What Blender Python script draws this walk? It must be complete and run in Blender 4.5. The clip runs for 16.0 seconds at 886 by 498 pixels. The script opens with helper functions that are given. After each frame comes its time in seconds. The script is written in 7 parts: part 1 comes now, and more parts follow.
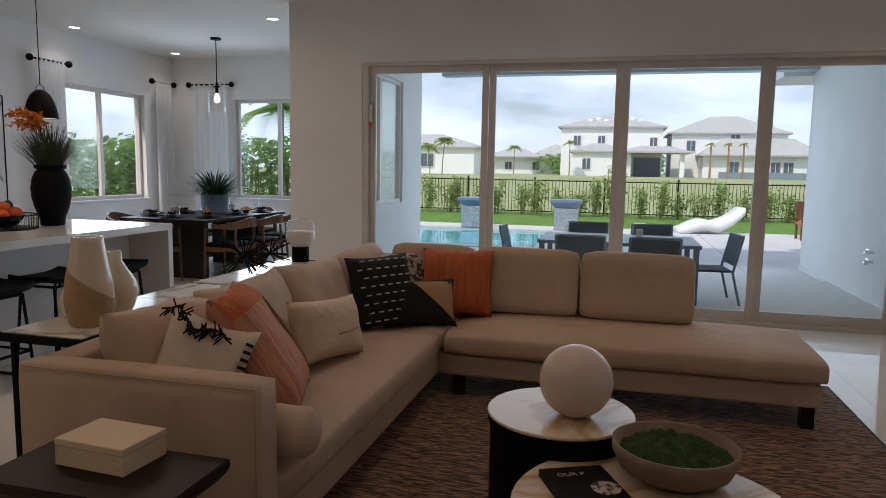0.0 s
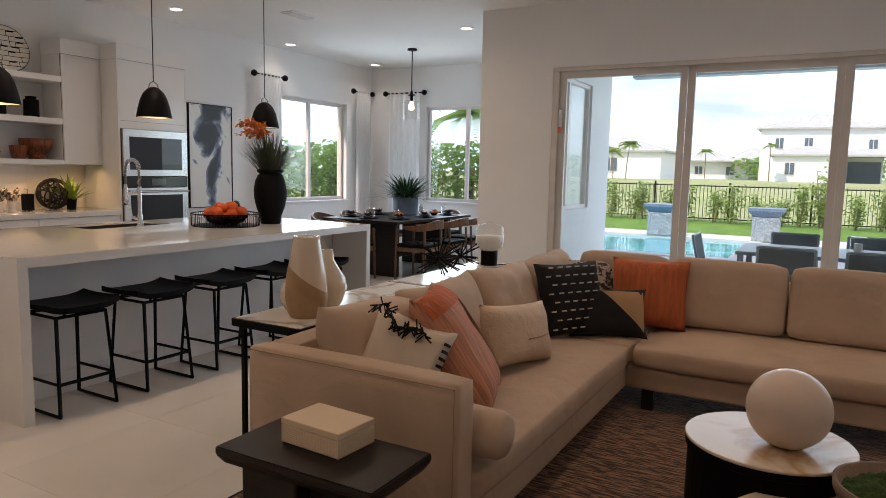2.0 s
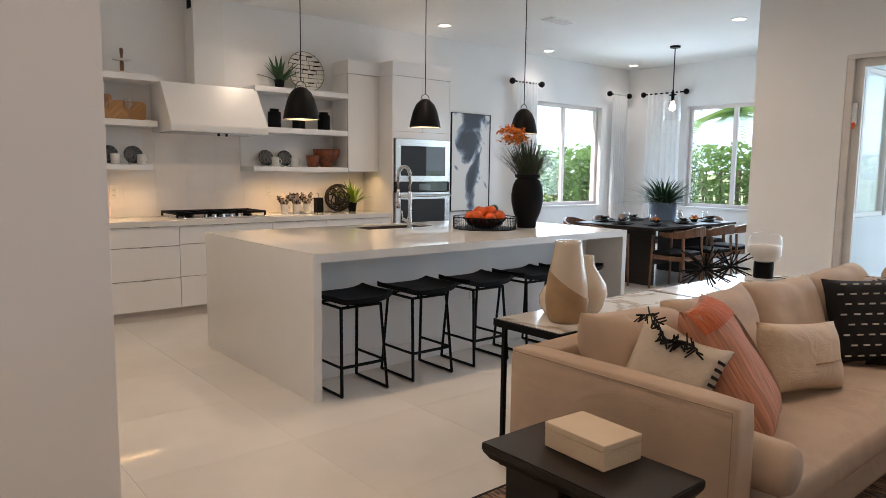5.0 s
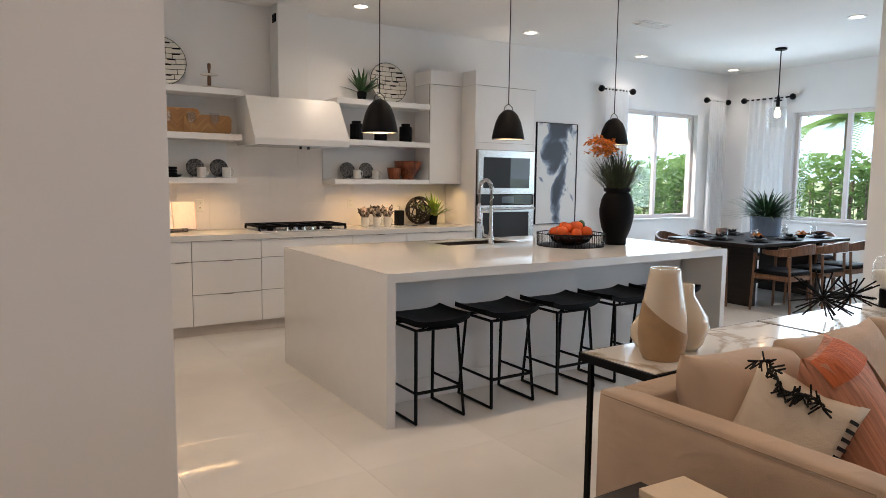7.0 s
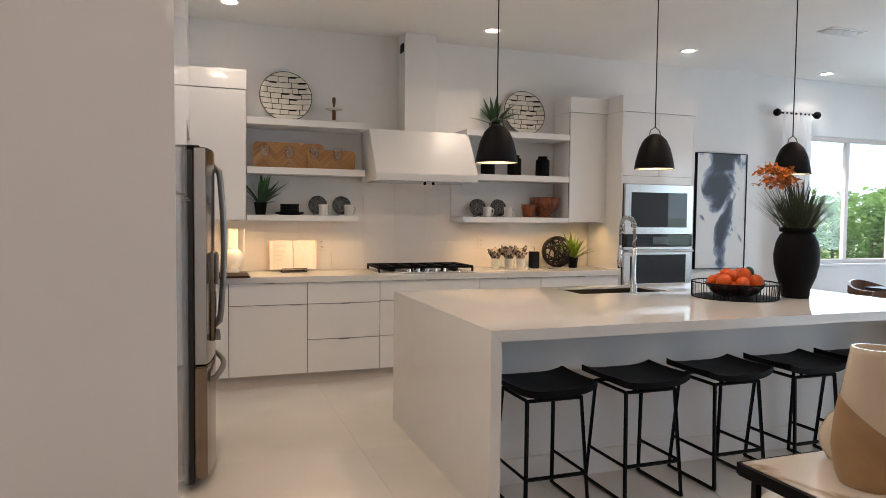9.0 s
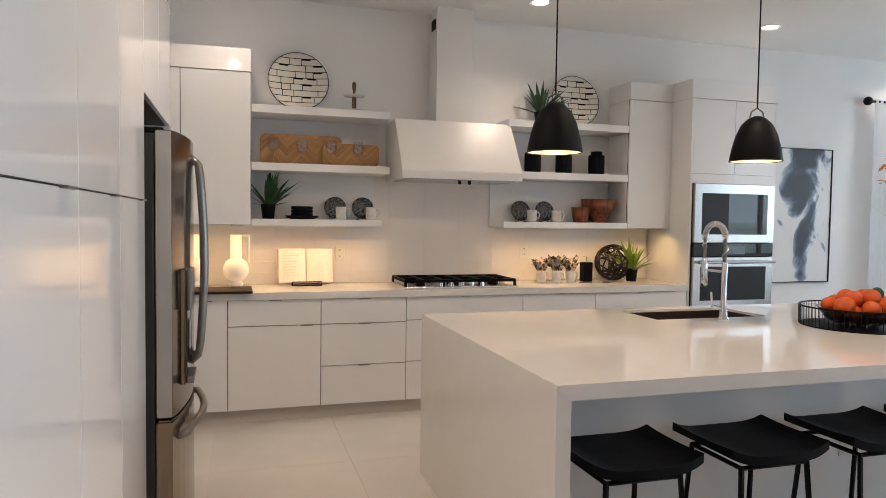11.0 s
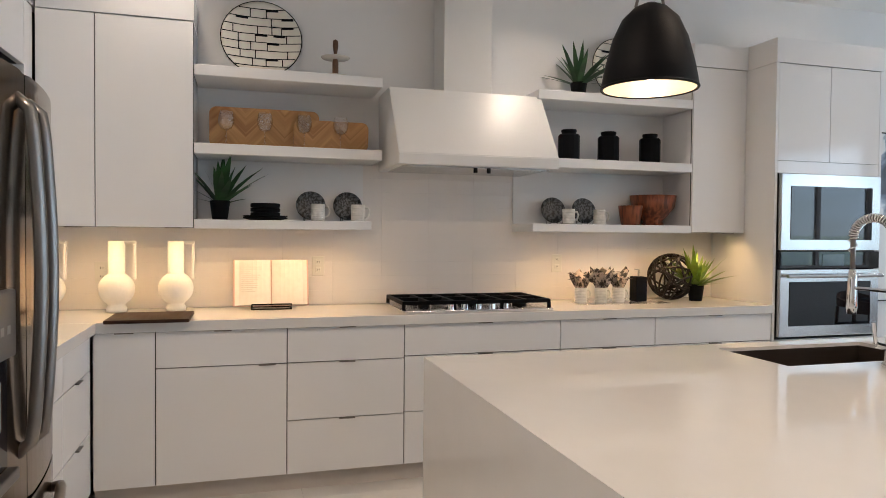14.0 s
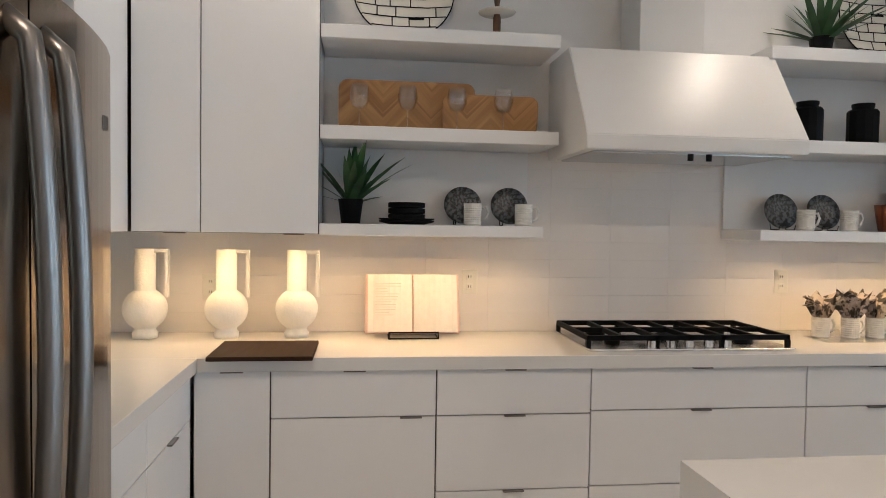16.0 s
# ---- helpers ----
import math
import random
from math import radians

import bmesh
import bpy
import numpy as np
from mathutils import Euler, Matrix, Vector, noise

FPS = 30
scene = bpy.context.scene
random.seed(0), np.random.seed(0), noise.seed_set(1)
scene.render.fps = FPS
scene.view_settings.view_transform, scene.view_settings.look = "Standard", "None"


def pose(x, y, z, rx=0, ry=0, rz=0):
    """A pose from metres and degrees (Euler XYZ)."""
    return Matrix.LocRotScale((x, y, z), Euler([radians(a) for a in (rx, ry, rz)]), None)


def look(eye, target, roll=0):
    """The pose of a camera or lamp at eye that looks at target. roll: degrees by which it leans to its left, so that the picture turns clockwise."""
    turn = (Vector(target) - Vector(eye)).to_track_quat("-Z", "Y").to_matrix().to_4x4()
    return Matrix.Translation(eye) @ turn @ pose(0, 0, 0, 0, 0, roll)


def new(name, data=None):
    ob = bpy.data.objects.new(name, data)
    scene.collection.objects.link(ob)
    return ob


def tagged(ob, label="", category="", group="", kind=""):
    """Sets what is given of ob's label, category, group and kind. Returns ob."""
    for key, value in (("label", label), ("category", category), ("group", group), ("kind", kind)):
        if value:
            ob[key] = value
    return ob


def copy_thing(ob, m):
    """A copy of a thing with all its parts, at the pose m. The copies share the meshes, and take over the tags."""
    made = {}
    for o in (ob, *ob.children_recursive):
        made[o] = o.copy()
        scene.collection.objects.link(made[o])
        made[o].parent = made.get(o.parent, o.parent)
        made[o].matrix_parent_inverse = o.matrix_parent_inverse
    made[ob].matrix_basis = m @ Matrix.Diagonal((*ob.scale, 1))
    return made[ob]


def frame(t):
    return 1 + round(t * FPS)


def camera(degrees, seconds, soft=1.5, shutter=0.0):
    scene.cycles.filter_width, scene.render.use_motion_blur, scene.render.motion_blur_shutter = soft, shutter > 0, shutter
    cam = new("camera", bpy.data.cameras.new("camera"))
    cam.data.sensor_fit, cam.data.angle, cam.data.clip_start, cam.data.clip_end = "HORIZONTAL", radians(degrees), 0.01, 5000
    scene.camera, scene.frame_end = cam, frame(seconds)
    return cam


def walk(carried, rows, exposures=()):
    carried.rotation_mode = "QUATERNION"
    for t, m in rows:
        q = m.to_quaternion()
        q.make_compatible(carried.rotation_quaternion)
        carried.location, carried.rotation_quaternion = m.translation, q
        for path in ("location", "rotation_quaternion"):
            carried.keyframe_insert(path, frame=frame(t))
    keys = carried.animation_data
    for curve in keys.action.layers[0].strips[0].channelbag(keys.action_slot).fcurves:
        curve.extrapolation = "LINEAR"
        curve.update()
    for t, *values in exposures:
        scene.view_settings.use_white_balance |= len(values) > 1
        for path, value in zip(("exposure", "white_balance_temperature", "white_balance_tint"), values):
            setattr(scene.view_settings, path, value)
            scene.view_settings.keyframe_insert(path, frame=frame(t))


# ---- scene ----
cam = camera(66.2, 16.0, soft=0.75)
PATH = [
    (0, (-0.881, 0.476, 1.41), (-1.374, 2.401, 1.179), 1.0),
    (0.5, (-0.872, 0.437, 1.429), (-1.484, 2.327, 1.196), 1.0),
    (1, (-0.903, 0.453, 1.417), (-1.636, 2.3, 1.189), 1.1),
    (1.5, (-0.931, 0.442, 1.423), (-1.779, 2.239, 1.193), 1.1),
    (2, (-0.946, 0.435, 1.423), (-1.919, 2.167, 1.193), 1.3),
    (2.5, (-0.955, 0.429, 1.423), (-2.037, 2.096, 1.195), 1.1),
    (3, (-0.96, 0.413, 1.426), (-2.136, 2.015, 1.199), 1.1),
    (3.5, (-0.975, 0.417, 1.425), (-2.242, 1.948, 1.195), 0.8),
    (4, (-0.996, 0.405, 1.426), (-2.345, 1.863, 1.195), 1.0),
    (4.5, (-1.008, 0.398, 1.421), (-2.447, 1.768, 1.192), 0.9),
    (5, (-1.018, 0.412, 1.42), (-2.54, 1.689, 1.191), 0.7),
    (7.5, (-1.285, 0.697, 1.469), (-2.996, 1.718, 1.297), 0.6),
    (8, (-1.378, 0.847, 1.46), (-3.145, 1.775, 1.337), 0.6),
    (8.5, (-1.489, 1.003, 1.455), (-3.323, 1.793, 1.354), 0.8),
    (9, (-1.698, 1.128, 1.451), (-3.581, 1.797, 1.353), 0.6),
    (9.5, (-1.885, 1.283, 1.418), (-3.795, 1.87, 1.338), 0.7),
    (12, (-3.021, 1.501, 1.482), (-4.935, 2.075, 1.386), 0.8),
    (12.5, (-3.19, 1.668, 1.447), (-5.113, 2.215, 1.365), 0.7),
    (13, (-3.378, 1.719, 1.433), (-5.296, 2.278, 1.36), 0.7),
    (13.5, (-3.6, 1.73, 1.407), (-5.515, 2.301, 1.338), 0.7),
    (14, (-3.848, 1.754, 1.381), (-5.767, 2.315, 1.333), 0.5),
    (14.5, (-4.119, 1.744, 1.421), (-6.035, 2.314, 1.35), 0.6),
    (15, (-4.375, 1.809, 1.393), (-6.307, 2.326, 1.34), 0.5),
    (15.5, (-4.642, 1.741, 1.41), (-6.601, 2.135, 1.34), 0.8),
    (16, (-4.842, 1.672, 1.446), (-6.827, 1.909, 1.373), 0.9),
]
walk(cam, [(t, look(eye, target, roll)) for t, eye, target, roll in PATH],
     exposures=[(0, -0.78, 7000, 21), (1.3, -0.34, 7350, 22), (2.5, -0.12, 7300, 21), (3.5, 0.22, 7100, 19), (5.0, 0.34, 6900, 17), (9, 0.36, 6850, 17), (12, 0.49, 6800, 17), (16, 0.40, 6350, 14)])

# ---- light ----
world = bpy.data.worlds.new("sky")
scene.world = world
world.use_nodes = True
wn = world.node_tree.nodes
sky = wn.new("ShaderNodeTexSky")
sky.sky_type = 'NISHITA'
sky.sun_disc = False
sky.sun_elevation, sky.sun_rotation = radians(52), radians(205)
sky.air_density, sky.dust_density, sky.ozone_density = 1.0, 0.3, 2.0
# broken white cloud over the sky
tcw = wn.new("ShaderNodeTexCoord")
cl = wn.new("ShaderNodeTexNoise")
cl.inputs["Scale"].default_value = 3.2
cl.inputs["Detail"].default_value = 8
cl.inputs["Roughness"].default_value = 0.6
mpw = wn.new("ShaderNodeMapping")
mpw.inputs["Scale"].default_value = (1, 1, 3.0)
crw = wn.new("ShaderNodeValToRGB")
crw.color_ramp.elements[0].color = (0.22, 0.22, 0.22, 1)
crw.color_ramp.elements[0].position, crw.color_ramp.elements[1].position = 0.34, 0.60
mxw = wn.new("ShaderNodeMix")
mxw.data_type = 'RGBA'
mxw.inputs["B"].default_value = (11.8, 14.3, 19.2, 1)
wl = world.node_tree.links
wl.new(tcw.outputs["Generated"], mpw.inputs["Vector"])
wl.new(mpw.outputs["Vector"], cl.inputs["Vector"])
wl.new(cl.outputs["Fac"], crw.inputs["Fac"])
wl.new(crw.outputs["Color"], mxw.inputs["Factor"])
wl.new(sky.outputs["Color"], mxw.inputs["A"])
wl.new(mxw.outputs["Result"], wn["Background"].inputs["Color"])
wn["Background"].inputs["Strength"].default_value = 0.15

sun_data = bpy.data.lights.new("sun", 'SUN')
sun_data.energy, sun_data.angle, sun_data.color = 5.0, radians(0.6), (1.0, 0.95, 0.87)
sun = new("sun", sun_data)
sun.matrix_world = look((0, 0, 30), (0 + 0.25, 0 + 0.55, 30 - 0.78))


def lamp(name, kind, loc, energy, color, size=0.1, target=None, size_y=None, spot=110):
    d = bpy.data.lights.new(name, kind)
    d.energy, d.color = energy, color
    if kind == 'AREA':
        d.shape = 'RECTANGLE' if size_y else 'DISK'
        d.size = size
        d.spread = radians(spot)
        if size_y:
            d.size_y = size_y
            d.spread = radians(150)
    else:
        d.shadow_soft_size = size
    if kind == 'SPOT':
        d.spot_size, d.spot_blend = radians(spot), 0.7
    o = new(name, d)
    o.matrix_world = look(loc, target or (loc[0], loc[1] + 0.0001, loc[2] - 1))
    return o


WARM = (1.0, 0.80, 0.56)
CANS = [(-4.93, 7.99), (-7.75, 8.0), (-7.70, 10.0), (-7.46, 5.8), (-7.50, 3.65), (-7.50, 1.35)]
# out of view: island row continues the grid, living room ones are added fill
UNSEEN_CANS = [(-4.93, 1.35), (-4.93, 3.65), (-4.93, 5.8), (-2.4, 0.9), (-2.4, -1.7), (0.6, 0.9), (0.6, -1.7), (-1.6, 3.6), (1.4, 3.6), (-1.6, 6.0), (1.4, 6.0)]
for cx, cy in CANS:
    lamp("can_glow", 'AREA', (cx, cy, 3.138), (5 if cx > -7 else 2.0) if cy > 7 else 2.2, (1.0, 0.97, 0.93) if cy > 7 else (1.0, 0.86, 0.70), 0.115, spot=112)
for cx, cy in UNSEEN_CANS:
    lamp("can_glow", 'AREA', (cx, cy, 3.138), 12.0 if cx < -3 else 5.2, (1.0, 0.80, 0.59) if cx < -3 else (1.0, 0.70, 0.45), 0.115, spot=165 if cx < -3 else 140)
for y0, y1 in ((0.72, 2.46), (3.50, 5.00)):
    lamp("strip_glow", 'AREA', (-7.79, (y0 + y1) / 2, 1.383), 2.0 * (y1 - y0), (1.0, 0.65, 0.29), 0.014, size_y=y1 - y0 - 0.06)
lamp("strip_glow", 'AREA', (-7.05, 0.60, 1.383), 1.1, (1.0, 0.80, 0.52), 1.0, size_y=0.03)
for py in (2.80, 3.93, 5.10):
    lamp("pendant_glow", 'POINT', (-5.46, py, 1.84), 2.0, WARM, 0.03)
# added area lamps in the openings, standing in for light from the sky
SKY_FILL = (0.58, 0.81, 1.0)
lamp("door_daylight", 'AREA', (-0.95, 7.25, 1.3), 34, SKY_FILL, 4.9, target=(-0.95, 5.0, 1.1), size_y=2.2)
# added lamp at the open patio edge, brightens the patio and room
lamp("patio_daylight", 'AREA', (-1.0, 12.3, 1.5), 85, SKY_FILL, 5.6, target=(-1.0, 9.0, 1.2), size_y=2.9)
lamp("window_daylight", 'AREA', (-8.07, 8.93, 1.7), 30, SKY_FILL, 1.5, target=(-6.0, 8.93, 1.4), size_y=1.45)
lamp("window_daylight", 'AREA', (-6.16, 10.42, 1.7), 33, SKY_FILL, 1.5, target=(-6.16, 8.0, 1.4), size_y=1.45)
lamp("bulb_glow", 'POINT', (-6.31, 8.95, 2.33), 7, (1.0, 0.82, 0.58), 0.035)


# ---- materials ----
def nodes_of(m):
    m.use_nodes = True
    return m.node_tree.nodes, m.node_tree.links, m.node_tree.nodes["Principled BSDF"]


def mat(name, color, rough=0.5, metal=0.0, vary=0.12, scale=6.0, bump=0.0, bump_scale=60.0, coat=0.0, stretch=(1, 1, 1), rand=0.0, spec=0.5, color2=None, lo=0.35, hi=0.65):
    """A surface with two scales of variation: broad mottling in colour and fine relief."""
    m = bpy.data.materials.new(name)
    n, l, b = nodes_of(m)
    b.inputs["Roughness"].default_value = rough
    b.inputs["Metallic"].default_value = metal
    b.inputs["Specular IOR Level"].default_value = spec
    if coat:
        b.inputs["Coat Weight"].default_value = coat
        b.inputs["Coat Roughness"].default_value = 0.05
    tc = n.new("ShaderNodeTexCoord")
    mp = n.new("ShaderNodeMapping")
    mp.inputs["Scale"].default_value = stretch
    l.new(tc.outputs["Object"], mp.inputs["Vector"])
    nz = n.new("ShaderNodeTexNoise")
    nz.inputs["Scale"].default_value = scale
    nz.inputs["Detail"].default_value = 6
    l.new(mp.outputs["Vector"], nz.inputs["Vector"])
    cr = n.new("ShaderNodeValToRGB")
    c2 = color2 or [c * (1 - vary) for c in color]
    cr.color_ramp.elements[0].color = (*c2, 1)
    cr.color_ramp.elements[1].color = (*[min(1, c * (1 + vary * 0.3)) for c in color], 1)
    cr.color_ramp.elements[0].position, cr.color_ramp.elements[1].position = lo, hi
    l.new(nz.outputs["Fac"], cr.inputs["Fac"])
    out = cr.outputs["Color"]
    if rand:
        oi = n.new("ShaderNodeObjectInfo")
        hs = n.new("ShaderNodeHueSaturation")
        mr = n.new("ShaderNodeMapRange")
        mr.inputs["To Min"].default_value, mr.inputs["To Max"].default_value = 1 - rand, 1 + rand
        l.new(oi.outputs["Random"], mr.inputs["Value"])
        l.new(mr.outputs["Result"], hs.inputs["Value"])
        l.new(out, hs.inputs["Color"])
        out = hs.outputs["Color"]
    l.new(out, b.inputs["Base Color"])
    rr = n.new("ShaderNodeMapRange")
    rr.inputs["To Min"].default_value, rr.inputs["To Max"].default_value = rough * 0.85, min(1, rough * 1.2)
    l.new(nz.outputs["Fac"], rr.inputs["Value"])
    l.new(rr.outputs["Result"], b.inputs["Roughness"])
    if bump:
        n2 = n.new("ShaderNodeTexNoise")
        n2.inputs["Scale"].default_value = bump_scale
        n2.inputs["Detail"].default_value = 4
        l.new(mp.outputs["Vector"], n2.inputs["Vector"])
        bp = n.new("ShaderNodeBump")
        bp.inputs["Strength"].default_value = bump
        bp.inputs["Distance"].default_value = 0.01
        l.new(n2.outputs["Fac"], bp.inputs["Height"])
        l.new(bp.outputs["Normal"], b.inputs["Normal"])
    return m


def emit(name, color, strength):
    m = bpy.data.materials.new(name)
    n, l, b = nodes_of(m)
    b.inputs["Base Color"].default_value = (*color, 1)
    b.inputs["Emission Color"].default_value = (*color, 1)
    b.inputs["Emission Strength"].default_value = strength
    return m


def glass(name, color=(1, 1, 1), rough=0.0, ior=1.45, thin=True):
    m = bpy.data.materials.new(name)
    n, l, b = nodes_of(m)
    if thin:
        tr, gl, mx, fr = n.new("ShaderNodeBsdfTransparent"), n.new("ShaderNodeBsdfGlossy"), n.new("ShaderNodeMixShader"), n.new("ShaderNodeLayerWeight")
        pw, ma = n.new("ShaderNodeMath"), n.new("ShaderNodeMath")
        pw.operation, ma.operation = 'POWER', 'MULTIPLY_ADD'
        pw.inputs[1].default_value, ma.inputs[1].default_value, ma.inputs[2].default_value = 4.0, 0.55, (ior - 1) * 0.07
        tr.inputs["Color"].default_value = (*color, 1)
        gl.inputs["Roughness"].default_value = rough
        l.new(fr.outputs["Facing"], pw.inputs[0])
        l.new(pw.outputs[0], ma.inputs[0])
        l.new(ma.outputs[0], mx.inputs["Fac"])
        l.new(tr.outputs["BSDF"], mx.inputs[1])
        l.new(gl.outputs["BSDF"], mx.inputs[2])
        l.new(mx.outputs["Shader"], n["Material Output"].inputs["Surface"])
    else:
        b.inputs["Base Color"].default_value = (*color, 1)
        b.inputs["Transmission Weight"].default_value = 1
        b.inputs["Roughness"].default_value = rough
        b.inputs["IOR"].default_value = ior
    return m


M = {}
M["wall"] = mat("wall_paint", (0.81, 0.805, 0.80), 0.7, vary=0.03, scale=1.5, bump=0.06, bump_scale=160)
M["ceil"] = mat("ceiling_paint", (0.82, 0.815, 0.80), 0.8, vary=0.03, scale=1.2, bump=0.05, bump_scale=120)
M["white"] = mat("gloss_white_lacquer", (0.84, 0.84, 0.845), 0.06, vary=0.02, scale=1.0)
M["satin"] = mat("satin_white_paint", (0.82, 0.82, 0.82), 0.32, vary=0.03, scale=2.0)
M["quartz"] = mat("white_quartz", (0.75, 0.735, 0.71), 0.05, vary=0.015, scale=9.0, bump=0.0)
M["tile"] = mat("polished_floor_tile", (0.745, 0.71, 0.66), 0.04, vary=0.10, scale=1.1, rand=0.02)
M["grout"] = mat("grout", (0.62, 0.595, 0.56), 0.8)
M["splash"] = mat("backsplash_tile", (0.84, 0.80, 0.77), 0.22, vary=0.03, scale=3, rand=0.01)
# near-black: shade in the joints between fronts, put in as colour
M["gap"] = mat("joint_shade_black", (0.03, 0.03, 0.03), 0.7)
M["kick"] = mat("toe_kick", (0.62, 0.57, 0.53), 0.35, vary=0.05)
M["steel"] = mat("brushed_steel", (0.60, 0.60, 0.60), 0.24, 1.0, vary=0.03, scale=3, stretch=(1, 1, 60))
M["dsteel"] = mat("dark_stainless", (0.26, 0.205, 0.155), 0.14, 1.0, vary=0.10, scale=3, stretch=(60, 60, 1))
M["handle"] = mat("smooth_dark_steel", (0.26, 0.25, 0.245), 0.36, 1.0, vary=0.05)
M["sidesteel"] = mat("grey_door_edge", (0.45, 0.44, 0.43), 0.4, 0.6, vary=0.05)
M["chrome"] = mat("chrome", (0.75, 0.75, 0.75), 0.08, 1.0, vary=0.03)
M["pull"] = mat("grey_edge_pull", (0.22, 0.20, 0.19), 0.3, 1.0)
M["black"] = mat("black_metal", (0.005, 0.005, 0.006), 0.5, 0.0, vary=0.2, spec=0.10, bump=0.05, bump_scale=200)
M["blackmat"] = mat("matt_black_ceramic", (0.006, 0.006, 0.007), 0.55, vary=0.2, spec=0.10, bump=0.15, bump_scale=120)
M["blackglass"] = mat("black_oven_glass", (0.006, 0.006, 0.008), 0.02, vary=0.1, spec=0.5)
M["brass"] = mat("pale_gold_inner", (0.86, 0.78, 0.62), 0.4, 0.3, vary=0.06)
M["glow"] = emit("lamp_face", (1.0, 0.86, 0.68), 10)
M["bulb"] = emit("bulb_filament", (1.0, 0.72, 0.40), 30)
M["glass"] = glass("window_glass", (0.93, 0.97, 0.96))
M["clear"] = glass("clear_glass", (0.98, 0.98, 0.98), ior=1.9)
M["crystal"] = glass("crystal_glass", (0.96, 0.96, 0.96), ior=2.4)
M["frame"] = mat("white_aluminium", (0.76, 0.69, 0.67), 0.4, vary=0.04)
M["doorframe"] = mat("bronze_grey_aluminium", (0.64, 0.60, 0.56), 0.4, 0.2, vary=0.05)
M["sofa"] = mat("beige_linen_weave", (0.57, 0.43, 0.32), 0.85, vary=0.10, scale=4, bump=0.35, bump_scale=420)


def creased(m, scale, strength):
    """Adds soft, broad creases under the fine weave of a cloth."""
    n, l, b = nodes_of(m)
    tc, nz, bp = n.new("ShaderNodeTexCoord"), n.new("ShaderNodeTexNoise"), n.new("ShaderNodeBump")
    nz.inputs["Scale"].default_value, nz.inputs["Detail"].default_value, nz.inputs["Distortion"].default_value = scale, 3, 1.2
    bp.inputs["Strength"].default_value, bp.inputs["Distance"].default_value = strength, 0.03
    fine = b.inputs["Normal"].links[0].from_node
    l.new(tc.outputs["Object"], nz.inputs["Vector"])
    l.new(nz.outputs["Fac"], bp.inputs["Height"])
    l.new(bp.outputs["Normal"], fine.inputs["Normal"])


creased(M["sofa"], 5.0, 0.38)
M["cush_white"] = mat("cream_cotton", (0.72, 0.62, 0.50), 0.9, vary=0.10, scale=7, bump=0.3, bump_scale=300)
M["cush_orange"] = mat("burnt_orange_ribbed_cloth", (0.56, 0.14, 0.05), 0.9, vary=0.22, scale=40, bump=1.0, bump_scale=75, stretch=(1, 1, 0.06))
M["cush_black"] = mat("black_woven_cloth", (0.008, 0.008, 0.009), 0.9, vary=0.2, bump=0.5, bump_scale=220)
M["cush_sand"] = mat("sand_leather_cloth", (0.64, 0.49, 0.35), 0.7, vary=0.10, scale=7, bump=0.25, bump_scale=200)
creased(M["cush_white"], 8.0, 0.4)
creased(M["cush_sand"], 8.0, 0.5)
M["cush_tan"] = mat("tan_suede", (0.42, 0.26, 0.14), 0.85, vary=0.1, bump=0.2, bump_scale=260)
M["fringe"] = mat("pale_stitch", (0.55, 0.52, 0.46), 0.9)
M["dwood"] = mat("dark_stained_wood", (0.018, 0.012, 0.010), 0.45, spec=0.3, vary=0.4, scale=5, stretch=(1, 9, 9), bump=0.08, bump_scale=40)
M["wwood"] = mat("walnut", (0.16, 0.068, 0.030), 0.42, vary=0.45, scale=7, stretch=(6, 6, 1), bump=0.06, bump_scale=50)
M["boxwood"] = mat("cream_fluted_box", (0.72, 0.58, 0.42), 0.55, vary=0.06, scale=6, bump=0.1)
M["cream"] = mat("cream_glaze", (0.70, 0.60, 0.47), 0.12, vary=0.05, scale=5, coat=0.4)
M["tanglaze"] = mat("tan_stoneware", (0.42, 0.27, 0.14), 0.5, vary=0.15, scale=12, bump=0.1, bump_scale=120)
M["matwhite"] = mat("matt_white_ceramic", (0.82, 0.80, 0.76), 0.7, vary=0.04, scale=20, bump=0.2, bump_scale=90)
M["opal"] = mat("opal_glass_globe", (0.70, 0.58, 0.49), 0.35, vary=0.03)
M["leaf"] = mat("dark_green_leaf", (0.028, 0.092, 0.030), 0.45, vary=0.5, scale=9, rand=0.1)
M["lime"] = mat("lime_green_leaf", (0.22, 0.34, 0.035), 0.45, vary=0.35, scale=20)
M["grassblade"] = mat("dark_grass_blade", (0.030, 0.050, 0.022), 0.5, vary=0.5, scale=20)
M["petal"] = mat("orange_petal", (0.85, 0.26, 0.03), 0.6, vary=0.3, scale=30)
M["orange"] = mat("orange_fruit_peel", (0.80, 0.12, 0.015), 0.38, vary=0.25, scale=12, bump=0.2, bump_scale=220)
M["moss"] = mat("green_moss", (0.035, 0.085, 0.015), 0.95, vary=0.5, scale=30, bump=0.9, bump_scale=120)
M["stone"] = mat("grey_stone_bowl", (0.22, 0.16, 0.115), 0.75, vary=0.2, scale=10, bump=0.3, bump_scale=90)
M["blue"] = mat("slate_blue_ceramic", (0.16, 0.22, 0.31), 0.5, vary=0.15, scale=8, bump=0.1)
M["curtain"] = mat("white_sheer_curtain", (0.90, 0.90, 0.90), 0.8, vary=0.03)
M["plate"] = mat("cream_plate", (0.78, 0.74, 0.66), 0.25, vary=0.06)
M["paper"] = mat("book_paper", (0.80, 0.75, 0.70), 0.75, vary=0.05, scale=30)
M["pinkpaper"] = mat("pink_cover", (0.72, 0.48, 0.42), 0.6)
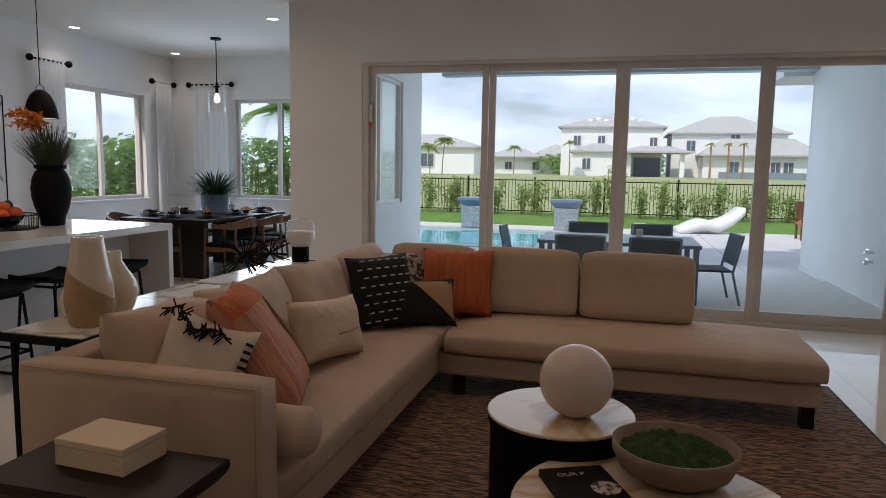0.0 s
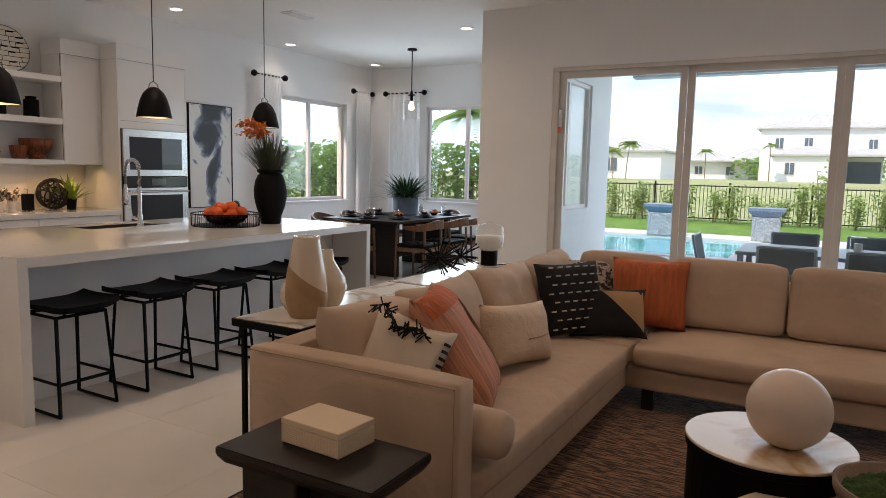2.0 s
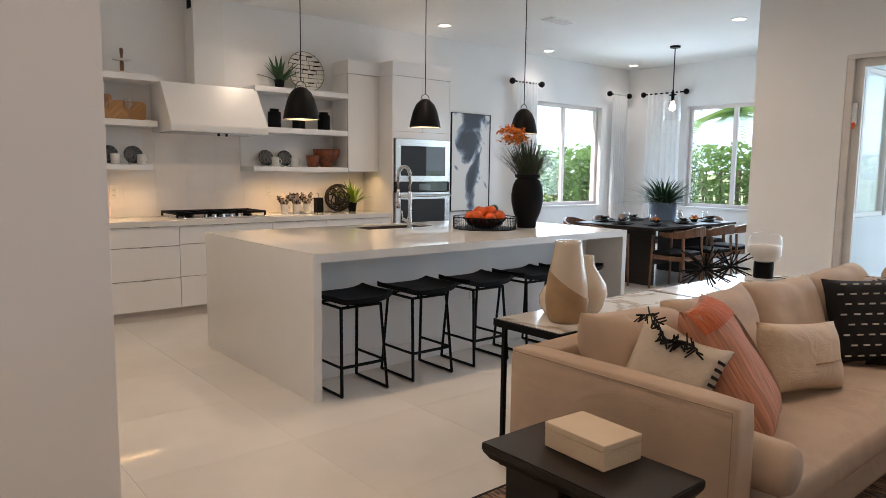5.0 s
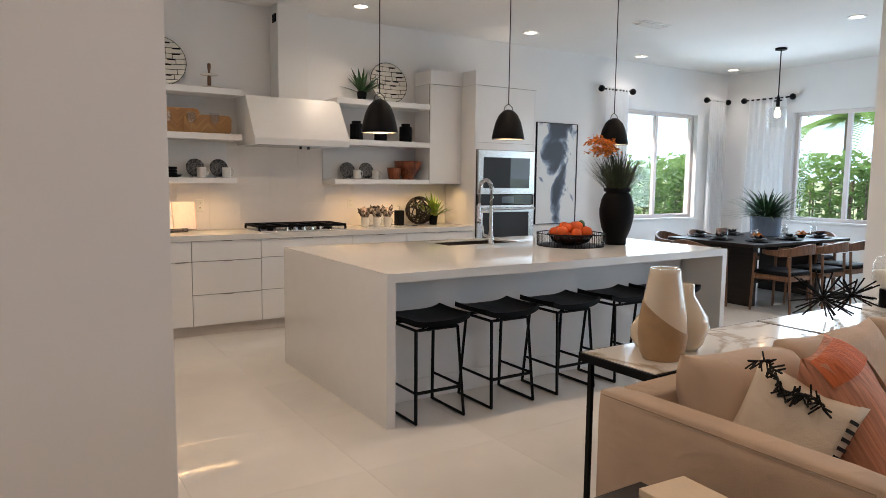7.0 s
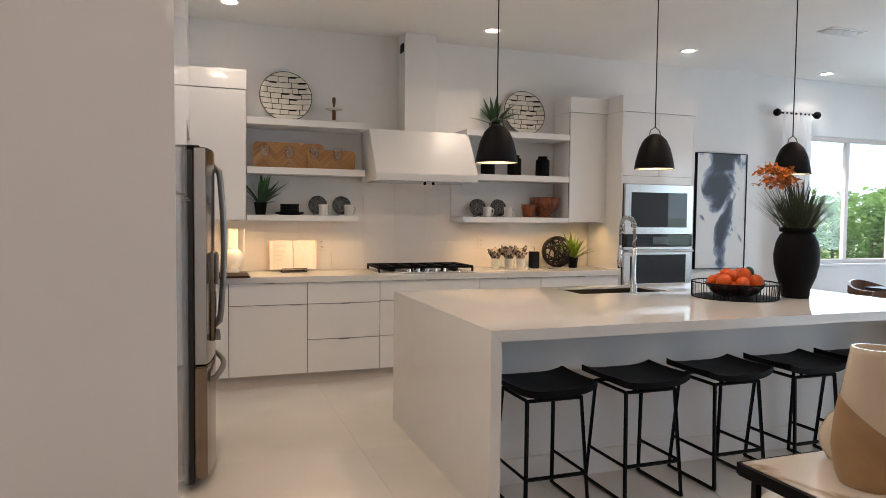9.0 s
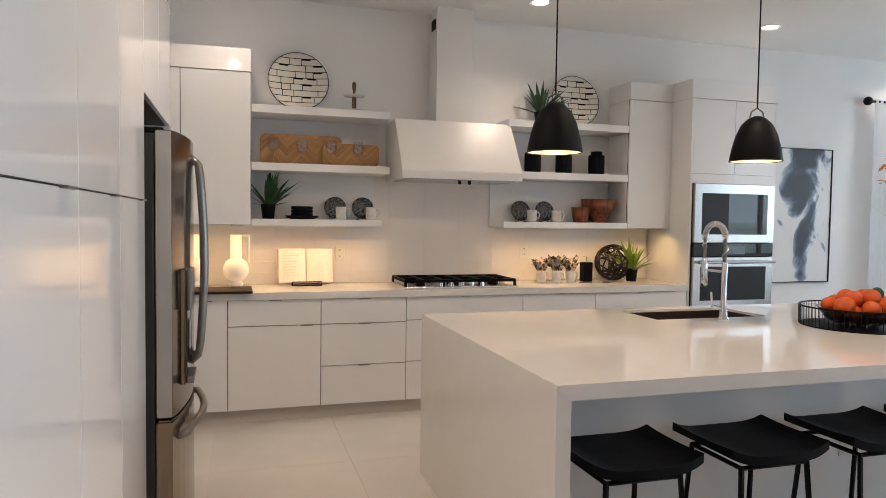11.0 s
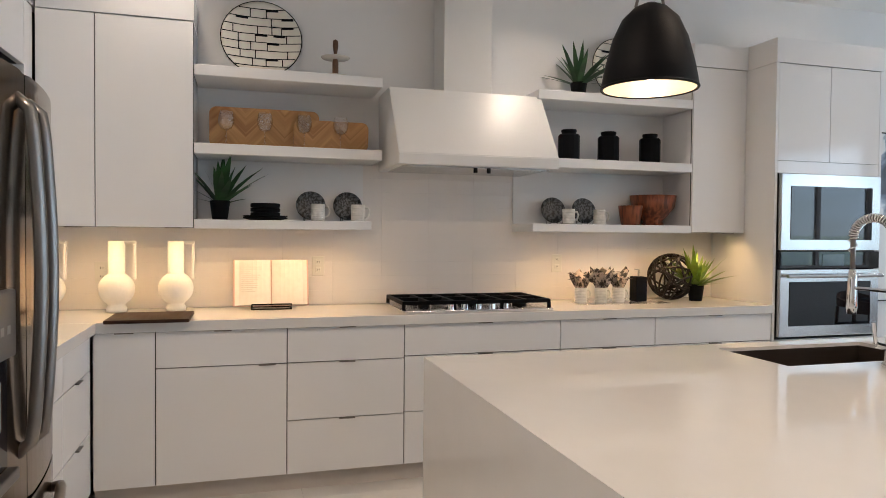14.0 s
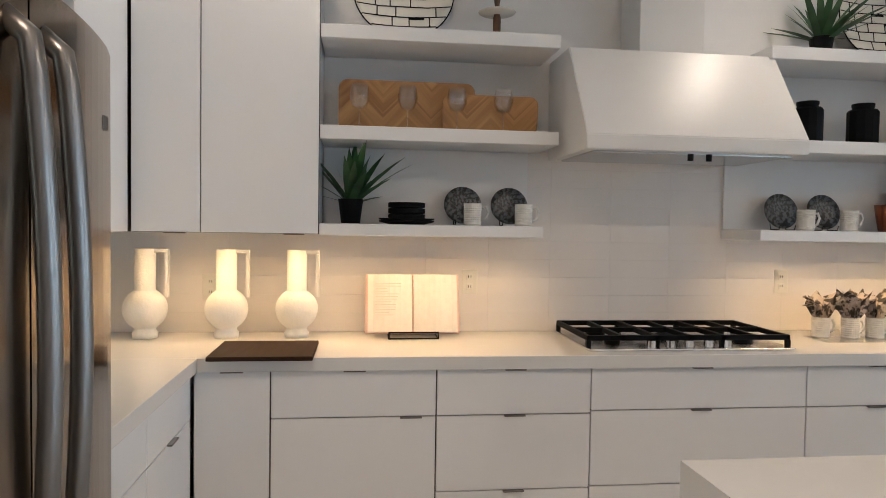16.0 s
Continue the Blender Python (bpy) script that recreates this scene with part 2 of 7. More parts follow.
M["mug"] = mat("white_ribbed_mug", (0.75, 0.73, 0.69), 0.35, vary=0.1, scale=40)
M["napkin"] = mat("grey_patterned_napkin", (0.42, 0.36, 0.33), 0.9, vary=0.85, scale=34, lo=0.46, hi=0.54)
M["dgrey"] = mat("dark_grey_plate", (0.10, 0.11, 0.12), 0.35, vary=0.85, scale=60, lo=0.45, hi=0.55)
M["stucco"] = mat("white_stucco", (0.84, 0.84, 0.84), 0.85, vary=0.05, scale=2, bump=0.3, bump_scale=140)
M["deck"] = mat("grey_concrete_paver", (0.56, 0.55, 0.55), 0.75, vary=0.12, scale=2, bump=0.1, rand=0.04)
M["lawn"] = mat("lawn_green", (0.13, 0.22, 0.035), 0.95, vary=0.35, scale=0.6, bump=0.6, bump_scale=30)
M["hedge"] = mat("hedge_leaf", (0.15, 0.30, 0.055), 0.5, vary=0.5, scale=3)
M["hedge2"] = mat("young_hedge_leaf", (0.24, 0.33, 0.07), 0.5, vary=0.4, scale=3)
for key in ("hedge", "hedge2"):
    hn, hl, hb = nodes_of(M[key])
    ht, hm = hn.new("ShaderNodeBsdfTranslucent"), hn.new("ShaderNodeMixShader")
    ht.inputs["Color"].default_value, hm.inputs["Fac"].default_value = (0.34, 0.50, 0.16, 1), 0.4
    hl.new(hb.outputs["BSDF"], hm.inputs[1])
    hl.new(ht.outputs["BSDF"], hm.inputs[2])
    hl.new(hm.outputs["Shader"], hn["Material Output"].inputs["Surface"])
M["bark"] = mat("grey_brown_bark", (0.22, 0.16, 0.11), 0.9, vary=0.3, scale=10, bump=0.6, bump_scale=30)
M["poolmosaic"] = mat("blue_grey_glass_mosaic", (0.34, 0.39, 0.44), 0.3, vary=0.4, scale=30, lo=0.45, hi=0.55)
M["patiometal"] = mat("slate_patio_metal", (0.21, 0.27, 0.33), 0.5, vary=0.1)
M["roof"] = mat("grey_roof_tile", (0.46, 0.45, 0.44), 0.8, vary=0.2, scale=3, bump=0.5, bump_scale=12)
M["farglass"] = mat("distant_window_glass", (0.10, 0.14, 0.17), 0.1, vary=0.2)
M["plastic"] = mat("white_outlet_plastic", (0.78, 0.76, 0.70), 0.4, vary=0.02)


def marble(name, base, vein, scale, rough=0.12):
    m = mat(name, base, rough, vary=0.05, scale=2.0)
    n, l, b = nodes_of(m)
    tc = n.new("ShaderNodeTexCoord")
    w = n.new("ShaderNodeTexNoise")
    w.inputs["Scale"].default_value, w.inputs["Detail"].default_value, w.inputs["Distortion"].default_value = scale, 5, 1.6
    l.new(tc.outputs["Object"], w.inputs["Vector"])
    ab = n.new("ShaderNodeMath")
    ab.operation = 'SUBTRACT'
    ab.inputs[1].default_value = 0.5
    l.new(w.outputs["Fac"], ab.inputs[0])
    a2 = n.new("ShaderNodeMath")
    a2.operation = 'ABSOLUTE'
    l.new(ab.outputs[0], a2.inputs[0])
    cr = n.new("ShaderNodeValToRGB")
    cr.color_ramp.elements[0].position, cr.color_ramp.elements[0].color = 0.0, (*vein, 1)
    cr.color_ramp.elements[1].position, cr.color_ramp.elements[1].color = 0.05, (*base, 1)
    l.new(a2.outputs[0], cr.inputs["Fac"])
    l.new(cr.outputs["Color"], b.inputs["Base Color"])
    return m


M["marble"] = marble("veined_white_marble", (0.76, 0.73, 0.68), (0.40, 0.33, 0.25), 1.8)
M["warmmarble"] = marble("warm_cream_marble", (0.76, 0.66, 0.53), (0.56, 0.37, 0.20), 1.0, 0.2)


def rug_material():
    m = mat("patterned_wool_rug", (0.30, 0.20, 0.15), 0.95, vary=0.5, scale=5, bump=0.8, bump_scale=110)
    n, l, b = nodes_of(m)
    tc = n.new("ShaderNodeTexCoord")
    # strokes of hatching that change direction from patch to patch
    def hatch(turn):
        mp = n.new("ShaderNodeMapping")
        mp.inputs["Rotation"].default_value = (0, 0, radians(turn))
        mp.inputs["Scale"].default_value = (1, 7, 1)
        l.new(tc.outputs["Object"], mp.inputs["Vector"])
        q = n.new("ShaderNodeTexNoise")
        q.inputs["Scale"].default_value, q.inputs["Detail"].default_value = 11, 3
        l.new(mp.outputs["Vector"], q.inputs["Vector"])
        return q.outputs["Fac"]
    patch = n.new("ShaderNodeTexNoise")
    patch.inputs["Scale"].default_value, patch.inputs["Detail"].default_value = 5.0, 2
    l.new(tc.outputs["Object"], patch.inputs["Vector"])
    gate = n.new("ShaderNodeMapRange")
    gate.inputs["From Min"].default_value, gate.inputs["From Max"].default_value = 0.47, 0.53
    l.new(patch.outputs["Fac"], gate.inputs["Value"])
    mm = n.new("ShaderNodeMix")
    l.new(gate.outputs["Result"], mm.inputs["Factor"])
    l.new(hatch(38), mm.inputs["A"])
    l.new(hatch(-42), mm.inputs["B"])
    cr = n.new("ShaderNodeValToRGB")
    cr.color_ramp.elements[0].position, cr.color_ramp.elements[0].color = 0.42, (0.050, 0.034, 0.028, 1)
    cr.color_ramp.elements[1].position, cr.color_ramp.elements[1].color = 0.62, (0.36, 0.205, 0.125, 1)
    l.new(mm.outputs[0], cr.inputs["Fac"])
    l.new(cr.outputs["Color"], b.inputs["Base Color"])
    return m


M["rug"] = rug_material()


def art_material():
    m = bpy.data.materials.new("abstract_ink_painting")
    n, l, b = nodes_of(m)
    b.inputs["Roughness"].default_value = 0.5
    tc = n.new("ShaderNodeTexCoord")
    mp = n.new("ShaderNodeMapping")
    mp.inputs["Scale"].default_value = (1, 2.0, 1.5)
    l.new(tc.outputs["Object"], mp.inputs["Vector"])
    n1 = n.new("ShaderNodeTexNoise")
    n1.inputs["Scale"].default_value, n1.inputs["Detail"].default_value, n1.inputs["Distortion"].default_value = 1.5, 5, 0.9
    l.new(mp.outputs["Vector"], n1.inputs["Vector"])
    g = n.new("ShaderNodeSeparateXYZ")
    l.new(tc.outputs["Object"], g.inputs[0])
    # dark mass gathers along the middle, wider at the top
    d = n.new("ShaderNodeMath")
    d.operation = 'ABSOLUTE'
    l.new(g.outputs["Y"], d.inputs[0])
    mr = n.new("ShaderNodeMapRange")
    mr.inputs["From Min"].default_value, mr.inputs["From Max"].default_value = 0.0, 0.42
    mr.inputs["To Min"].default_value, mr.inputs["To Max"].default_value = 0.17, -0.20
    l.new(d.outputs[0], mr.inputs["Value"])
    mz = n.new("ShaderNodeMapRange")
    mz.inputs["From Min"].default_value, mz.inputs["From Max"].default_value = 0.0, 1.3
    mz.inputs["To Min"].default_value, mz.inputs["To Max"].default_value = -0.10, 0.09
    l.new(g.outputs["Z"], mz.inputs["Value"])
    s1, s2 = n.new("ShaderNodeMath"), n.new("ShaderNodeMath")
    l.new(n1.outputs["Fac"], s1.inputs[0])
    l.new(mr.outputs["Result"], s1.inputs[1])
    l.new(s1.outputs[0], s2.inputs[0])
    l.new(mz.outputs["Result"], s2.inputs[1])
    cr = n.new("ShaderNodeValToRGB")
    e = cr.color_ramp.elements
    e[0].position, e[0].color = 0.46, (0.72, 0.72, 0.71, 1)
    e[1].position, e[1].color = 0.66, (0.03, 0.035, 0.05, 1)
    for p, c in ((0.49, (0.66, 0.68, 0.70, 1)), (0.52, (0.30, 0.35, 0.43, 1)), (0.56, (0.12, 0.15, 0.21, 1)), (0.60, (0.045, 0.055, 0.08, 1))):
        x = e.new(p)
        x.color = c
    l.new(s2.outputs[0], cr.inputs["Fac"])
    l.new(cr.outputs["Color"], b.inputs["Base Color"])
    return m


M["art"] = art_material()


def board_material():
    m = mat("chevron_acacia", (0.50, 0.27, 0.11), 0.4, vary=0.3, scale=14)
    n, l, b = nodes_of(m)
    tc, sx = n.new("ShaderNodeTexCoord"), n.new("ShaderNodeSeparateXYZ")
    l.new(tc.outputs["Object"], sx.inputs[0])
    pp, ad, cb = n.new("ShaderNodeMath"), n.new("ShaderNodeMath"), n.new("ShaderNodeCombineXYZ")
    pp.operation, pp.inputs[1].default_value, ad.operation = 'PINGPONG', 0.11, 'ADD'
    l.new(sx.outputs["Y"], pp.inputs[0])
    l.new(pp.outputs[0], ad.inputs[0])
    l.new(sx.outputs["Z"], ad.inputs[1])
    l.new(ad.outputs[0], cb.inputs["Y"])
    sc = n.new("ShaderNodeMath")
    sc.operation, sc.inputs[1].default_value = 'MULTIPLY', 0.12
    l.new(sx.outputs["Y"], sc.inputs[0])
    l.new(sc.outputs[0], cb.inputs["X"])
    nz, cr = n.new("ShaderNodeTexNoise"), n.new("ShaderNodeValToRGB")
    nz.inputs["Scale"].default_value, nz.inputs["Detail"].default_value, nz.inputs["Distortion"].default_value = 13, 4, 0.9
    l.new(cb.outputs[0], nz.inputs["Vector"])
    cr.color_ramp.elements[0].position, cr.color_ramp.elements[0].color = 0.36, (0.33, 0.15, 0.055, 1)
    cr.color_ramp.elements[1].position, cr.color_ramp.elements[1].color = 0.62, (0.60, 0.34, 0.14, 1)
    l.new(nz.outputs["Fac"], cr.inputs["Fac"])
    l.new(cr.outputs["Color"], b.inputs["Base Color"])
    return m


M["acacia"] = board_material()


def water_material():
    m = mat("pool_water", (0.10, 0.50, 0.62), 0.04, vary=0.25, scale=1.5, bump=0.25, bump_scale=3)
    return m


M["water"] = water_material()


# ---- building helpers ----
def link(name, bm, material, parent=None, label="", smooth=False):
    me = bpy.data.meshes.new(name)
    bmesh.ops.recalc_face_normals(bm, faces=bm.faces[:])
    bm.to_mesh(me)
    bm.free()
    me.materials.append(M[material] if isinstance(material, str) else material)
    if smooth:
        for p in me.polygons:
            p.use_smooth = True
    ob = new(name, me)
    if parent:
        ob.parent = parent
    if label:
        tagged(ob, label)
    return ob


def part(name, bm, material, parent, label="", smooth=False):
    return link(name, bm, material, parent, label, smooth)


def thing(name, x, y, z, label, category, group="", rz=0, kind=""):
    e = new(name)
    e.empty_display_size = 0.1
    e.matrix_world = pose(x, y, z, 0, 0, rz)
    return tagged(e, label, category, group, kind)


def setting(name, bm, material, label="", smooth=False):
    return tagged(link(name, bm, material, None, "", smooth), label or name.replace("_", " "), name.split("_")[0], "", "structure")


def box(x0, x1, y0, y1, z0, z1, bevel=0.0, bm=None, seg=2):
    bm = bm or bmesh.new()
    r = bmesh.ops.create_cube(bm, size=1)
    for v in r["verts"]:
        v.co = Vector(((x0 + x1) / 2 + v.co.x * (x1 - x0), (y0 + y1) / 2 + v.co.y * (y1 - y0), (z0 + z1) / 2 + v.co.z * (z1 - z0)))
    if bevel:
        vs = set(r["verts"])
        es = [e for e in bm.edges if e.verts[0] in vs and e.verts[1] in vs]
        bmesh.ops.bevel(bm, geom=es, offset=bevel, segments=seg, affect='EDGES', profile=0.5)
    return bm


def lathe(profile, n=24, bm=None, cx=0, cy=0, cz=0):
    """A turned shape: profile is (radius, z) from the bottom up."""
    bm = bm or bmesh.new()
    rings = []
    for r, z in profile:
        if r < 1e-5:
            rings.append([bm.verts.new((cx, cy, cz + z))])
        else:
            rings.append([bm.verts.new((cx + r * math.cos(2 * math.pi * i / n), cy + r * math.sin(2 * math.pi * i / n), cz + z)) for i in range(n)])
    for a, b in zip(rings, rings[1:]):
        if len(a) == 1 and len(b) == 1:
            continue
        for i in range(n):
            j = (i + 1) % n
            if len(a) == 1:
                bm.faces.new((a[0], b[j], b[i]))
            elif len(b) == 1:
                bm.faces.new((a[i], a[j], b[0]))
            else:
                bm.faces.new((a[i], a[j], b[j], b[i]))
    return bm


def disc(r, z0, z1, n=32, bm=None, cx=0, cy=0):
    return lathe([(0, z0), (r, z0), (r, z1), (0, z1)], n, bm, cx, cy)


def tube(points, r, n=8, bm=None, closed=False):
    bm = bm or bmesh.new()
    pts = [Vector(p) for p in points]
    rings = []
    m = len(pts)
    u = None
    for i, p in enumerate(pts):
        a = pts[i - 1] if (i or closed) else p
        b = pts[(i + 1) % m] if (i < m - 1 or closed) else p
        d = (b - a).normalized()
        if u is None:
            u = d.cross(Vector((0, 0, 1)))
            if u.length < 0.05:
                u = d.cross(Vector((1, 0, 0)))
        u = (u - d * u.dot(d)).normalized()
        w = d.cross(u)
        rad = r[i] if isinstance(r, (list, tuple)) else r
        rings.append([bm.verts.new(p + rad * (u * math.cos(2 * math.pi * k / n) + w * math.sin(2 * math.pi * k / n))) for k in range(n)])
    pairs = list(zip(rings, rings[1:])) + ([(rings[-1], rings[0])] if closed else [])
    for a, b in pairs:
        for k in range(n):
            bm.faces.new((a[k], a[(k + 1) % n], b[(k + 1) % n], b[k]))
    if not closed:
        bm.faces.new(rings[0])
        bm.faces.new(rings[-1][::-1])
    return bm


def rod(a, b, r, n=6, bm=None):
    return tube([a, b], r, n, bm)


def extrude_xz(profile, y0, y1, bm=None):
    """A prism: profile in x and z, along y."""
    bm = bm or bmesh.new()
    a = [bm.verts.new((x, y0, z)) for x, z in profile]
    b = [bm.verts.new((x, y1, z)) for x, z in profile]
    bm.faces.new(a)
    bm.faces.new(b[::-1])
    for i in range(len(a)):
        j = (i + 1) % len(a)
        bm.faces.new((a[i], b[i], b[j], a[j]))
    return bm


def pillow(w, h, d, bm=None, n=14, corner=0.12):
    """A stuffed cushion standing in the xz plane, its middle at the origin: w along x, h along z, d thick."""
    bm = bm or bmesh.new()
    grids = []
    for side in (1, -1):
        g = []
        for i in range(n + 1):
            row = []
            for j in range(n + 1):
                u, v = 2 * i / n - 1, 2 * j / n - 1
                f = max(0.0, (1 - u ** 4) * (1 - v ** 4)) ** 0.55
                pu = u * (1 - corner * 0.45 * (1 - v * v))
                pv = v * (1 - corner * 0.45 * (1 - u * u))
                wob = 0.012 * noise.noise(Vector((u * 2.1 + w * 7, v * 2.3 + h * 5, side * 3.0)))
                row.append(bm.verts.new((pu * w / 2, side * (d / 2 * f) + wob * f, pv * h / 2)))
            g.append(row)
        grids.append(g)
    for s, g in enumerate(grids):
        for i in range(n):
            for j in range(n):
                q = (g[i][j], g[i + 1][j], g[i + 1][j + 1], g[i][j + 1])
                bm.faces.new(q if s else q[::-1])
    bmesh.ops.remove_doubles(bm, verts=bm.verts[:], dist=0.0012)
    return bm


def puff(x0, x1, y0, y1, z0, z1, r=0.05, crown=0.02, bm=None):
    """An upholstered block: rounded edges and a softly crowned top."""
    bm = bm or bmesh.new()
    t = bmesh.new()
    bmesh.ops.create_cube(t, size=1)
    bmesh.ops.subdivide_edges(t, edges=t.edges[:], cuts=7, use_grid_fill=True)
    sx, sy, sz = (x1 - x0) / 2, (y1 - y0) / 2, (z1 - z0) / 2
    for v in t.verts:
        p = Vector((v.co.x * 2 * sx, v.co.y * 2 * sy, v.co.z * 2 * sz))
        c = Vector((max(-sx + r, min(sx - r, p.x)), max(-sy + r, min(sy - r, p.y)), max(-sz + r, min(sz - r, p.z))))
        d = p - c
        if d.length > r:
            p = c + d.normalized() * r
        if v.co.z > 0.3:
            p.z += crown * (1 - (p.x / sx) ** 4) * (1 - (p.y / sy) ** 4) + 0.004 * noise.noise(Vector((p.x * 3 + x0, p.y * 3 + y0, 1)))
        v.co = p + Vector(((x0 + x1) / 2, (y0 + y1) / 2, (z0 + z1) / 2))
    me = bpy.data.meshes.new("t")
    t.to_mesh(me)
    t.free()
    bm.from_mesh(me)
    bpy.data.meshes.remove(me)
    return bm


def mesh_of(name, verts, faces, material, parent=None, smooth=False):
    me = bpy.data.meshes.new(name)
    me.from_pydata(verts, [], faces)
    me.materials.append(M[material])
    if smooth:
        for p in me.polygons:
            p.use_smooth = True
    ob = new(name, me)
    if parent:
        ob.parent = parent
    return ob


def leaves(rng, count, place, size, verts, faces, droop=0.3):
    """Many small bent leaves, each of two faces; place() gives a spot."""
    for _ in range(count):
        p = Vector(place())
        a, e = rng.uniform(0, 6.283), rng.uniform(-0.6, 0.9)
        d = Vector((math.cos(a) * math.cos(e), math.sin(a) * math.cos(e), math.sin(e)))
        s = d.cross(Vector((rng.uniform(-1, 1), rng.uniform(-1, 1), 1))).normalized()
        L = size * rng.uniform(0.6, 1.3)
        k = len(verts)
        verts += [p, p + d * L * 0.5 + s * L * 0.28, p + d * L + Vector((0, 0, -droop * L * 0.5)), p + d * L * 0.5 - s * L * 0.28]
        faces.append((k, k + 1, k + 2, k + 3))


def blade(verts, faces, base, direction, length, width, bend=0.4, segs=4):
    """One strap-shaped leaf that bends over."""
    d = Vector(direction).normalized()
    flat = Vector((d.x, d.y, 0))
    out = flat.normalized() if flat.length > 0.01 else Vector((1, 0, 0))
    s = Vector((-out.y, out.x, 0))
    k = len(verts)
    p = Vector(base)
    for i in range(segs + 1):
        f = i / segs
        w = width * (1 - f) ** 0.7 * (0.6 + 0.8 * f if f < 0.5 else 1)
        q = p + d * length * f + (out * 0.4 - Vector((0, 0, 1))) * bend * length * f * f * 0.5
        verts += [q + s * w / 2, q - s * w / 2]
    for i in range(segs):
        a = k + 2 * i
        faces.append((a, a + 1, a + 3, a + 2))

# ---- the house: walls, floor, ceiling ----
setting("wall_west", box(-8.29, -8.09, 0.2, 8.12, 0, 3.15), "wall", "white painted kitchen and dining wall")
bm = box(-8.29, -8.09, 8.12, 9.74, 0, 0.90)
box(-8.29, -8.09, 8.12, 9.74, 2.48, 3.15, bm=bm)
box(-8.29, -8.09, 9.74, 10.65, 0, 3.15, bm=bm)
setting("wall_west_dining", bm, "wall", "white painted dining wall round a window")
bm = box(-8.09, -6.97, 10.45, 10.65, 0, 3.15)
box(-6.97, -5.35, 10.45, 10.65, 0, 0.90, bm=bm)
box(-6.97, -5.35, 10.45, 10.65, 2.48, 3.15, bm=bm)
box(-5.35, -3.905, 10.45, 10.65, 0, 3.15, bm=bm)
setting("wall_north", bm, "wall", "white painted dining wall with a wide window")
bm = box(-4.15, -3.90, 7.47, 8.15, 0, 3.15)
box(-4.15, -3.90, 8.15, 9.75, 0, 0.95, bm=bm)
box(-4.15, -3.90, 8.15, 9.75, 2.62, 3.15, bm=bm)
box(-4.15, -3.90, 9.75, 10.45, 0, 3.15, bm=bm)
setting("wall_dining_east", bm, "wall", "white painted dining wall beside the patio")
bm = box(-3.90, -3.87, 7.47, 8.15, -0.05, 3.4)
box(-3.90, -3.87, 8.15, 9.75, -0.05, 0.95, bm=bm)
box(-3.90, -3.87, 8.15, 9.75, 2.62, 3.4, bm=bm)
box(-3.90, -3.87, 9.75, 10.68, -0.05, 3.4, bm=bm)
setting("wall_outer_skin", bm, "stucco", "white stucco outer wall of the dining bay")
bm = box(-4.35, -3.52, 7.27, 7.47, 0, 3.15)
box(-3.52, 1.62, 7.27, 7.47, 2.505, 3.15, bm=bm)
box(1.62, 3.4, 7.27, 7.47, 0, 3.15, bm=bm)
setting("wall_glass_doors", bm, "wall", "white painted wall round the sliding glass doors")
# east and south walls are out of view, added to close the room
setting("wall_east", box(3.2, 3.4, -3.7, 7.27, 0, 3.15), "wall", "unseen white painted wall added to close the living room")
setting("wall_south", box(-3.9, 3.4, -3.7, -3.5, 0, 3.15), "wall", "unseen white painted wall added to close the living room")
setting("wall_kitchen_south", box(-8.09, -3.73, 0.2, 0.4, 0, 3.15), "wall", "white painted wall behind the fridge")
# hall wall is out of view too, added to close the west side
setting("wall_hall", box(-3.93, -3.73, -3.5, 0.2, 0, 3.15), "wall", "unseen white painted hall wall added to close the room")
bm = box(-8.29, 3.4, -3.7, 7.47, 3.15, 3.35)
box(-8.29, -3.87, 7.47, 10.65, 3.15, 3.35, bm=bm)
setting("ceiling", bm, "ceil", "flat white painted ceiling")
setting("floor", box(-8.29, 3.4, -3.7, 10.65, -0.2, -0.004), "grout", "pale grouted floor bed")
bm = box(-8.09, -8.075, 5.94, 10.45, 0, 0.13, 0.003)
box(-8.075, -4.15, 10.435, 10.45, 0, 0.13, 0.003, bm=bm)
box(-4.34, -3.55, 7.255, 7.27, 0, 0.13, 0.003, bm=bm)
setting("baseboard", bm, "satin", "white painted baseboard")


def window(name, horizontal, a0, a1, z0, z1, face, depth, label, split=True):
    """A sliding window set in a wall: along x when horizontal, else along y. face: the plane of the glass."""
    w = thing(name, 0, 0, 0, label, "window", kind="structure")

    def bar(p0, p1, q0, q1, d0=-0.03, d1=0.03):
        return box(p0, p1, face + d0, face + d1, q0, q1, 0.004) if horizontal else box(face + d0, face + d1, p0, p1, q0, q1, 0.004)
    t = 0.05
    for q0, q1 in ((z0, z0 + t), (z1 - t, z1)):
        part("window_frame", bar(a0, a1, q0, q1), "frame", w)
    for p0, p1 in ((a0, a0 + t), (a1 - t, a1)):
        part("window_frame", bar(p0, p1, z0 + t, z1 - t), "frame", w)
    mid = (a0 + a1) / 2 - 0.05
    part("mullion", bar(mid - 0.03, mid + 0.03, z0 + t, z1 - t, -0.02, 0.035), "frame", w)
    for p0, p1 in ((a0 + t, mid - 0.03), (mid + 0.03, a1 - t)):
        g = part("pane", bar(p0, p1, z0 + t, z1 - t, -0.004, 0.004), "glass", w)
        g.visible_shadow = False
    return w


w1 = window("window_1", False, 8.12, 9.74, 0.90, 2.48, -8.20, 0.2, "white framed sliding window above the dining wall base")
part("window_sill", box(-8.17, -8.055, 8.09, 9.77, 0.87, 0.90, 0.006), "satin", w1)
w2 = window("window_2", True, -6.97, -5.35, 0.90, 2.48, 10.56, 0.2, "white framed sliding window facing a green hedge")
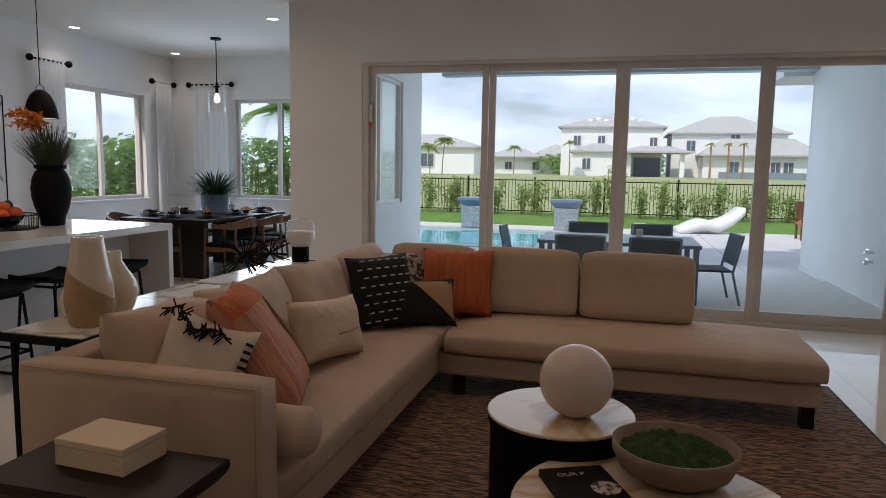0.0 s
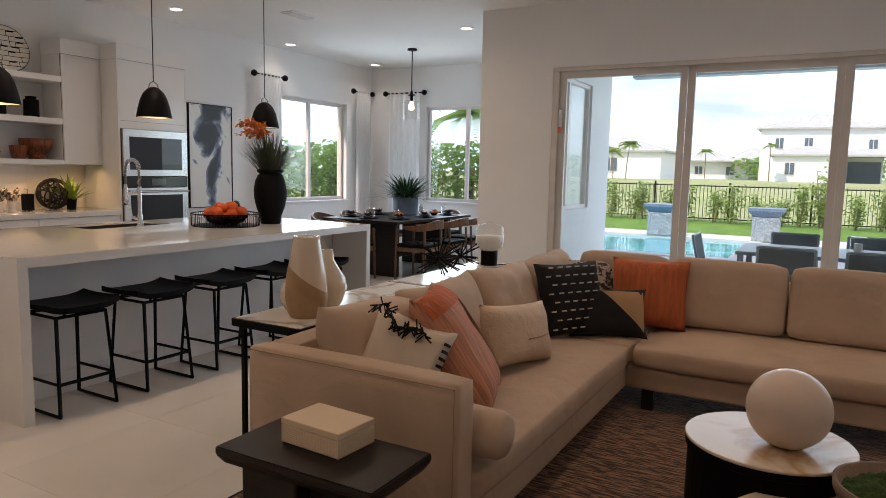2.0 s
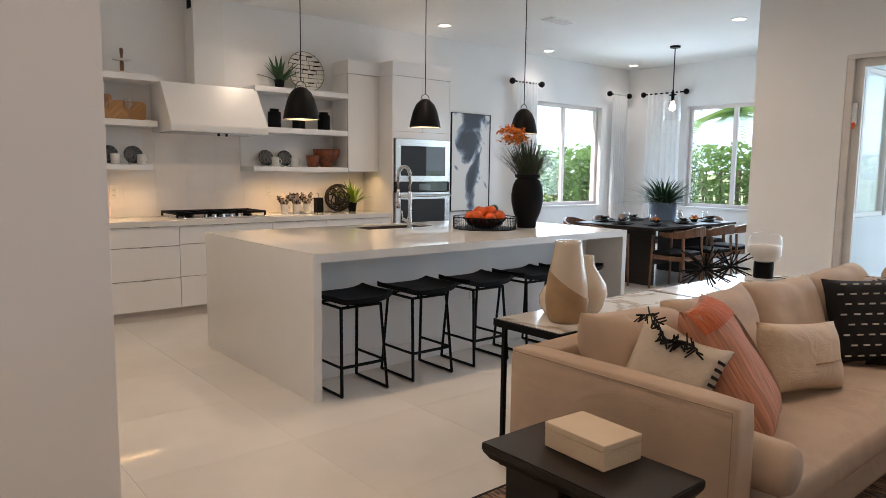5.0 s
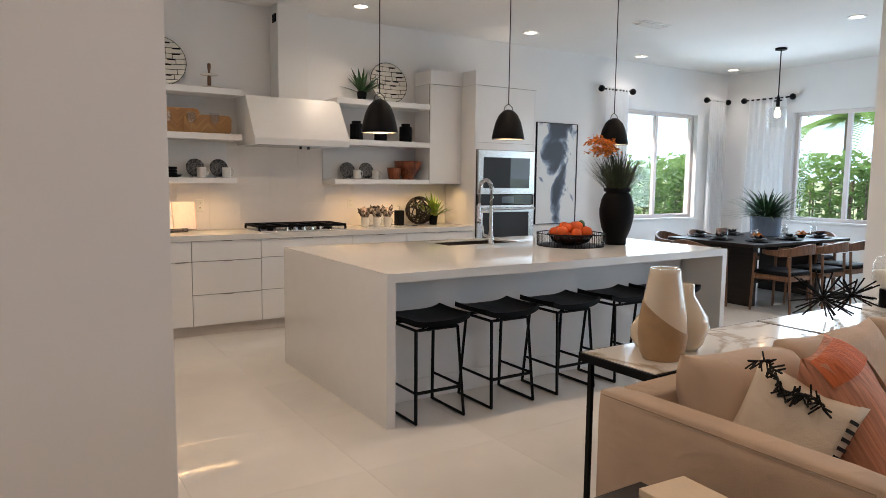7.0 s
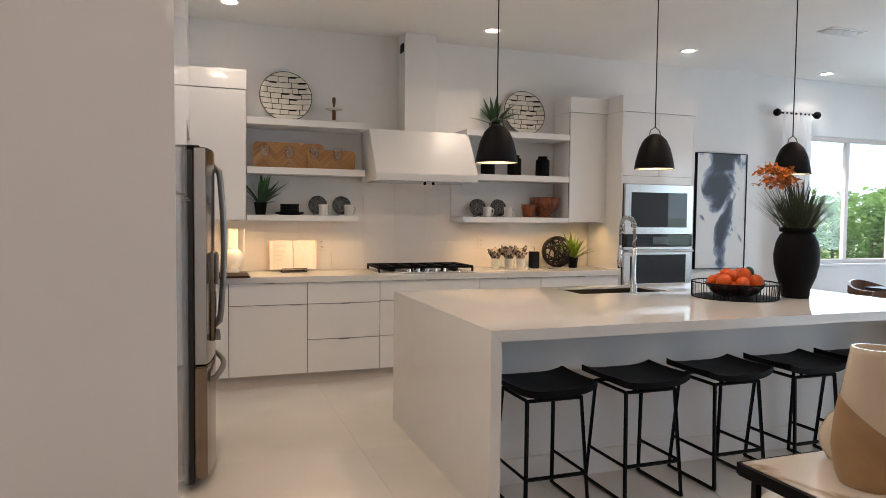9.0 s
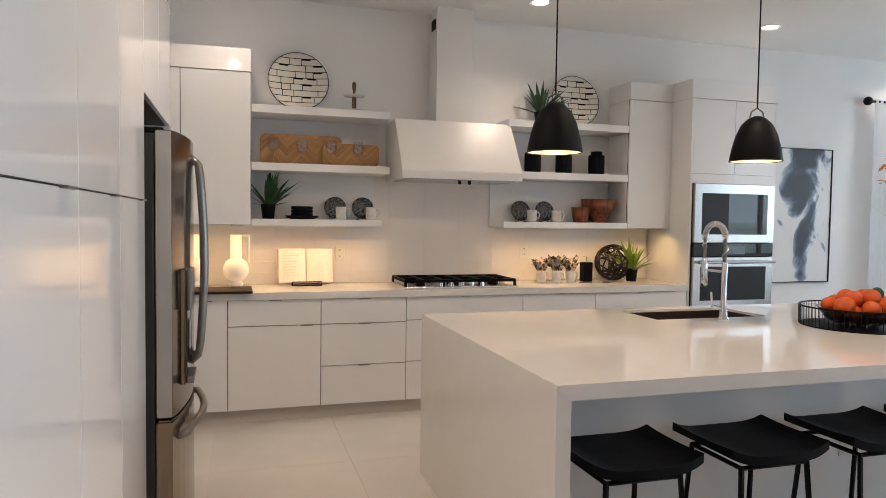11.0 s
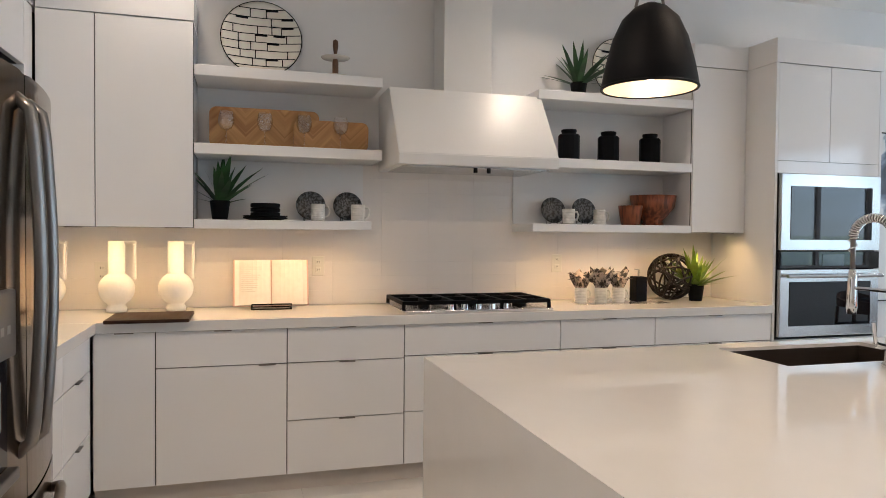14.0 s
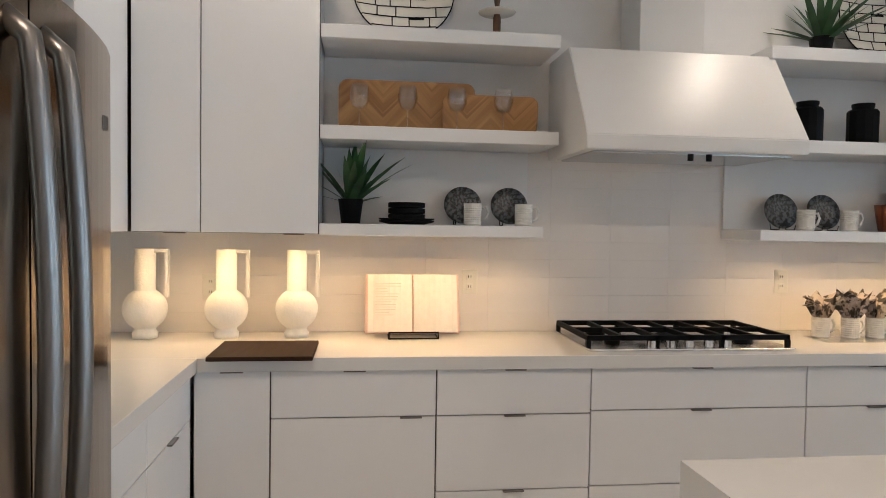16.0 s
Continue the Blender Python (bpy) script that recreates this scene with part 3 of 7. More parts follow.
part("window_sill", box(-7.0, -5.32, 10.415, 10.53, 0.87, 0.90, 0.006), "satin", w2)
window("window_3", False, 8.15, 9.75, 0.95, 2.62, -3.93, 0.2, "patio-side window of the dining bay")

# sliding doors, four tall panels in one track
sd = thing("sliding_door_1", 0, 0, 0, "four tall sliding glass panels in bronze-grey aluminium frames, closed", "glass door", kind="structure")
part("head_track", box(-3.52, 1.62, 7.275, 7.45, 2.465, 2.505, 0.006), "doorframe", sd)
part("sill_track", box(-3.52, 1.62, 7.275, 7.45, 0.0, 0.035, 0.004), "doorframe", sd)
for p0, p1 in ((-3.52, -3.455), (1.56, 1.62)):
    part("jamb", box(p0, p1, 7.275, 7.45, 0.035, 2.465, 0.005), "doorframe", sd)
edges = (-3.455, -2.19, -0.89, 0.39, 1.56)
for i in range(4):
    a, b = edges[i], edges[i + 1]
    y = 7.335 + 0.035 * (i % 2)
    panel = part("door_panel", box(a, a + 0.07, y - 0.016, y + 0.016, 0.035, 2.465, 0.003), "doorframe", sd)
    part("stile", box(b - 0.065, b, y - 0.016, y + 0.016, 0.035, 2.465, 0.003), "doorframe", panel)
    part("rail", box(a + 0.07, b - 0.065, y - 0.016, y + 0.016, 0.035, 0.13, 0.003), "doorframe", panel)
    part("rail", box(a + 0.07, b - 0.065, y - 0.016, y + 0.016, 2.395, 2.465, 0.003), "doorframe", panel)
    g = part("pane", box(a + 0.07, b - 0.065, y - 0.004, y + 0.004, 0.13, 2.395), "glass", panel)
    g.visible_shadow = False
bm = box(-3.455, -3.41, 7.285, 7.318, 1.88, 2.08, 0.006)
part("door_latch", bm, "steel", sd, "grey metal latch with a red tab")
part("latch_tab", box(-3.445, -3.42, 7.278, 7.2845, 1.84, 1.90, 0.002), "orange", sd)


# ---- kitchen ----
TOP = 0.93


def pull(parent, axis, at, centre, z, width=0.085):
    if axis == "x":
        bm = box(at - 0.002, at + 0.016, centre - width / 2, centre + width / 2, z - 0.004, z + 0.002, 0.001)
    else:
        bm = box(centre - width / 2, centre + width / 2, at - 0.002, at + 0.016, z - 0.004, z + 0.002, 0.001)
    part("edge_pull", bm, "pull", parent)


def cabinet(y0, y1, z0, z1, rows, back=-8.085, front=-7.48, label="white gloss kitchen base cabinet with slim edge pulls", name="base_cabinet", kick=True, cols=1, pulls="top", group="white gloss kitchen cabinets"):
    """A unit on the west wall; rows are the heights of its fronts' joints, from the bottom up."""
    c = thing(name, 0, 0, 0, label, "cabinet", group)
    part("carcass", box(back, front - 0.026, y0 + 0.0005, y1 - 0.0005, z0, z1), "white", c)
    # black sheet added so the joints between fronts look shaded
    part("gap_liner", box(front - 0.0255, front - 0.021, y0 + 0.0005, y1 - 0.0005, z0 + 0.001, z1 - 0.001), "gap", c, "near-black sheet standing in for shade behind the fronts")
    for a, b in zip(rows, rows[1:]):
        for k in range(cols):
            p0, p1 = y0 + (y1 - y0) * k / cols, y0 + (y1 - y0) * (k + 1) / cols
            f = part("front_panel", box(front - 0.02, front, p0 + 0.0027, p1 - 0.0027, a + 0.0025, b - 0.0025, 0.0012, seg=1), "white", c)
            if pulls == "top":
                pull(f, "x", front, (p0 + p1) / 2 if (b - a) < 0.34 or p1 - p0 < 0.4 else p1 - 0.10, b - 0.001)
            elif pulls == "bottom":
                pull(f, "x", front, p1 - 0.10, a + 0.001)
    if kick:
        part("toe_kick", box(front - 0.07, front - 0.055, y0, y1, 0, z0), "kick", c)
    return c


Z0, Z1 = 0.10, TOP - 0.055
cabinet(1.045, 1.33, Z0, Z1, (Z0, Z1))
cabinet(1.33, 1.97, Z0, Z1, (Z0, 0.69, Z1))
cabinet(1.97, 2.60, Z0, Z1, (Z0, 0.385, 0.69, Z1))
cabinet(2.60, 3.54, Z0, Z1, (Z0, 0.39, 0.70, Z1))
cabinet(3.54, 4.18, Z0, Z1, (Z0, 0.39, 0.70, Z1))
cabinet(4.18, 5.045, Z0, Z1, (Z0, 0.39, 0.70, Z1))

for x0, x1 in ((-7.46, -6.935), (-6.935, -6.41)):
    c = thing("base_cabinet", 0, 0, 0, "white gloss base cabinet beside the fridge", "cabinet", "white gloss kitchen cabinets")
    # carcass coloured near-black to paint the shade between drawer fronts
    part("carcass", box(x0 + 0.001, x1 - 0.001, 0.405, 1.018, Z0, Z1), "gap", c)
    for a, b in ((Z0, 0.40), (0.40, 0.70), (0.70, Z1)):
        f = part("front_panel", box(x0 + 0.002, x1 - 0.002, 1.02, 1.04, a + 0.002, b - 0.002, 0.0012, seg=1), "white", c)
        pull(f, "y", 1.04, x0 + 0.26, b - 0.001)
    part("toe_kick", box(x0, x1, 0.97, 0.985, 0, Z0), "kick", c)

wt = thing("worktop", 0, 0, 0, "thick white quartz worktop running round the corner", "worktop")
part("long_slab", box(-8.085, -7.455, 0.405, 5.046, Z1 + 0.002, TOP, 0.002), "quartz", wt)
part("return_slab", box(-7.4548, -6.41, 0.405, 1.065, Z1 + 0.002, TOP, 0.002), "quartz", wt)

# backsplash of large pale tiles
sp = thing("backsplash", 0, 0, 0, "pale glazed tile backsplash with hairline joints", "backsplash", kind="structure")
part("tile_bed", box(-8.089, -8.083, 0.75, 5.04, TOP, 1.80), "splash", sp)

# wall cabinets
UB, UT, UC = 1.395, 2.50, 2.665
UF = -7.74
for y0, y1 in ((0.735, 1.01), (1.01, 1.49)):
    cabinet(y0, y1, UB, UT, (UB, UT), front=UF, name="wall_cabinet", kick=False, pulls="bottom", label="tall white gloss wall cabinet above the worktop")
c = thing("wall_cabinet", 0, 0, 0, "white gloss wall cabinet beside the fridge", "cabinet", "white gloss kitchen cabinets")
# near-black carcass: painted shade in the door joint
part("carcass", box(-8.085, -6.41, 0.405, 0.705, UB, UT), "gap", c)
for x0, x1 in ((-7.735, -7.07), (-7.07, -6.41)):
    part("front_panel", box(x0 + 0.002, x1 - 0.002, 0.707, 0.727, UB + 0.002, UT - 0.002, 0.0012, seg=1), "white", c)
cabinet(4.62, 5.0, UB, UT, (UB, UT), front=UF, name="wall_cabinet", kick=False, pulls="bottom", label="narrow white gloss wall cabinet beside the oven tower")
bm = box(-8.085, UF + 0.004, 0.74, 1.492, UT + 0.002, UC, 0.002)
tagged(link("cabinet_crown", bm, "white"), "white gloss crown panel over the wall cabinets", "crown panel")
tagged(link("cabinet_crown", box(-8.085, -6.41, 0.405, 0.731, UT + 0.002, UC, 0.002), "white"), "white gloss crown panel over the wall cabinets", "crown panel")
tagged(link("cabinet_crown", box(-8.085, UF + 0.004, 4.618, 5.046, UT + 0.002, UC - 0.01, 0.002), "white"), "white gloss crown panel over the wall cabinets", "crown panel")
tagged(link("filler_panel", box(-8.085, UF - 0.01, 5.002, 5.046, UB, UT), "white"), "white filler strip beside the oven tower", "panel")


def shelf(y0, y1, top, thick=0.058):
    tagged(link("floating_shelf", box(-8.084, UF, y0, y1, top - thick, top, 0.003), "satin"), "thick white floating shelf on the kitchen wall", "shelf", "white floating shelves")


for top, end in ((2.275, 2.52), (1.855, 2.52), (1.442, 2.46)):
    shelf(1.493, end, top, 0.058 if top > 1.5 else 0.05)
for top, start in ((2.275, 3.50), (1.855, 3.535), (1.442, 3.47)):
    shelf(start, 4.616, top, 0.058 if top > 1.5 else 0.05)
for y0, y1 in ((1.495, 2.462), (3.47, 4.614)):
    tagged(link("back_panel", box(-8.082, -8.066, y0, y1, 1.443, 1.796), "satin"), "white panel behind the lowest shelf space", "panel")

# cooker hood and its duct
hood = thing("cooker_hood", 0, 0, 0, "white sloping cooker hood with a square duct", "cooker hood")
bm = extrude_xz([(-8.084, 1.76), (-7.50, 1.76), (-7.50, 1.82), (-7.77, 2.232), (-8.084, 2.232)], 2.565, 3.53)
bmesh.ops.bevel(bm, geom=bm.edges[:], offset=0.004, segments=2, affect='EDGES')
M["hood"] = mat("white_powder_coat", (0.78, 0.77, 0.75), 0.33, vary=0.02, scale=2, bump=0.03, bump_scale=300)
part("canopy", bm, "hood", hood)
part("filter_tray", box(-8.0, -7.55, 2.61, 3.485, 1.752, 1.7595), "steel", hood)
part("duct", box(-8.084, -7.85, 2.92, 3.23, 2.2325, 3.15, 0.003), "hood", hood)
part("duct_vent", box(-7.99, -7.89, 2.912, 2.9195, 2.98, 3.06), "black", hood)
for yy in (3.02, 3.10):
    part("knob", lathe([(0, -0.028), (0.012, -0.028), (0.012, 0)], 12, None, -7.53, yy, 1.752), "black", hood)

# oven tower
TF = -7.48
tw = thing("oven_tower", 0, 0, 0, "tall white gloss oven housing with two built-in ovens", "cabinet")
part("side_panel", box(-8.085, TF, 5.05, 5.07, 0, UT), "white", tw)
part("side_panel", box(-8.085, TF, 5.91, 5.93, 0, UT), "white", tw)
# tower carcass in near-black, shade round the doors as colour
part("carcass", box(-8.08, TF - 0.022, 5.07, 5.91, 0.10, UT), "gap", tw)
part("crown", box(-8.085, TF + 0.004, 5.048, 5.934, UT + 0.002, 2.66, 0.002), "white", tw)
for y0, y1 in ((5.07, 5.49), (5.49, 5.91)):
    part("door", box(TF - 0.02, TF, y0 + 0.002, y1 - 0.002, 1.87, UT - 0.002, 0.0012, seg=1), "white", tw)
part("filler", box(TF - 0.02, TF - 0.001, 5.072, 5.908, 1.79, 1.868), "white", tw)
part("drawer", box(TF - 0.02, TF, 5.072, 5.908, 0.105, 0.70, 0.0012, seg=1), "white", tw)
part("toe_kick", box(TF - 0.07, TF - 0.05, 5.05, 5.93, 0, 0.10), "kick", tw)


def oven(z0, z1, control, label):
    o = thing("built_in_oven", 0, 0, 0, label, "oven", "built-in ovens")
    part("body", box(TF - 0.5, TF - 0.001, 5.10, 5.88, z0 + 0.01, z1 - 0.01), "black", o)
    zc = z1 - control
    part("door", box(TF, TF + 0.03, 5.08, 5.90, z0, zc - 0.004, 0.004), "steel", o)
    part("door_glass", box(TF + 0.0305, TF + 0.034, 5.155, 5.825, z0 + 0.07, zc - 0.085, 0.001), "blackglass", o)
    if control > 0.02:
        cp = part("control_panel", box(TF, TF + 0.028, 5.08, 5.90, zc, z1, 0.003), "blackglass", o)
        part("display", box(TF + 0.0285, TF + 0.030, 5.42, 5.60, zc + 0.02, z1 - 0.02), "farglass", cp)
        hb = part("handle", rod((TF + 0.075, 5.10, zc - 0.045), (TF + 0.075, 5.88, zc - 0.045), 0.013, 10), "steel", o)
        for yy in (5.14, 5.84):
            part("bracket", rod((TF + 0.03, yy, zc - 0.045), (TF + 0.075, yy, zc - 0.045), 0.010, 8), "steel", hb)
    return o


oven(1.285, 1.79, 0.0, "stainless built-in microwave with a dark glass door")
oven(0.72, 1.28, 0.115, "stainless wall oven with a bar handle and black controls")

# tall cupboards, fridge housing
E0, E1 = -3.67, -5.36
tp = thing("pantry_cupboard", 0, 0, 0, "tall white gloss pantry cupboards with a smooth end panel", "cupboard")
part("end_panel", box(-3.69, -3.67, 0.405, 1.062, 0, 2.66, 0.001), "white", tp)
# pantry carcass painted near-black for shade between its doors
part("carcass", box(E1, -3.69, 0.405, 1.038, 0.10, UT), "gap", tp)
for x0, x1 in ((-5.36, -4.80), (-4.80, -4.245), (-4.245, -3.692)):
    for a, b in ((0.10, 1.515), (1.515, UT)):
        d = part("door", box(x0 + 0.002, x1 - 0.002, 1.04, 1.06, a + 0.002, b - 0.002, 0.0012, seg=1), "white", tp)
    pull(d, "y", 1.06, x0 + 0.12, 1.514, 0.10)
part("toe_kick", box(E1, -3.69, 0.98, 0.995, 0, 0.10), "kick", tp)
part("crown", box(-6.41, -3.69, 0.405, 1.066, UT + 0.002, UC, 0.002), "white", tp)
of = thing("fridge_cabinet", 0, 0, 0, "white gloss cabinet bridging over the fridge", "cabinet", "white gloss kitchen cabinets")
# near-black carcass again, joint shade over the fridge
part("carcass", box(-6.385, -5.36, 0.405, 1.038, 1.92, UT), "gap", of)
for x0, x1 in ((-6.385, -5.875), (-5.875, -5.36)):
    part("door", box(x0 + 0.002, x1 - 0.002, 1.04, 1.06, 1.92, UT - 0.002, 0.0012, seg=1), "white", of)
part("side_panel", box(-6.41, -6.386, 0.405, 1.06, 0, UT), "white", of)

fr = thing("refrigerator", 0, 0, 0, "dark stainless french-door refrigerator with bowed handles", "refrigerator")
# case coloured near-black, painting the shade behind the fridge doors
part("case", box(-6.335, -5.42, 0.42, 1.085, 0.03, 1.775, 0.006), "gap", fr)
part("top_hinge", box(-6.32, -5.43, 0.95, 1.12, 1.776, 1.80, 0.006), "black", fr)


def bowed_door(x0, x1, z0, z1):
    """A fridge door whose face bows out towards the middle of the fridge."""
    xm, half, n = -5.878, 0.4575, 10
    pts = []
    for i in range(n + 1):
        x = x0 + (x1 - x0) * i / n
        pts.append((x, 1.150 + 0.050 * (1 - ((x - xm) / half) ** 2)))
    bm = bmesh.new()
    lo = [bm.verts.new((x, y, z0)) for x, y in pts] + [bm.verts.new((x1, 1.09, z0)), bm.verts.new((x0, 1.09, z0))]
    hi = [bm.verts.new((v.co.x, v.co.y, z1)) for v in lo]
    bm.faces.new(lo)
    bm.faces.new(hi[::-1])
    for i in range(len(lo)):
        j = (i + 1) % len(lo)
        bm.faces.new((lo[i], hi[i], hi[j], lo[j]))
    bmesh.ops.bevel(bm, geom=[e for e in bm.edges if abs(e.verts[0].co.z - e.verts[1].co.z) < 1e-5], offset=0.008, segments=2, affect='EDGES')
    return bm


for x0, x1, hx in ((-6.335, -5.881, -5.93), (-5.875, -5.42, -5.825)):
    d = part("door", bowed_door(x0, x1, 0.66, 1.79), "dsteel", fr)
    ex = x0 - 0.0015 if x0 < -6 else x1 + 0.0002
    part("door_edge", box(ex, ex + 0.0013, 1.093, 1.148, 0.665, 1.785), "sidesteel", d, "paler grey door edge")
    pts = [(hx, 1.19, 0.80), (hx, 1.225, 0.83)] + [(hx, 1.232 + 0.018 * math.sin(math.pi * k / 8), 0.88 + 0.76 * k / 8) for k in range(9)] + [(hx, 1.225, 1.69), (hx, 1.19, 1.72)]
    part("handle", tube(pts, 0.0165, 14), "handle", d, smooth=True)
fz = part("freezer_drawer", bowed_door(-6.335, -5.42, 0.06, 0.65), "dsteel", fr)
pts = [(-6.25, 1.16, 0.56), (-6.24, 1.195, 0.57)] + [(-6.2 + 0.64 * k / 8, 1.205 + 0.04 * math.sin(math.pi * k / 8), 0.575) for k in range(9)] + [(-5.52, 1.195, 0.57), (-5.51, 1.16, 0.56)]
part("handle", tube(pts, 0.016, 10), "handle", fz, smooth=True)
disp = part("dispenser", box(-5.745, -5.545, 1.165, 1.193, 0.76, 1.24, 0.008), "dsteel", fr, "ice and water dispenser with a dark recess")
part("control_panel", box(-5.75, -5.54, 1.1935, 1.214, 1.07, 1.235, 0.006), "handle", disp, "raised steel control panel")
for k in range(3):
    part("button", box(-5.70 + 0.045 * k, -5.68 + 0.045 * k, 1.2142, 1.2155, 1.13, 1.15), "sidesteel", disp)
part("recess", box(-5.735, -5.555, 1.1935, 1.1965, 0.80, 1.065), "blackglass", disp)
part("paddle", box(-5.67, -5.62, 1.197, 1.204, 0.90, 1.02, 0.003), "sidesteel", disp)
part("drip_tray", box(-5.745, -5.545, 1.1935, 1.222, 0.765, 0.795, 0.005), "handle", disp)
part("badge", box(-6.27, -6.245, 1.162, 1.170, 1.62, 1.65, 0.004), "pull", fr)

# cooktop
ck = thing("gas_cooktop", -7.77, 3.06, TOP, "five-burner gas cooktop with black grates and steel knobs", "cooktop")
part("steel_tray", box(-0.255, 0.25, -0.455, 0.455, 0.0, 0.012, 0.004), "steel", ck)
for yy in (-0.30, 0.0, 0.30):
    g = bmesh.new()
    y0, y1 = yy - 0.146, yy + 0.146
    for a, b in (((-0.235, y0), (0.20, y0)), ((-0.235, y1), (0.20, y1)), ((-0.235, y0), (-0.235, y1)), ((0.20, y0), (0.20, y1)), ((-0.235, yy), (0.20, yy)), ((-0.02, y0), (-0.02, y1))):
        box(min(a[0], b[0]) - 0.008, max(a[0], b[0]) + 0.008, min(a[1], b[1]) - 0.008, max(a[1], b[1]) + 0.008, 0.040, 0.062, 0.002, bm=g, seg=1)
    for px in (-0.235, 0.20):
        for py in (y0, y1):
            box(px - 0.009, px + 0.009, py - 0.009, py + 0.009, 0.012, 0.041, bm=g)
    part("grate", g, "black", ck)
for bx, by, br in ((-0.13, -0.30, 0.045), (0.09, -0.30, 0.035), (-0.02, 0.0, 0.055), (-0.13, 0.30, 0.035), (0.09, 0.30, 0.045)):
    part("burner", lathe([(0, 0.012), (br, 0.012), (br, 0.028), (br * 0.8, 0.034), (0, 0.034)], 20, None, bx, by), "black", ck)
for k in range(5):
    part("knob", lathe([(0, 0.012), (0.021, 0.012), (0.019, 0.040), (0, 0.042)], 16, None, 0.20, -0.17 + 0.085 * k), "chrome", ck, smooth=False)

# island with waterfall ends
IX0, IX1, IY0, IY1, IT = -6.30, -4.59, 2.40, 5.545, 0.915
isl = thing("kitchen_island", 0, 0, 0, "long white quartz waterfall island with an overhang for stools", "kitchen island")
SX0, SX1, SY0, SY1 = -6.20, -5.82, 3.62, 4.36
def extrude_yz(profile, x0, x1, bm=None):
    """A prism: profile in y and z, along x."""
    bm = bm or bmesh.new()
    a = [bm.verts.new((x0, y, z)) for y, z in profile]
    b = [bm.verts.new((x1, y, z)) for y, z in profile]
    bm.faces.new(a)
    bm.faces.new(b[::-1])
    for i in range(len(a)):
        j = (i + 1) % len(a)
        bm.faces.new((a[i], b[i], b[j], a[j]))
    return bm


bm = bmesh.new()
slab_x = (IX0, SX0, SX1, IX1)
upper = [[bm.verts.new((x, y, IT)) for y in (IY0, SY0, SY1, IY1)] for x in slab_x]
lower = [[bm.verts.new((x, y, IT - 0.055)) for y in (IY0 + 0.055, SY0, SY1, IY1 - 0.055)] for x in slab_x]
for i in range(3):
    for j in range(3):
        if (i, j) != (1, 1):
            for g in (upper, lower):
                bm.faces.new((g[i][j], g[i + 1][j], g[i + 1][j + 1], g[i][j + 1]))
    for (p, q) in (((i, 0), (i + 1, 0)), ((i, 3), (i + 1, 3)), ((0, i), (0, i + 1)), ((3, i), (3, i + 1))):
        bm.faces.new((upper[p[0]][p[1]], upper[q[0]][q[1]], lower[q[0]][q[1]], lower[p[0]][p[1]]))
for p, q in (((1, 1), (2, 1)), ((2, 1), (2, 2)), ((2, 2), (1, 2)), ((1, 2), (1, 1))):
    bm.faces.new((upper[p[0]][p[1]], upper[q[0]][q[1]], lower[q[0]][q[1]], lower[p[0]][p[1]]))
part("top_slab", bm, "quartz", isl)
part("waterfall_end", extrude_yz([(IY0, 0), (IY0 + 0.055, 0), (IY0 + 0.055, IT - 0.0554), (IY0, IT - 0.0004)], IX0, IX1), "quartz", isl)
part("waterfall_end", extrude_yz([(IY1, 0), (IY1 - 0.055, 0), (IY1 - 0.055, IT - 0.0554), (IY1, IT - 0.0004)], IX0, IX1), "quartz", isl)
part("body", box(IX0 + 0.03, -4.99, IY0 + 0.061, IY1 - 0.061, 0.10, IT - 0.26), "satin", isl)
part("rear_apron", box(-5.01, -4.985, IY0 + 0.061, IY1 - 0.061, 0.10, IT - 0.056), "satin", isl)
part("front_apron", box(IX0 + 0.03, IX0 + 0.05, IY0 + 0.061, IY1 - 0.061, 0.10, IT - 0.056), "satin", isl)
part("plinth", box(IX0 + 0.05, -4.972, IY0 + 0.061, IY1 - 0.061, 0, 0.14, 0.002), "satin", isl)
part("outlet", box(-4.985, -4.978, 4.02, 4.09, 0.40, 0.52, 0.002), "plastic", isl)
snk = thing("sink", 0, 0, 0, "undermounted dark steel sink in the island", "sink")
bm = box(SX0 - 0.01, SX1 + 0.01, SY0 - 0.01, SY1 + 0.01, IT - 0.25, IT - 0.245)
for a in ((SX0 + 0.001, SX0 + 0.006, SY0 + 0.006, SY1 - 0.006), (SX1 - 0.006, SX1 - 0.001, SY0 + 0.006, SY1 - 0.006), (SX0 + 0.001, SX1 - 0.001, SY0 + 0.0045, SY0 + 0.009), (SX0 + 0.001, SX1 - 0.001, SY1 - 0.009, SY1 - 0.0045)):
    box(*a, IT - 0.246, IT - 0.014, bm=bm)
M["sinksteel"] = mat("dark_brown_sink_steel", (0.045, 0.032, 0.024), 0.4, 0.3, vary=0.15)
part("basin", bm, "sinksteel", snk)
part("drain", disc(0.045, IT - 0.2445, IT - 0.24, 20, None, -6.0, 4.0), "chrome", snk)

# spring faucet
fc = thing("spring_faucet", -5.72, 3.975, IT, "tall chrome spring-neck kitchen faucet on the island", "faucet")
part("base", lathe([(0, 0), (0.03, 0), (0.03, 0.012), (0.022, 0.02), (0.019, 0.10), (0.015, 0.12), (0.015, 0.32), (0.012, 0.325), (0, 0.325)], 16), "chrome", fc, smooth=True)
hose = [(-0.0, 0, 0.32)] + [(-0.085 + 0.085 * math.cos(a), 0, 0.46 + 0.075 * math.sin(a)) for a in [math.pi * k / 14 for k in range(15)]] + [(-0.17, 0, 0.40), (-0.17, 0, 0.33)]
part("hose", tube(hose, 0.009, 8), "pull", fc, smooth=True)
coil = []
turns = 26
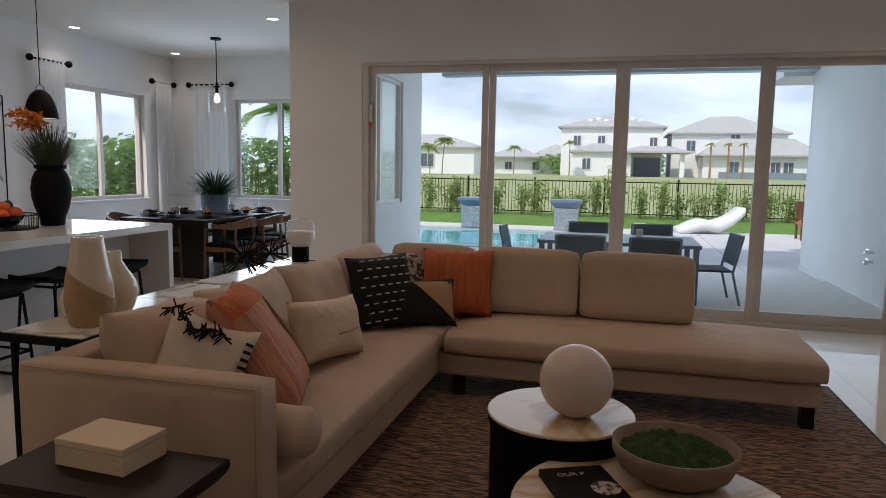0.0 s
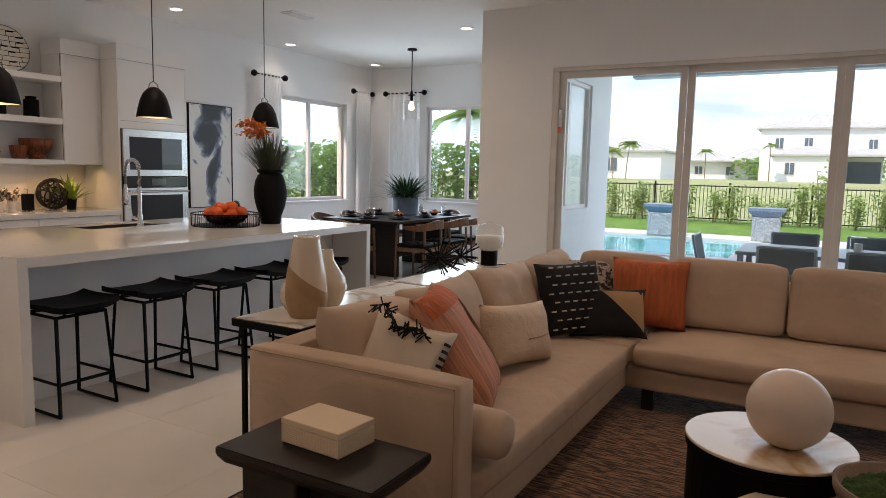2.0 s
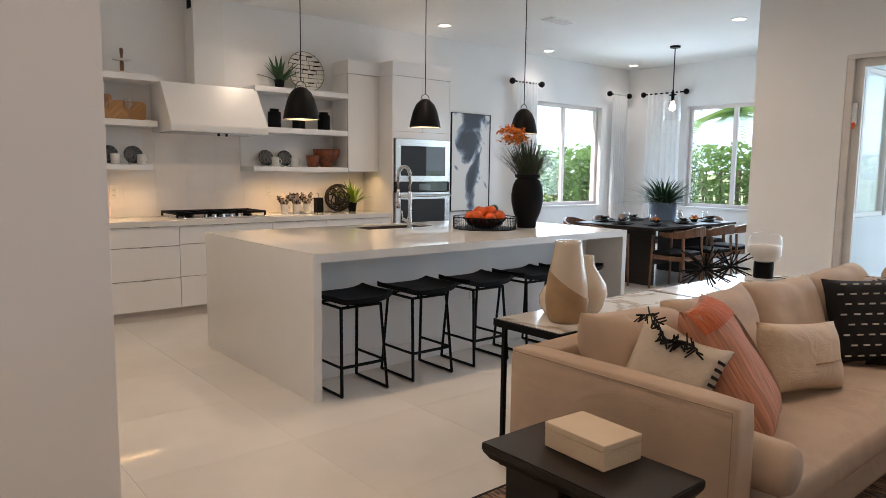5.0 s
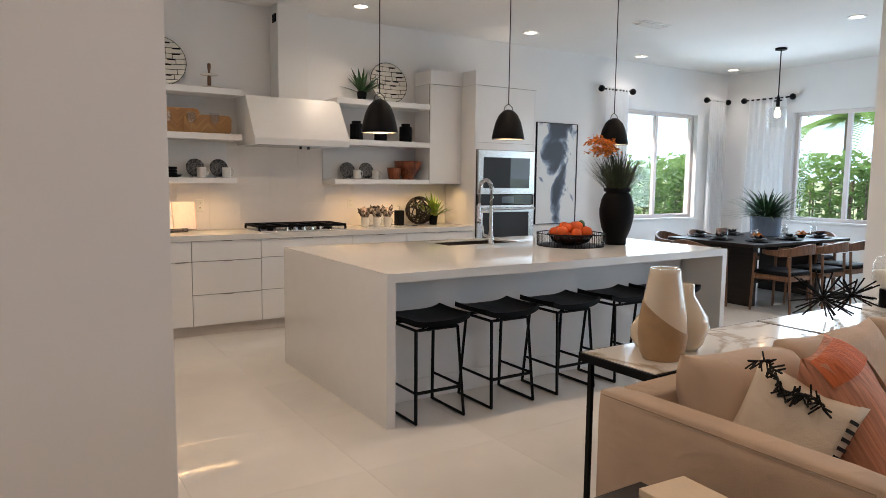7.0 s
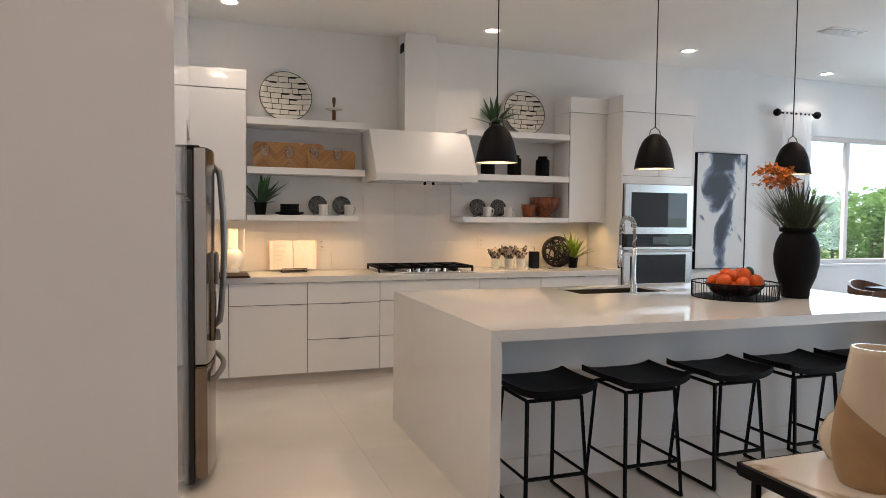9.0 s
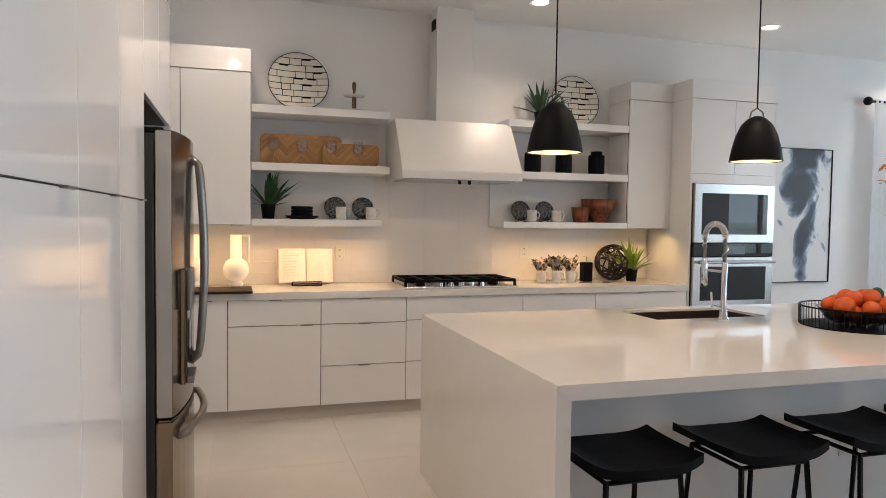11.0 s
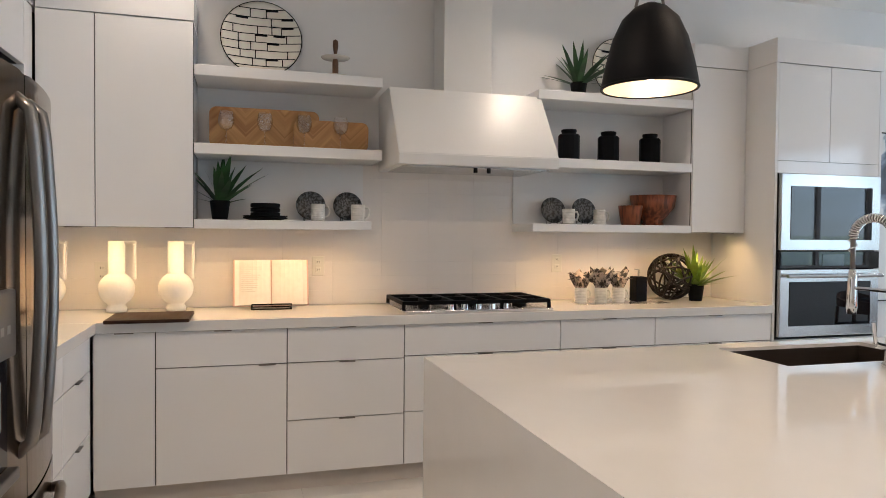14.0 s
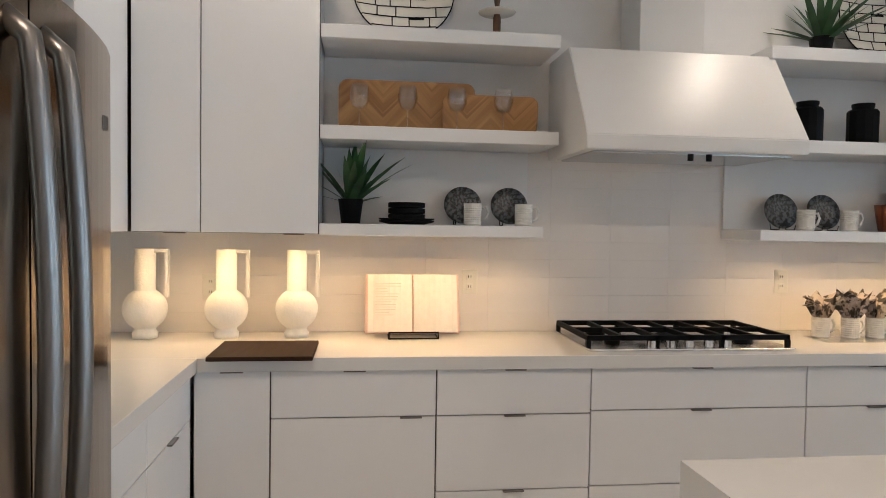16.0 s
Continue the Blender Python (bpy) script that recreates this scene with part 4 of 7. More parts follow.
for k in range(turns * 8 + 1):
    f = k / (turns * 8) * (len(hose) - 2)
    i = min(int(f), len(hose) - 2)
    p = Vector(hose[i]).lerp(Vector(hose[i + 1]), f - i)
    d = (Vector(hose[i + 1]) - Vector(hose[i])).normalized()
    u = Vector((0, 1, 0))
    w = d.cross(u)
    a = 2 * math.pi * k / 8
    coil.append(p + 0.0145 * (u * math.cos(a) + w * math.sin(a)))
part("spring", tube(coil, 0.0035, 5), "chrome", fc, smooth=True)
part("spray_head", lathe([(0, 0.17), (0.016, 0.17), (0.02, 0.20), (0.016, 0.30), (0.012, 0.34), (0, 0.34)], 14, None, -0.17, 0), "chrome", fc, smooth=True)
part("support_arm", rod((0, 0, 0.27), (-0.165, 0, 0.27), 0.007, 8), "chrome", fc)
lv = part("lever", rod((0, -0.02, 0.07), (0, -0.075, 0.085), 0.012, 8), "chrome", fc)
part("lever_stem", rod((0, -0.072, 0.085), (0.0, -0.085, 0.16), 0.006, 8), "chrome", lv)


# pendants over the island
def pendant(y):
    p = thing("pendant_lamp", -5.46, y, 1.772, "black dome pendant lamp with a pale gold inside", "pendant lamp", "black dome pendants over the island")
    prof = [(0.125, 0.0), (0.127, 0.012), (0.118, 0.06), (0.10, 0.13), (0.075, 0.185), (0.045, 0.215), (0.018, 0.228), (0, 0.229)]
    part("shade", lathe([(r, z) for r, z in prof], 32), "black", p, smooth=True)
    part("inner_shade", lathe([(max(r - 0.004, 0), z - 0.003 if z else 0.001) for r, z in prof], 32), "brass", p, "pale gold inside of the shade", smooth=True)
    part("rim", tube([(0.126 * math.cos(a), 0.126 * math.sin(a), 0.002) for a in [2 * math.pi * k / 32 for k in range(32)]], 0.004, 6, closed=True), "black", p)
    part("bracket", tube([(0, -0.045, 0.215), (0, -0.035, 0.25), (0, 0, 0.272), (0, 0.035, 0.25), (0, 0.045, 0.215)], 0.004, 6), "pull", p)
    part("cord", rod((0, 0, 0.265), (0, 0, 1.36), 0.004, 6), "black", p)
    part("canopy", lathe([(0, 1.358), (0.06, 1.358), (0.06, 1.3775), (0, 1.3775)], 24), "black", p)
    part("bulb", lathe([(0, 0.02), (0.02, 0.03), (0.03, 0.055), (0.02, 0.09), (0, 0.10)], 14), "glow", p, "lit bulb", smooth=True)


for py in (2.80, 3.93, 5.10):
    pendant(py)


# stools
def stool(y):
    s = thing("bar_stool", -4.74, y, 0, "black counter stool with a saddle seat and wire frame", "bar stool", "black stools along the island")
    bm = bmesh.new()
    n, nx = 14, 6
    top, bot = [], []
    for i in range(n + 1):
        v = 2 * i / n - 1
        z = 0.584 + 0.030 * abs(v) ** 4
        yy = 0.218 * v
        hw = 0.175 + 0.02 * (1 - v * v)
        top.append([bm.verts.new((-hw + 2 * hw * k / nx, yy, z + 0.034 - 0.008 * (1 - (2 * k / nx - 1) ** 2))) for k in range(nx + 1)])
        bot.append([bm.verts.new((-hw + 2 * hw * k / nx, yy, z)) for k in range(nx + 1)])
    for g, f in ((top, 0), (bot, 1)):
        for i in range(n):
            for k in range(nx):
                q = (g[i][k], g[i][k + 1], g[i + 1][k + 1], g[i + 1][k])
                bm.faces.new(q if f else q[::-1])
    for i in range(n):
        for k in (0, nx):
            bm.faces.new((top[i][k], top[i + 1][k], bot[i + 1][k], bot[i][k]))
    for k in range(nx):
        for i in (0, n):
            bm.faces.new((top[i][k], top[i][k + 1], bot[i][k + 1], bot[i][k]))
    part("seat", bm, "black", s)
    for yy in (-0.172, 0.172):
        for xx, xt in ((0.185, 0.14), (-0.185, -0.14)):
            part("leg", rod((xx, yy, 0.008), (xt, yy * 0.86, 0.568), 0.0105, 4), "black", s)
        part("sled_bar", rod((-0.19, yy, 0.0105), (0.19, yy, 0.0105), 0.0105, 4), "black", s)
        part("side_rail", rod((-0.14, yy * 0.86, 0.562), (0.14, yy * 0.86, 0.562), 0.0095, 4), "black", s)
        part("side_stretcher", rod((-0.173, yy * 0.96, 0.19), (0.173, yy * 0.96, 0.19), 0.0095, 4), "black", s)
    part("foot_rest", rod((0.172, -0.165, 0.19), (0.172, 0.165, 0.19), 0.0105, 4), "black", s)
    for xx in (0.14, -0.14):
        part("top_rail", rod((xx, -0.15, 0.562), (xx, 0.15, 0.562), 0.0095, 4), "black", s)
        for yy in (-0.10, 0.10):
            part("seat_mount", rod((xx, yy, 0.562), (xx, yy, 0.59), 0.009, 6), "black", s)
    return s


for k in range(5):
    stool(2.745 + 0.557 * k)

# ceiling fittings
# fittings of the second list are out of view, the living room ones added
for cx, cy in CANS + UNSEEN_CANS:
    dl = thing("downlight", cx, cy, 3.15, "white recessed ceiling downlight, lit", "downlight", "recessed ceiling downlights")
    part("trim_ring", lathe([(0.062, -0.004), (0.085, -0.010), (0.092, -0.006), (0.092, -0.0005), (0.062, -0.0005)], 28), "satin", dl)
    part("lens", disc(0.0615, -0.0045, -0.001, 24), "glow", dl, "glowing lens")
vt = thing("ceiling_vent", -6.36, 6.58, 3.15, "white slatted air vent in the ceiling", "air vent")
part("frame", box(-0.09, 0.09, -0.20, 0.20, -0.012, -0.001, 0.003), "satin", vt)
for k in range(6):
    part("slat", box(-0.07 + 0.025 * k, -0.055 + 0.025 * k, -0.18, 0.18, -0.019, -0.0125), "kick", vt)

# ---- living room ----
rug = thing("area_rug", -1.27, 3.45, 0, "brown and charcoal hatched wool rug under the sofa", "rug")
bm = bmesh.new()
n = 60
grid = [[bm.verts.new((-1.80 + 3.6 * i / n, -1.95 + 3.9 * j / n, 0.012 + 0.003 * noise.noise(Vector((i * 0.9, j * 0.9, 0))))) for j in range(n + 1)] for i in range(n + 1)]
for i in range(n):
    for j in range(n):
        bm.faces.new((grid[i][j], grid[i + 1][j], grid[i + 1][j + 1], grid[i][j + 1]))
part("wool_field", bm, "rug", rug)
bm = bmesh.new()
for x0, x1, y0, y1 in ((-1.81, 1.81, -1.96, -1.945), (-1.81, 1.81, 1.945, 1.96), (-1.81, -1.795, -1.945, 1.945), (1.795, 1.81, -1.945, 1.945)):
    box(x0, x1, y0, y1, 0.001, 0.014, 0.003, bm=bm)
part("bound_edge", bm, "black", rug)
RZ = 0.014

sofa = thing("sectional_sofa", 0, 0, 0, "large beige linen corner sofa with a chaise end and loose cushions", "sofa")
part("arm", puff(-2.86, -1.925, 2.31, 2.425, 0.14, 0.735, 0.02, 0.004), "sofa", sofa, smooth=True)
part("back_rail", puff(-2.86, -2.70, 2.425, 5.50, 0.14, 0.735, 0.025, 0.004), "sofa", sofa, smooth=True)
part("rear_rail", puff(-2.70, -0.62, 5.36, 5.50, 0.14, 0.735, 0.025, 0.004), "sofa", sofa, smooth=True)
part("seat_base", puff(-2.70, -1.93, 2.425, 5.36, 0.14, 0.275, 0.012, 0.0), "sofa", sofa, smooth=True)
part("seat_base", puff(-1.93, 0.25, 4.48, 5.36, 0.14, 0.275, 0.012, 0.0), "sofa", sofa, smooth=True)
part("seat_cushion", puff(-2.70, -1.90, 2.43, 4.48, 0.27, 0.415, 0.045, 0.02), "sofa", sofa, smooth=True)
part("seat_cushion", puff(-2.70, -1.90, 4.48, 5.36, 0.27, 0.415, 0.045, 0.012), "sofa", sofa, smooth=True)
part("seat_cushion", puff(-1.90, 0.28, 4.44, 5.36, 0.27, 0.415, 0.05, 0.02), "sofa", sofa, smooth=True)
M["piping"] = mat("dark_seam_piping", (0.36, 0.27, 0.19), 0.9)
part("piping", tube([(-1.945, 2.309, 0.16), (-1.945, 2.309, 0.72), (-2.84, 2.309, 0.72)], 0.002, 6), "piping", sofa)
for x, y in ((0.19, 4.54), (0.19, 5.28), (-1.80, 4.54), (-2.0, 2.40), (-2.78, 2.40), (-2.78, 5.42), (-0.9, 5.40)):
    part("leg", box(x - 0.035, x + 0.035, y - 0.035, y + 0.035, RZ, 0.145, 0.004), "dwood", sofa)


def cushion(name, label, x, y, z, w, h, d, material, rx=0, ry=0, rz=0, parent=None, group="", corner=0.12):
    bm = pillow(w, h, d, corner=corner)
    m = pose(x, y, z, rx, ry, rz)
    if parent:
        bm.transform(m)
        return part(name, bm, material, parent, smooth=True)
    t = new(name)
    t.matrix_world = m
    tagged(t, label, "cushion", group)
    part("cover", bm, material, t, smooth=True)
    return t


# back cushions along the long side lean on the rail
for y, w, tip in ((2.765, 0.64, 3.0), (3.37, 0.70, -2.0), (4.08, 0.76, 2.5), (4.83, 0.80, -1.0)):
    bm = pillow(w, 0.52, 0.25, n=22, corner=0.13)
    for v in bm.verts:
        edge = abs(v.co.x) / (w / 2)
        v.co.y += 0.016 * noise.noise(Vector((v.co.x * 6 + y * 3, v.co.z * 5, 0))) + 0.010 * edge * noise.noise(Vector((v.co.x * 16, v.co.z * 11 + y, 4)))
        v.co.z += 0.022 * noise.noise(Vector((v.co.x * 4 + y * 7, 2, 0)))
    bm.transform(pose(-2.56, y, 0.625, -17, tip, 90))
    part("back_cushion", bm, "sofa", sofa, smooth=True)
for x0, x1 in ((-2.46, -1.84), (-1.835, -1.115), (-1.105, -0.37)):
    bm = puff(-(x1 - x0) / 2, (x1 - x0) / 2, -0.10, 0.10, -0.225, 0.225, 0.055, 0.008)
    bm.transform(pose((x0 + x1) / 2, 5.17, 0.645, -12, 0, 0))
    part("back_cushion", bm, "sofa", sofa, smooth=True)
bm = lathe([(0, -0.22), (0.07, -0.215), (0.085, -0.19), (0.09, 0), (0.085, 0.19), (0.07, 0.215), (0, 0.22)], 20)
bm.transform(pose(-2.06, 2.515, 0.515, 0, 90, 0) @ pose(0, 0, 0, 0, 0, 0))
bolster = thing("bolster_cushion", 0, 0, 0, "round beige bolster against the sofa arm", "cushion")
part("cover", bm, "sofa", bolster, smooth=True)

# loose cushions on the sofa
fc1 = cushion("throw_pillow", "cream cotton pillow with a black fringed corner band", -2.345, 2.60, 0.655, 0.33, 0.42, 0.17, "cush_white", -20, 20, 24, corner=0.18)
bm = bmesh.new()
rng = random.Random(4)
for k in range(70):
    f = k / 69
    p = Vector((-0.17 + 0.22 * f, -0.075, 0.185 - 0.05 * f + 0.02 * math.sin(f * 9)))
    rod(p, p + Vector((rng.uniform(-0.03, 0.03), -0.02, rng.uniform(-0.045, 0.03))), 0.0035, 4, bm=bm)
part("fringe", bm, "cush_black", fc1, "black cotton fringe")
fc2 = cushion("throw_pillow", "burnt orange ribbed pillow leaning over on the sofa", -2.26, 2.91, 0.675, 0.46, 0.58, 0.20, "cush_orange", -33, 0, 110, corner=0.16)
M["cush_salmon"] = mat("salmon_ribbed_cloth", (0.60, 0.27, 0.17), 0.9, vary=0.35, scale=40, bump=1.0, bump_scale=75, stretch=(1, 1, 0.06))
fc2.children[0].data.materials[0] = M["cush_salmon"]


def pillow_patch(w, h, d, u0, u1, v0, v1, off=0.003, n=10):
    """A panel that follows the front of a pillow, between fractions of its width and height."""
    bm = bmesh.new()
    g = []
    for i in range(n + 1):
        row = []
        for j in range(n + 1):
            u, v = u0 + (u1 - u0) * i / n, v0 + (v1 - v0) * j / n
            f = max(0.0, (1 - u ** 4) * (1 - v ** 4)) ** 0.55
            row.append(bm.verts.new((u * w / 2 * 0.96, -d / 2 * f - off - 0.010 * f, v * h / 2 * 0.96)))
        g.append(row)
    for i in range(n):
        for j in range(n):
            bm.faces.new((g[i][j], g[i + 1][j], g[i + 1][j + 1], g[i][j + 1]))
    return bm


part("end_panel", pillow_patch(0.46, 0.58, 0.20, -0.97, 0.97, 0.62, 0.97), "cush_orange", fc2, "bright burnt orange end panel", smooth=True)
part("cream_band", pillow_patch(0.46, 0.58, 0.20, 0.74, 0.97, -0.95, 0.60), "cush_white", fc2, "cream woven border", smooth=True)
bm = bmesh.new()
for k in range(12):
    v = -0.9 + 1.6 * k / 11
    tmp = pillow_patch(0.33, 0.42, 0.17, 0.80, 0.98, v, v + 0.06, n=3)
    me = bpy.data.meshes.new("t")
    tmp.to_mesh(me)
    tmp.free()
    bm.from_mesh(me)
    bpy.data.meshes.remove(me)
tagged(part("striped_edge", bm, "cush_black", fc1, "black striped side edge"), kind="stuff")
fc3 = cushion("throw_pillow", "cream leather-look pillow with a pinched seam", -2.27, 3.58, 0.605, 0.56, 0.32, 0.16, "cush_sand", -16, 5, 78, corner=0.2)
bm = tube([(-0.02, -0.083, -0.035), (0.08, -0.086, -0.030), (0.17, -0.074, -0.022)], 0.0035, 6)
part("pinched_seam", bm, "cush_tan", fc3, "darker stitched seam", smooth=True)
fc4 = cushion("throw_pillow", "black woven pillow with pale stitched dashes", -2.30, 4.50, 0.645, 0.50, 0.46, 0.16, "cush_black", -18, 0, 58, corner=0.16)
bm = bmesh.new()
for r in range(8):
    for c in range(7):
        x, z = -0.20 + 0.066 * c + (0.03 if r % 2 else 0), -0.19 + 0.054 * r
        f = max(0.0, (1 - (x / 0.26) ** 4) * (1 - (z / 0.25) ** 4)) ** 0.55
        box(x - 0.016, x + 0.016, -0.087 * f - 0.006, -0.087 * f + 0.002, z - 0.004, z + 0.004, bm=bm)
tagged(part("stitching", bm, "fringe", fc4, "pale stitched dashes"), kind="stuff")
fc5 = cushion("throw_pillow", "burnt orange textured pillow in the sofa corner", -1.93, 4.98, 0.645, 0.50, 0.46, 0.16, "cush_orange", -15, 0, 6, corner=0.14)
fc7 = cushion("throw_pillow", "black and cream patterned pillow tucked in the sofa corner", -2.36, 5.02, 0.615, 0.46, 0.44, 0.14, "napkin", -14, 0, 30, corner=0.14)
fc6 = cushion("throw_pillow", "small black pillow with a tan suede corner", -2.09, 4.60, 0.56, 0.48, 0.32, 0.13, "cush_black", -24, 0, 24, corner=0.2)
bm = bmesh.new()
nn = 10
rows_ = []
for i in range(nn + 1):
    row = []
    for j in range(nn + 1 - i):
        u, v = 0.96 - 1.15 * j / nn, 0.9 - 1.75 * i / nn
        f = max(0.0, (1 - u ** 4) * (1 - v ** 4)) ** 0.55
        row.append(bm.verts.new((u * 0.225, -0.066 * f - 0.004, v * 0.145)))
    rows_.append(row)
for i in range(nn):
    for j in range(len(rows_[i]) - 1):
        if j < len(rows_[i + 1]):
            q = [rows_[i][j], rows_[i][j + 1], rows_[i + 1][j]]
            bm.faces.new(q)
            if j + 1 < len(rows_[i + 1]):
                bm.faces.new((rows_[i][j + 1], rows_[i + 1][j + 1], rows_[i + 1][j]))
part("suede_corner", bm, "cush_tan", fc6, "tan suede triangle", smooth=True)

# side table in front of the arm
st = thing("side_table", -2.21, 1.975, 0, "dark wood side table with a waisted slab base", "side table")
bm = bmesh.new()
lo = [(-0.27, -0.135), (0.27, -0.135), (0.27, 0.135), (-0.27, 0.135)]
hi = [(-0.29, -0.155), (0.29, -0.155), (0.29, 0.155), (-0.29, 0.155)]
va = [bm.verts.new((x, y, 0.525)) for x, y in lo]
vb = [bm.verts.new((x, y, 0.555)) for x, y in hi]
vc = [bm.verts.new((x, y, 0.580)) for x, y in hi]
bm.faces.new(va[::-1])
bm.faces.new(vc)
for a, b in ((va, vb), (vb, vc)):
    for i in range(4):
        bm.faces.new((a[i], a[(i + 1) % 4], b[(i + 1) % 4], b[i]))
bmesh.ops.bevel(bm, geom=bm.edges[:], offset=0.004, segments=2, affect='EDGES')
part("tabletop", bm, "dwood", st)
part("pedestal", box(-0.235, -0.02, -0.10, 0.10, 0.03, 0.524, 0.006), "dwood", st)
part("pedestal", box(-0.019, 0.14, -0.04, 0.10, 0.03, 0.524, 0.006), "dwood", st)
part("foot", box(-0.26, 0.26, -0.13, 0.13, RZ, 0.03, 0.004), "dwood", st)
bx = thing("keepsake_box", -2.235, 2.03, 0.58, "cream fluted wooden box with a lid", "box", rz=-4)
part("body", box(-0.116, 0.116, -0.082, 0.082, 0, 0.056, 0.002), "boxwood", bx)
for k in range(9):
    zz = 0.003 + 0.006 * k
    part("flute", box(-0.1175, 0.1175, -0.0835, 0.0835, zz, zz + 0.0042, 0.0012, seg=1), "boxwood", bx)
part("lid", box(-0.118, 0.118, -0.084, 0.084, 0.0575, 0.078, 0.003), "boxwood", bx)


# console tables behind the sofa
def console(y0, y1):
    c = thing("console_table", -3.06, (y0 + y1) / 2, 0, "black steel console table with a veined marble top", "console table", "marble console tables behind the sofa")
    h = (y1 - y0) / 2 - 0.004
    part("marble_top", box(-0.192, 0.192, -h + 0.006, h - 0.006, 0.722, 0.738, 0.002), "marble", c)
    for x in (-0.20, 0.20):
        part("top_rail", box(x - 0.0075, x + 0.0075, -h, h, 0.700, 0.734, 0.001), "black", c)
    for y in (-h, h):
        s = 1 if y > 0 else -1
        part("end_rail", box(-0.1925, 0.1925, y - 0.0075, y + 0.0075, 0.700, 0.734, 0.001), "black", c)
        part("floor_rail", box(-0.19, 0.19, y - s * 0.07 - 0.0075, y - s * 0.07 + 0.0075, 0.0, 0.015), "black", c)
        for x in (-0.20, 0.20):
            yl = y - s * 0.07
            part("leg", box(x - 0.010, x + 0.010, yl - 0.010, yl + 0.010, 0.0, 0.70), "black", c)


console(2.61, 3.87)
console(3.88, 5.14)


v1 = thing("tall_vase", -3.01, 2.83, 0.738, "tall cream and tan dipped stoneware vase", "vase")
prof = [(0, 0.002), (0.075, 0.002), (0.088, 0.03), (0.098, 0.10), (0.092, 0.18), (0.075, 0.28), (0.062, 0.355), (0.060, 0.372), (0.052, 0.372), (0.052, 0.33), (0.06, 0.2), (0, 0.19)]
part("body", lathe(prof, 36), "cream", v1, smooth=True)
bm = bmesh.new()
rad = [(0.001, 0.0765), (0.03, 0.0895), (0.10, 0.0995), (0.18, 0.0935), (0.28, 0.0765)]
cols_ = []
for k in range(64):
    a = 2 * math.pi * k / 64
    zt = 0.175 + 0.065 * math.sin(a - radians(130))
    cols_.append([bm.verts.new((np.interp(z, [p[0] for p in rad], [p[1] for p in rad]) * math.cos(a), np.interp(z, [p[0] for p in rad], [p[1] for p in rad]) * math.sin(a), z)) for z in [0.001 + (zt - 0.001) * q / 10 for q in range(11)]])
for k in range(64):
    a, b = cols_[k], cols_[(k + 1) % 64]
    for q in range(10):
        bm.faces.new((a[q], b[q], b[q + 1], a[q + 1]))
part("dipped_glaze", bm, "tanglaze", v1, "matt tan lower glaze", smooth=True)
v2 = thing("bulb_vase", -3.06, 3.04, 0.738, "rounded cream stoneware vase with a narrow neck", "vase")
part("body", lathe([(0, 0.002), (0.055, 0.002), (0.075, 0.03), (0.098, 0.10), (0.09, 0.15), (0.055, 0.20), (0.032, 0.24), (0.028, 0.285), (0.021, 0.287), (0.02, 0.25), (0, 0.24)], 32), "cream", v2, smooth=True)
v3 = thing("low_vase", -3.17, 2.93, 0.738, "low rounded cream stoneware vase", "vase")
part("body", lathe([(0, 0.002), (0.05, 0.002), (0.072, 0.04), (0.075, 0.08), (0.05, 0.13), (0.025, 0.15), (0.02, 0.15), (0, 0.14)], 28), "cream", v3, smooth=True)

def starburst(x, y, size, seed):
    sb = thing("starburst_ornament", x, y, 0.738, "dark bronze starburst ornament of thin rods", "ornament", "starburst ornaments on the console")
    rng = random.Random(seed)
    mid = Vector((0, 0, 0.132 * size))
    for k in range(30):
        a, e = rng.uniform(0, 6.283), rng.uniform(-0.75, 1.2)
        d = Vector((math.cos(a) * math.cos(e), math.sin(a) * math.cos(e), math.sin(e)))
        L = 0.17 * size * rng.uniform(0.8, 1.1)
        if d.z < 0:
            L = min(L, 0.128 * size / -d.z)
        part("spike", rod(mid, mid + d * L, 0.0045, 5), "blackmat", sb)
    part("core", lathe([(0, 0.11 * size), (0.018, 0.12 * size), (0.022, 0.132 * size), (0.018, 0.145 * size), (0, 0.154 * size)], 12), "blackmat", sb)


starburst(-3.05, 4.12, 1.0, 8)
starburst(-3.10, 4.52, 0.8, 19)

tl = thing("table_lamp", -3.08, 4.93, 0.738, "glass capsule table lamp on a black cylinder base", "table lamp")
part("base", lathe([(0, 0.001), (0.062, 0.001), (0.062, 0.105), (0, 0.105)], 28), "black", tl)
part("glass_shade", lathe([(0.055, 0.106), (0.095, 0.13), (0.105, 0.16), (0.105, 0.255), (0.09, 0.29), (0.04, 0.305), (0.03, 0.312), (0, 0.312)], 32), "clear", tl, "clear glass capsule", smooth=True)
part("opal_diffuser", lathe([(0, 0.107), (0.05, 0.107), (0.091, 0.132), (0.101, 0.16), (0.101, 0.215), (0.0, 0.225)], 28), "matwhite", tl, "frosted lower glass", smooth=True)
part("cable", tube([(0.06, 0.01, 0.008), (0.10, 0.05, 0.006), (0.13, 0.04, 0.006), (0.17, 0.08, 0.005)], 0.003, 6), "black", tl)


# coffee tables
def drum(x, y, r, top, label):
    c = thing("coffee_table", x, y, 0, label, "coffee table", "round drum coffee tables")
    part("drum", lathe([(0, RZ), (r - 0.02, RZ), (r - 0.012, RZ + 0.01), (r - 0.012, top - 0.045), (r - 0.002, top - 0.04), (r - 0.002, top - 0.014), (0, top - 0.014)], 56), "black", c)
    part("marble_top", lathe([(0, top - 0.0135), (r - 0.004, top - 0.0135), (r, top - 0.010), (r, top - 0.003), (r - 0.003, top), (0, top)], 56), "warmmarble", c)
    return c


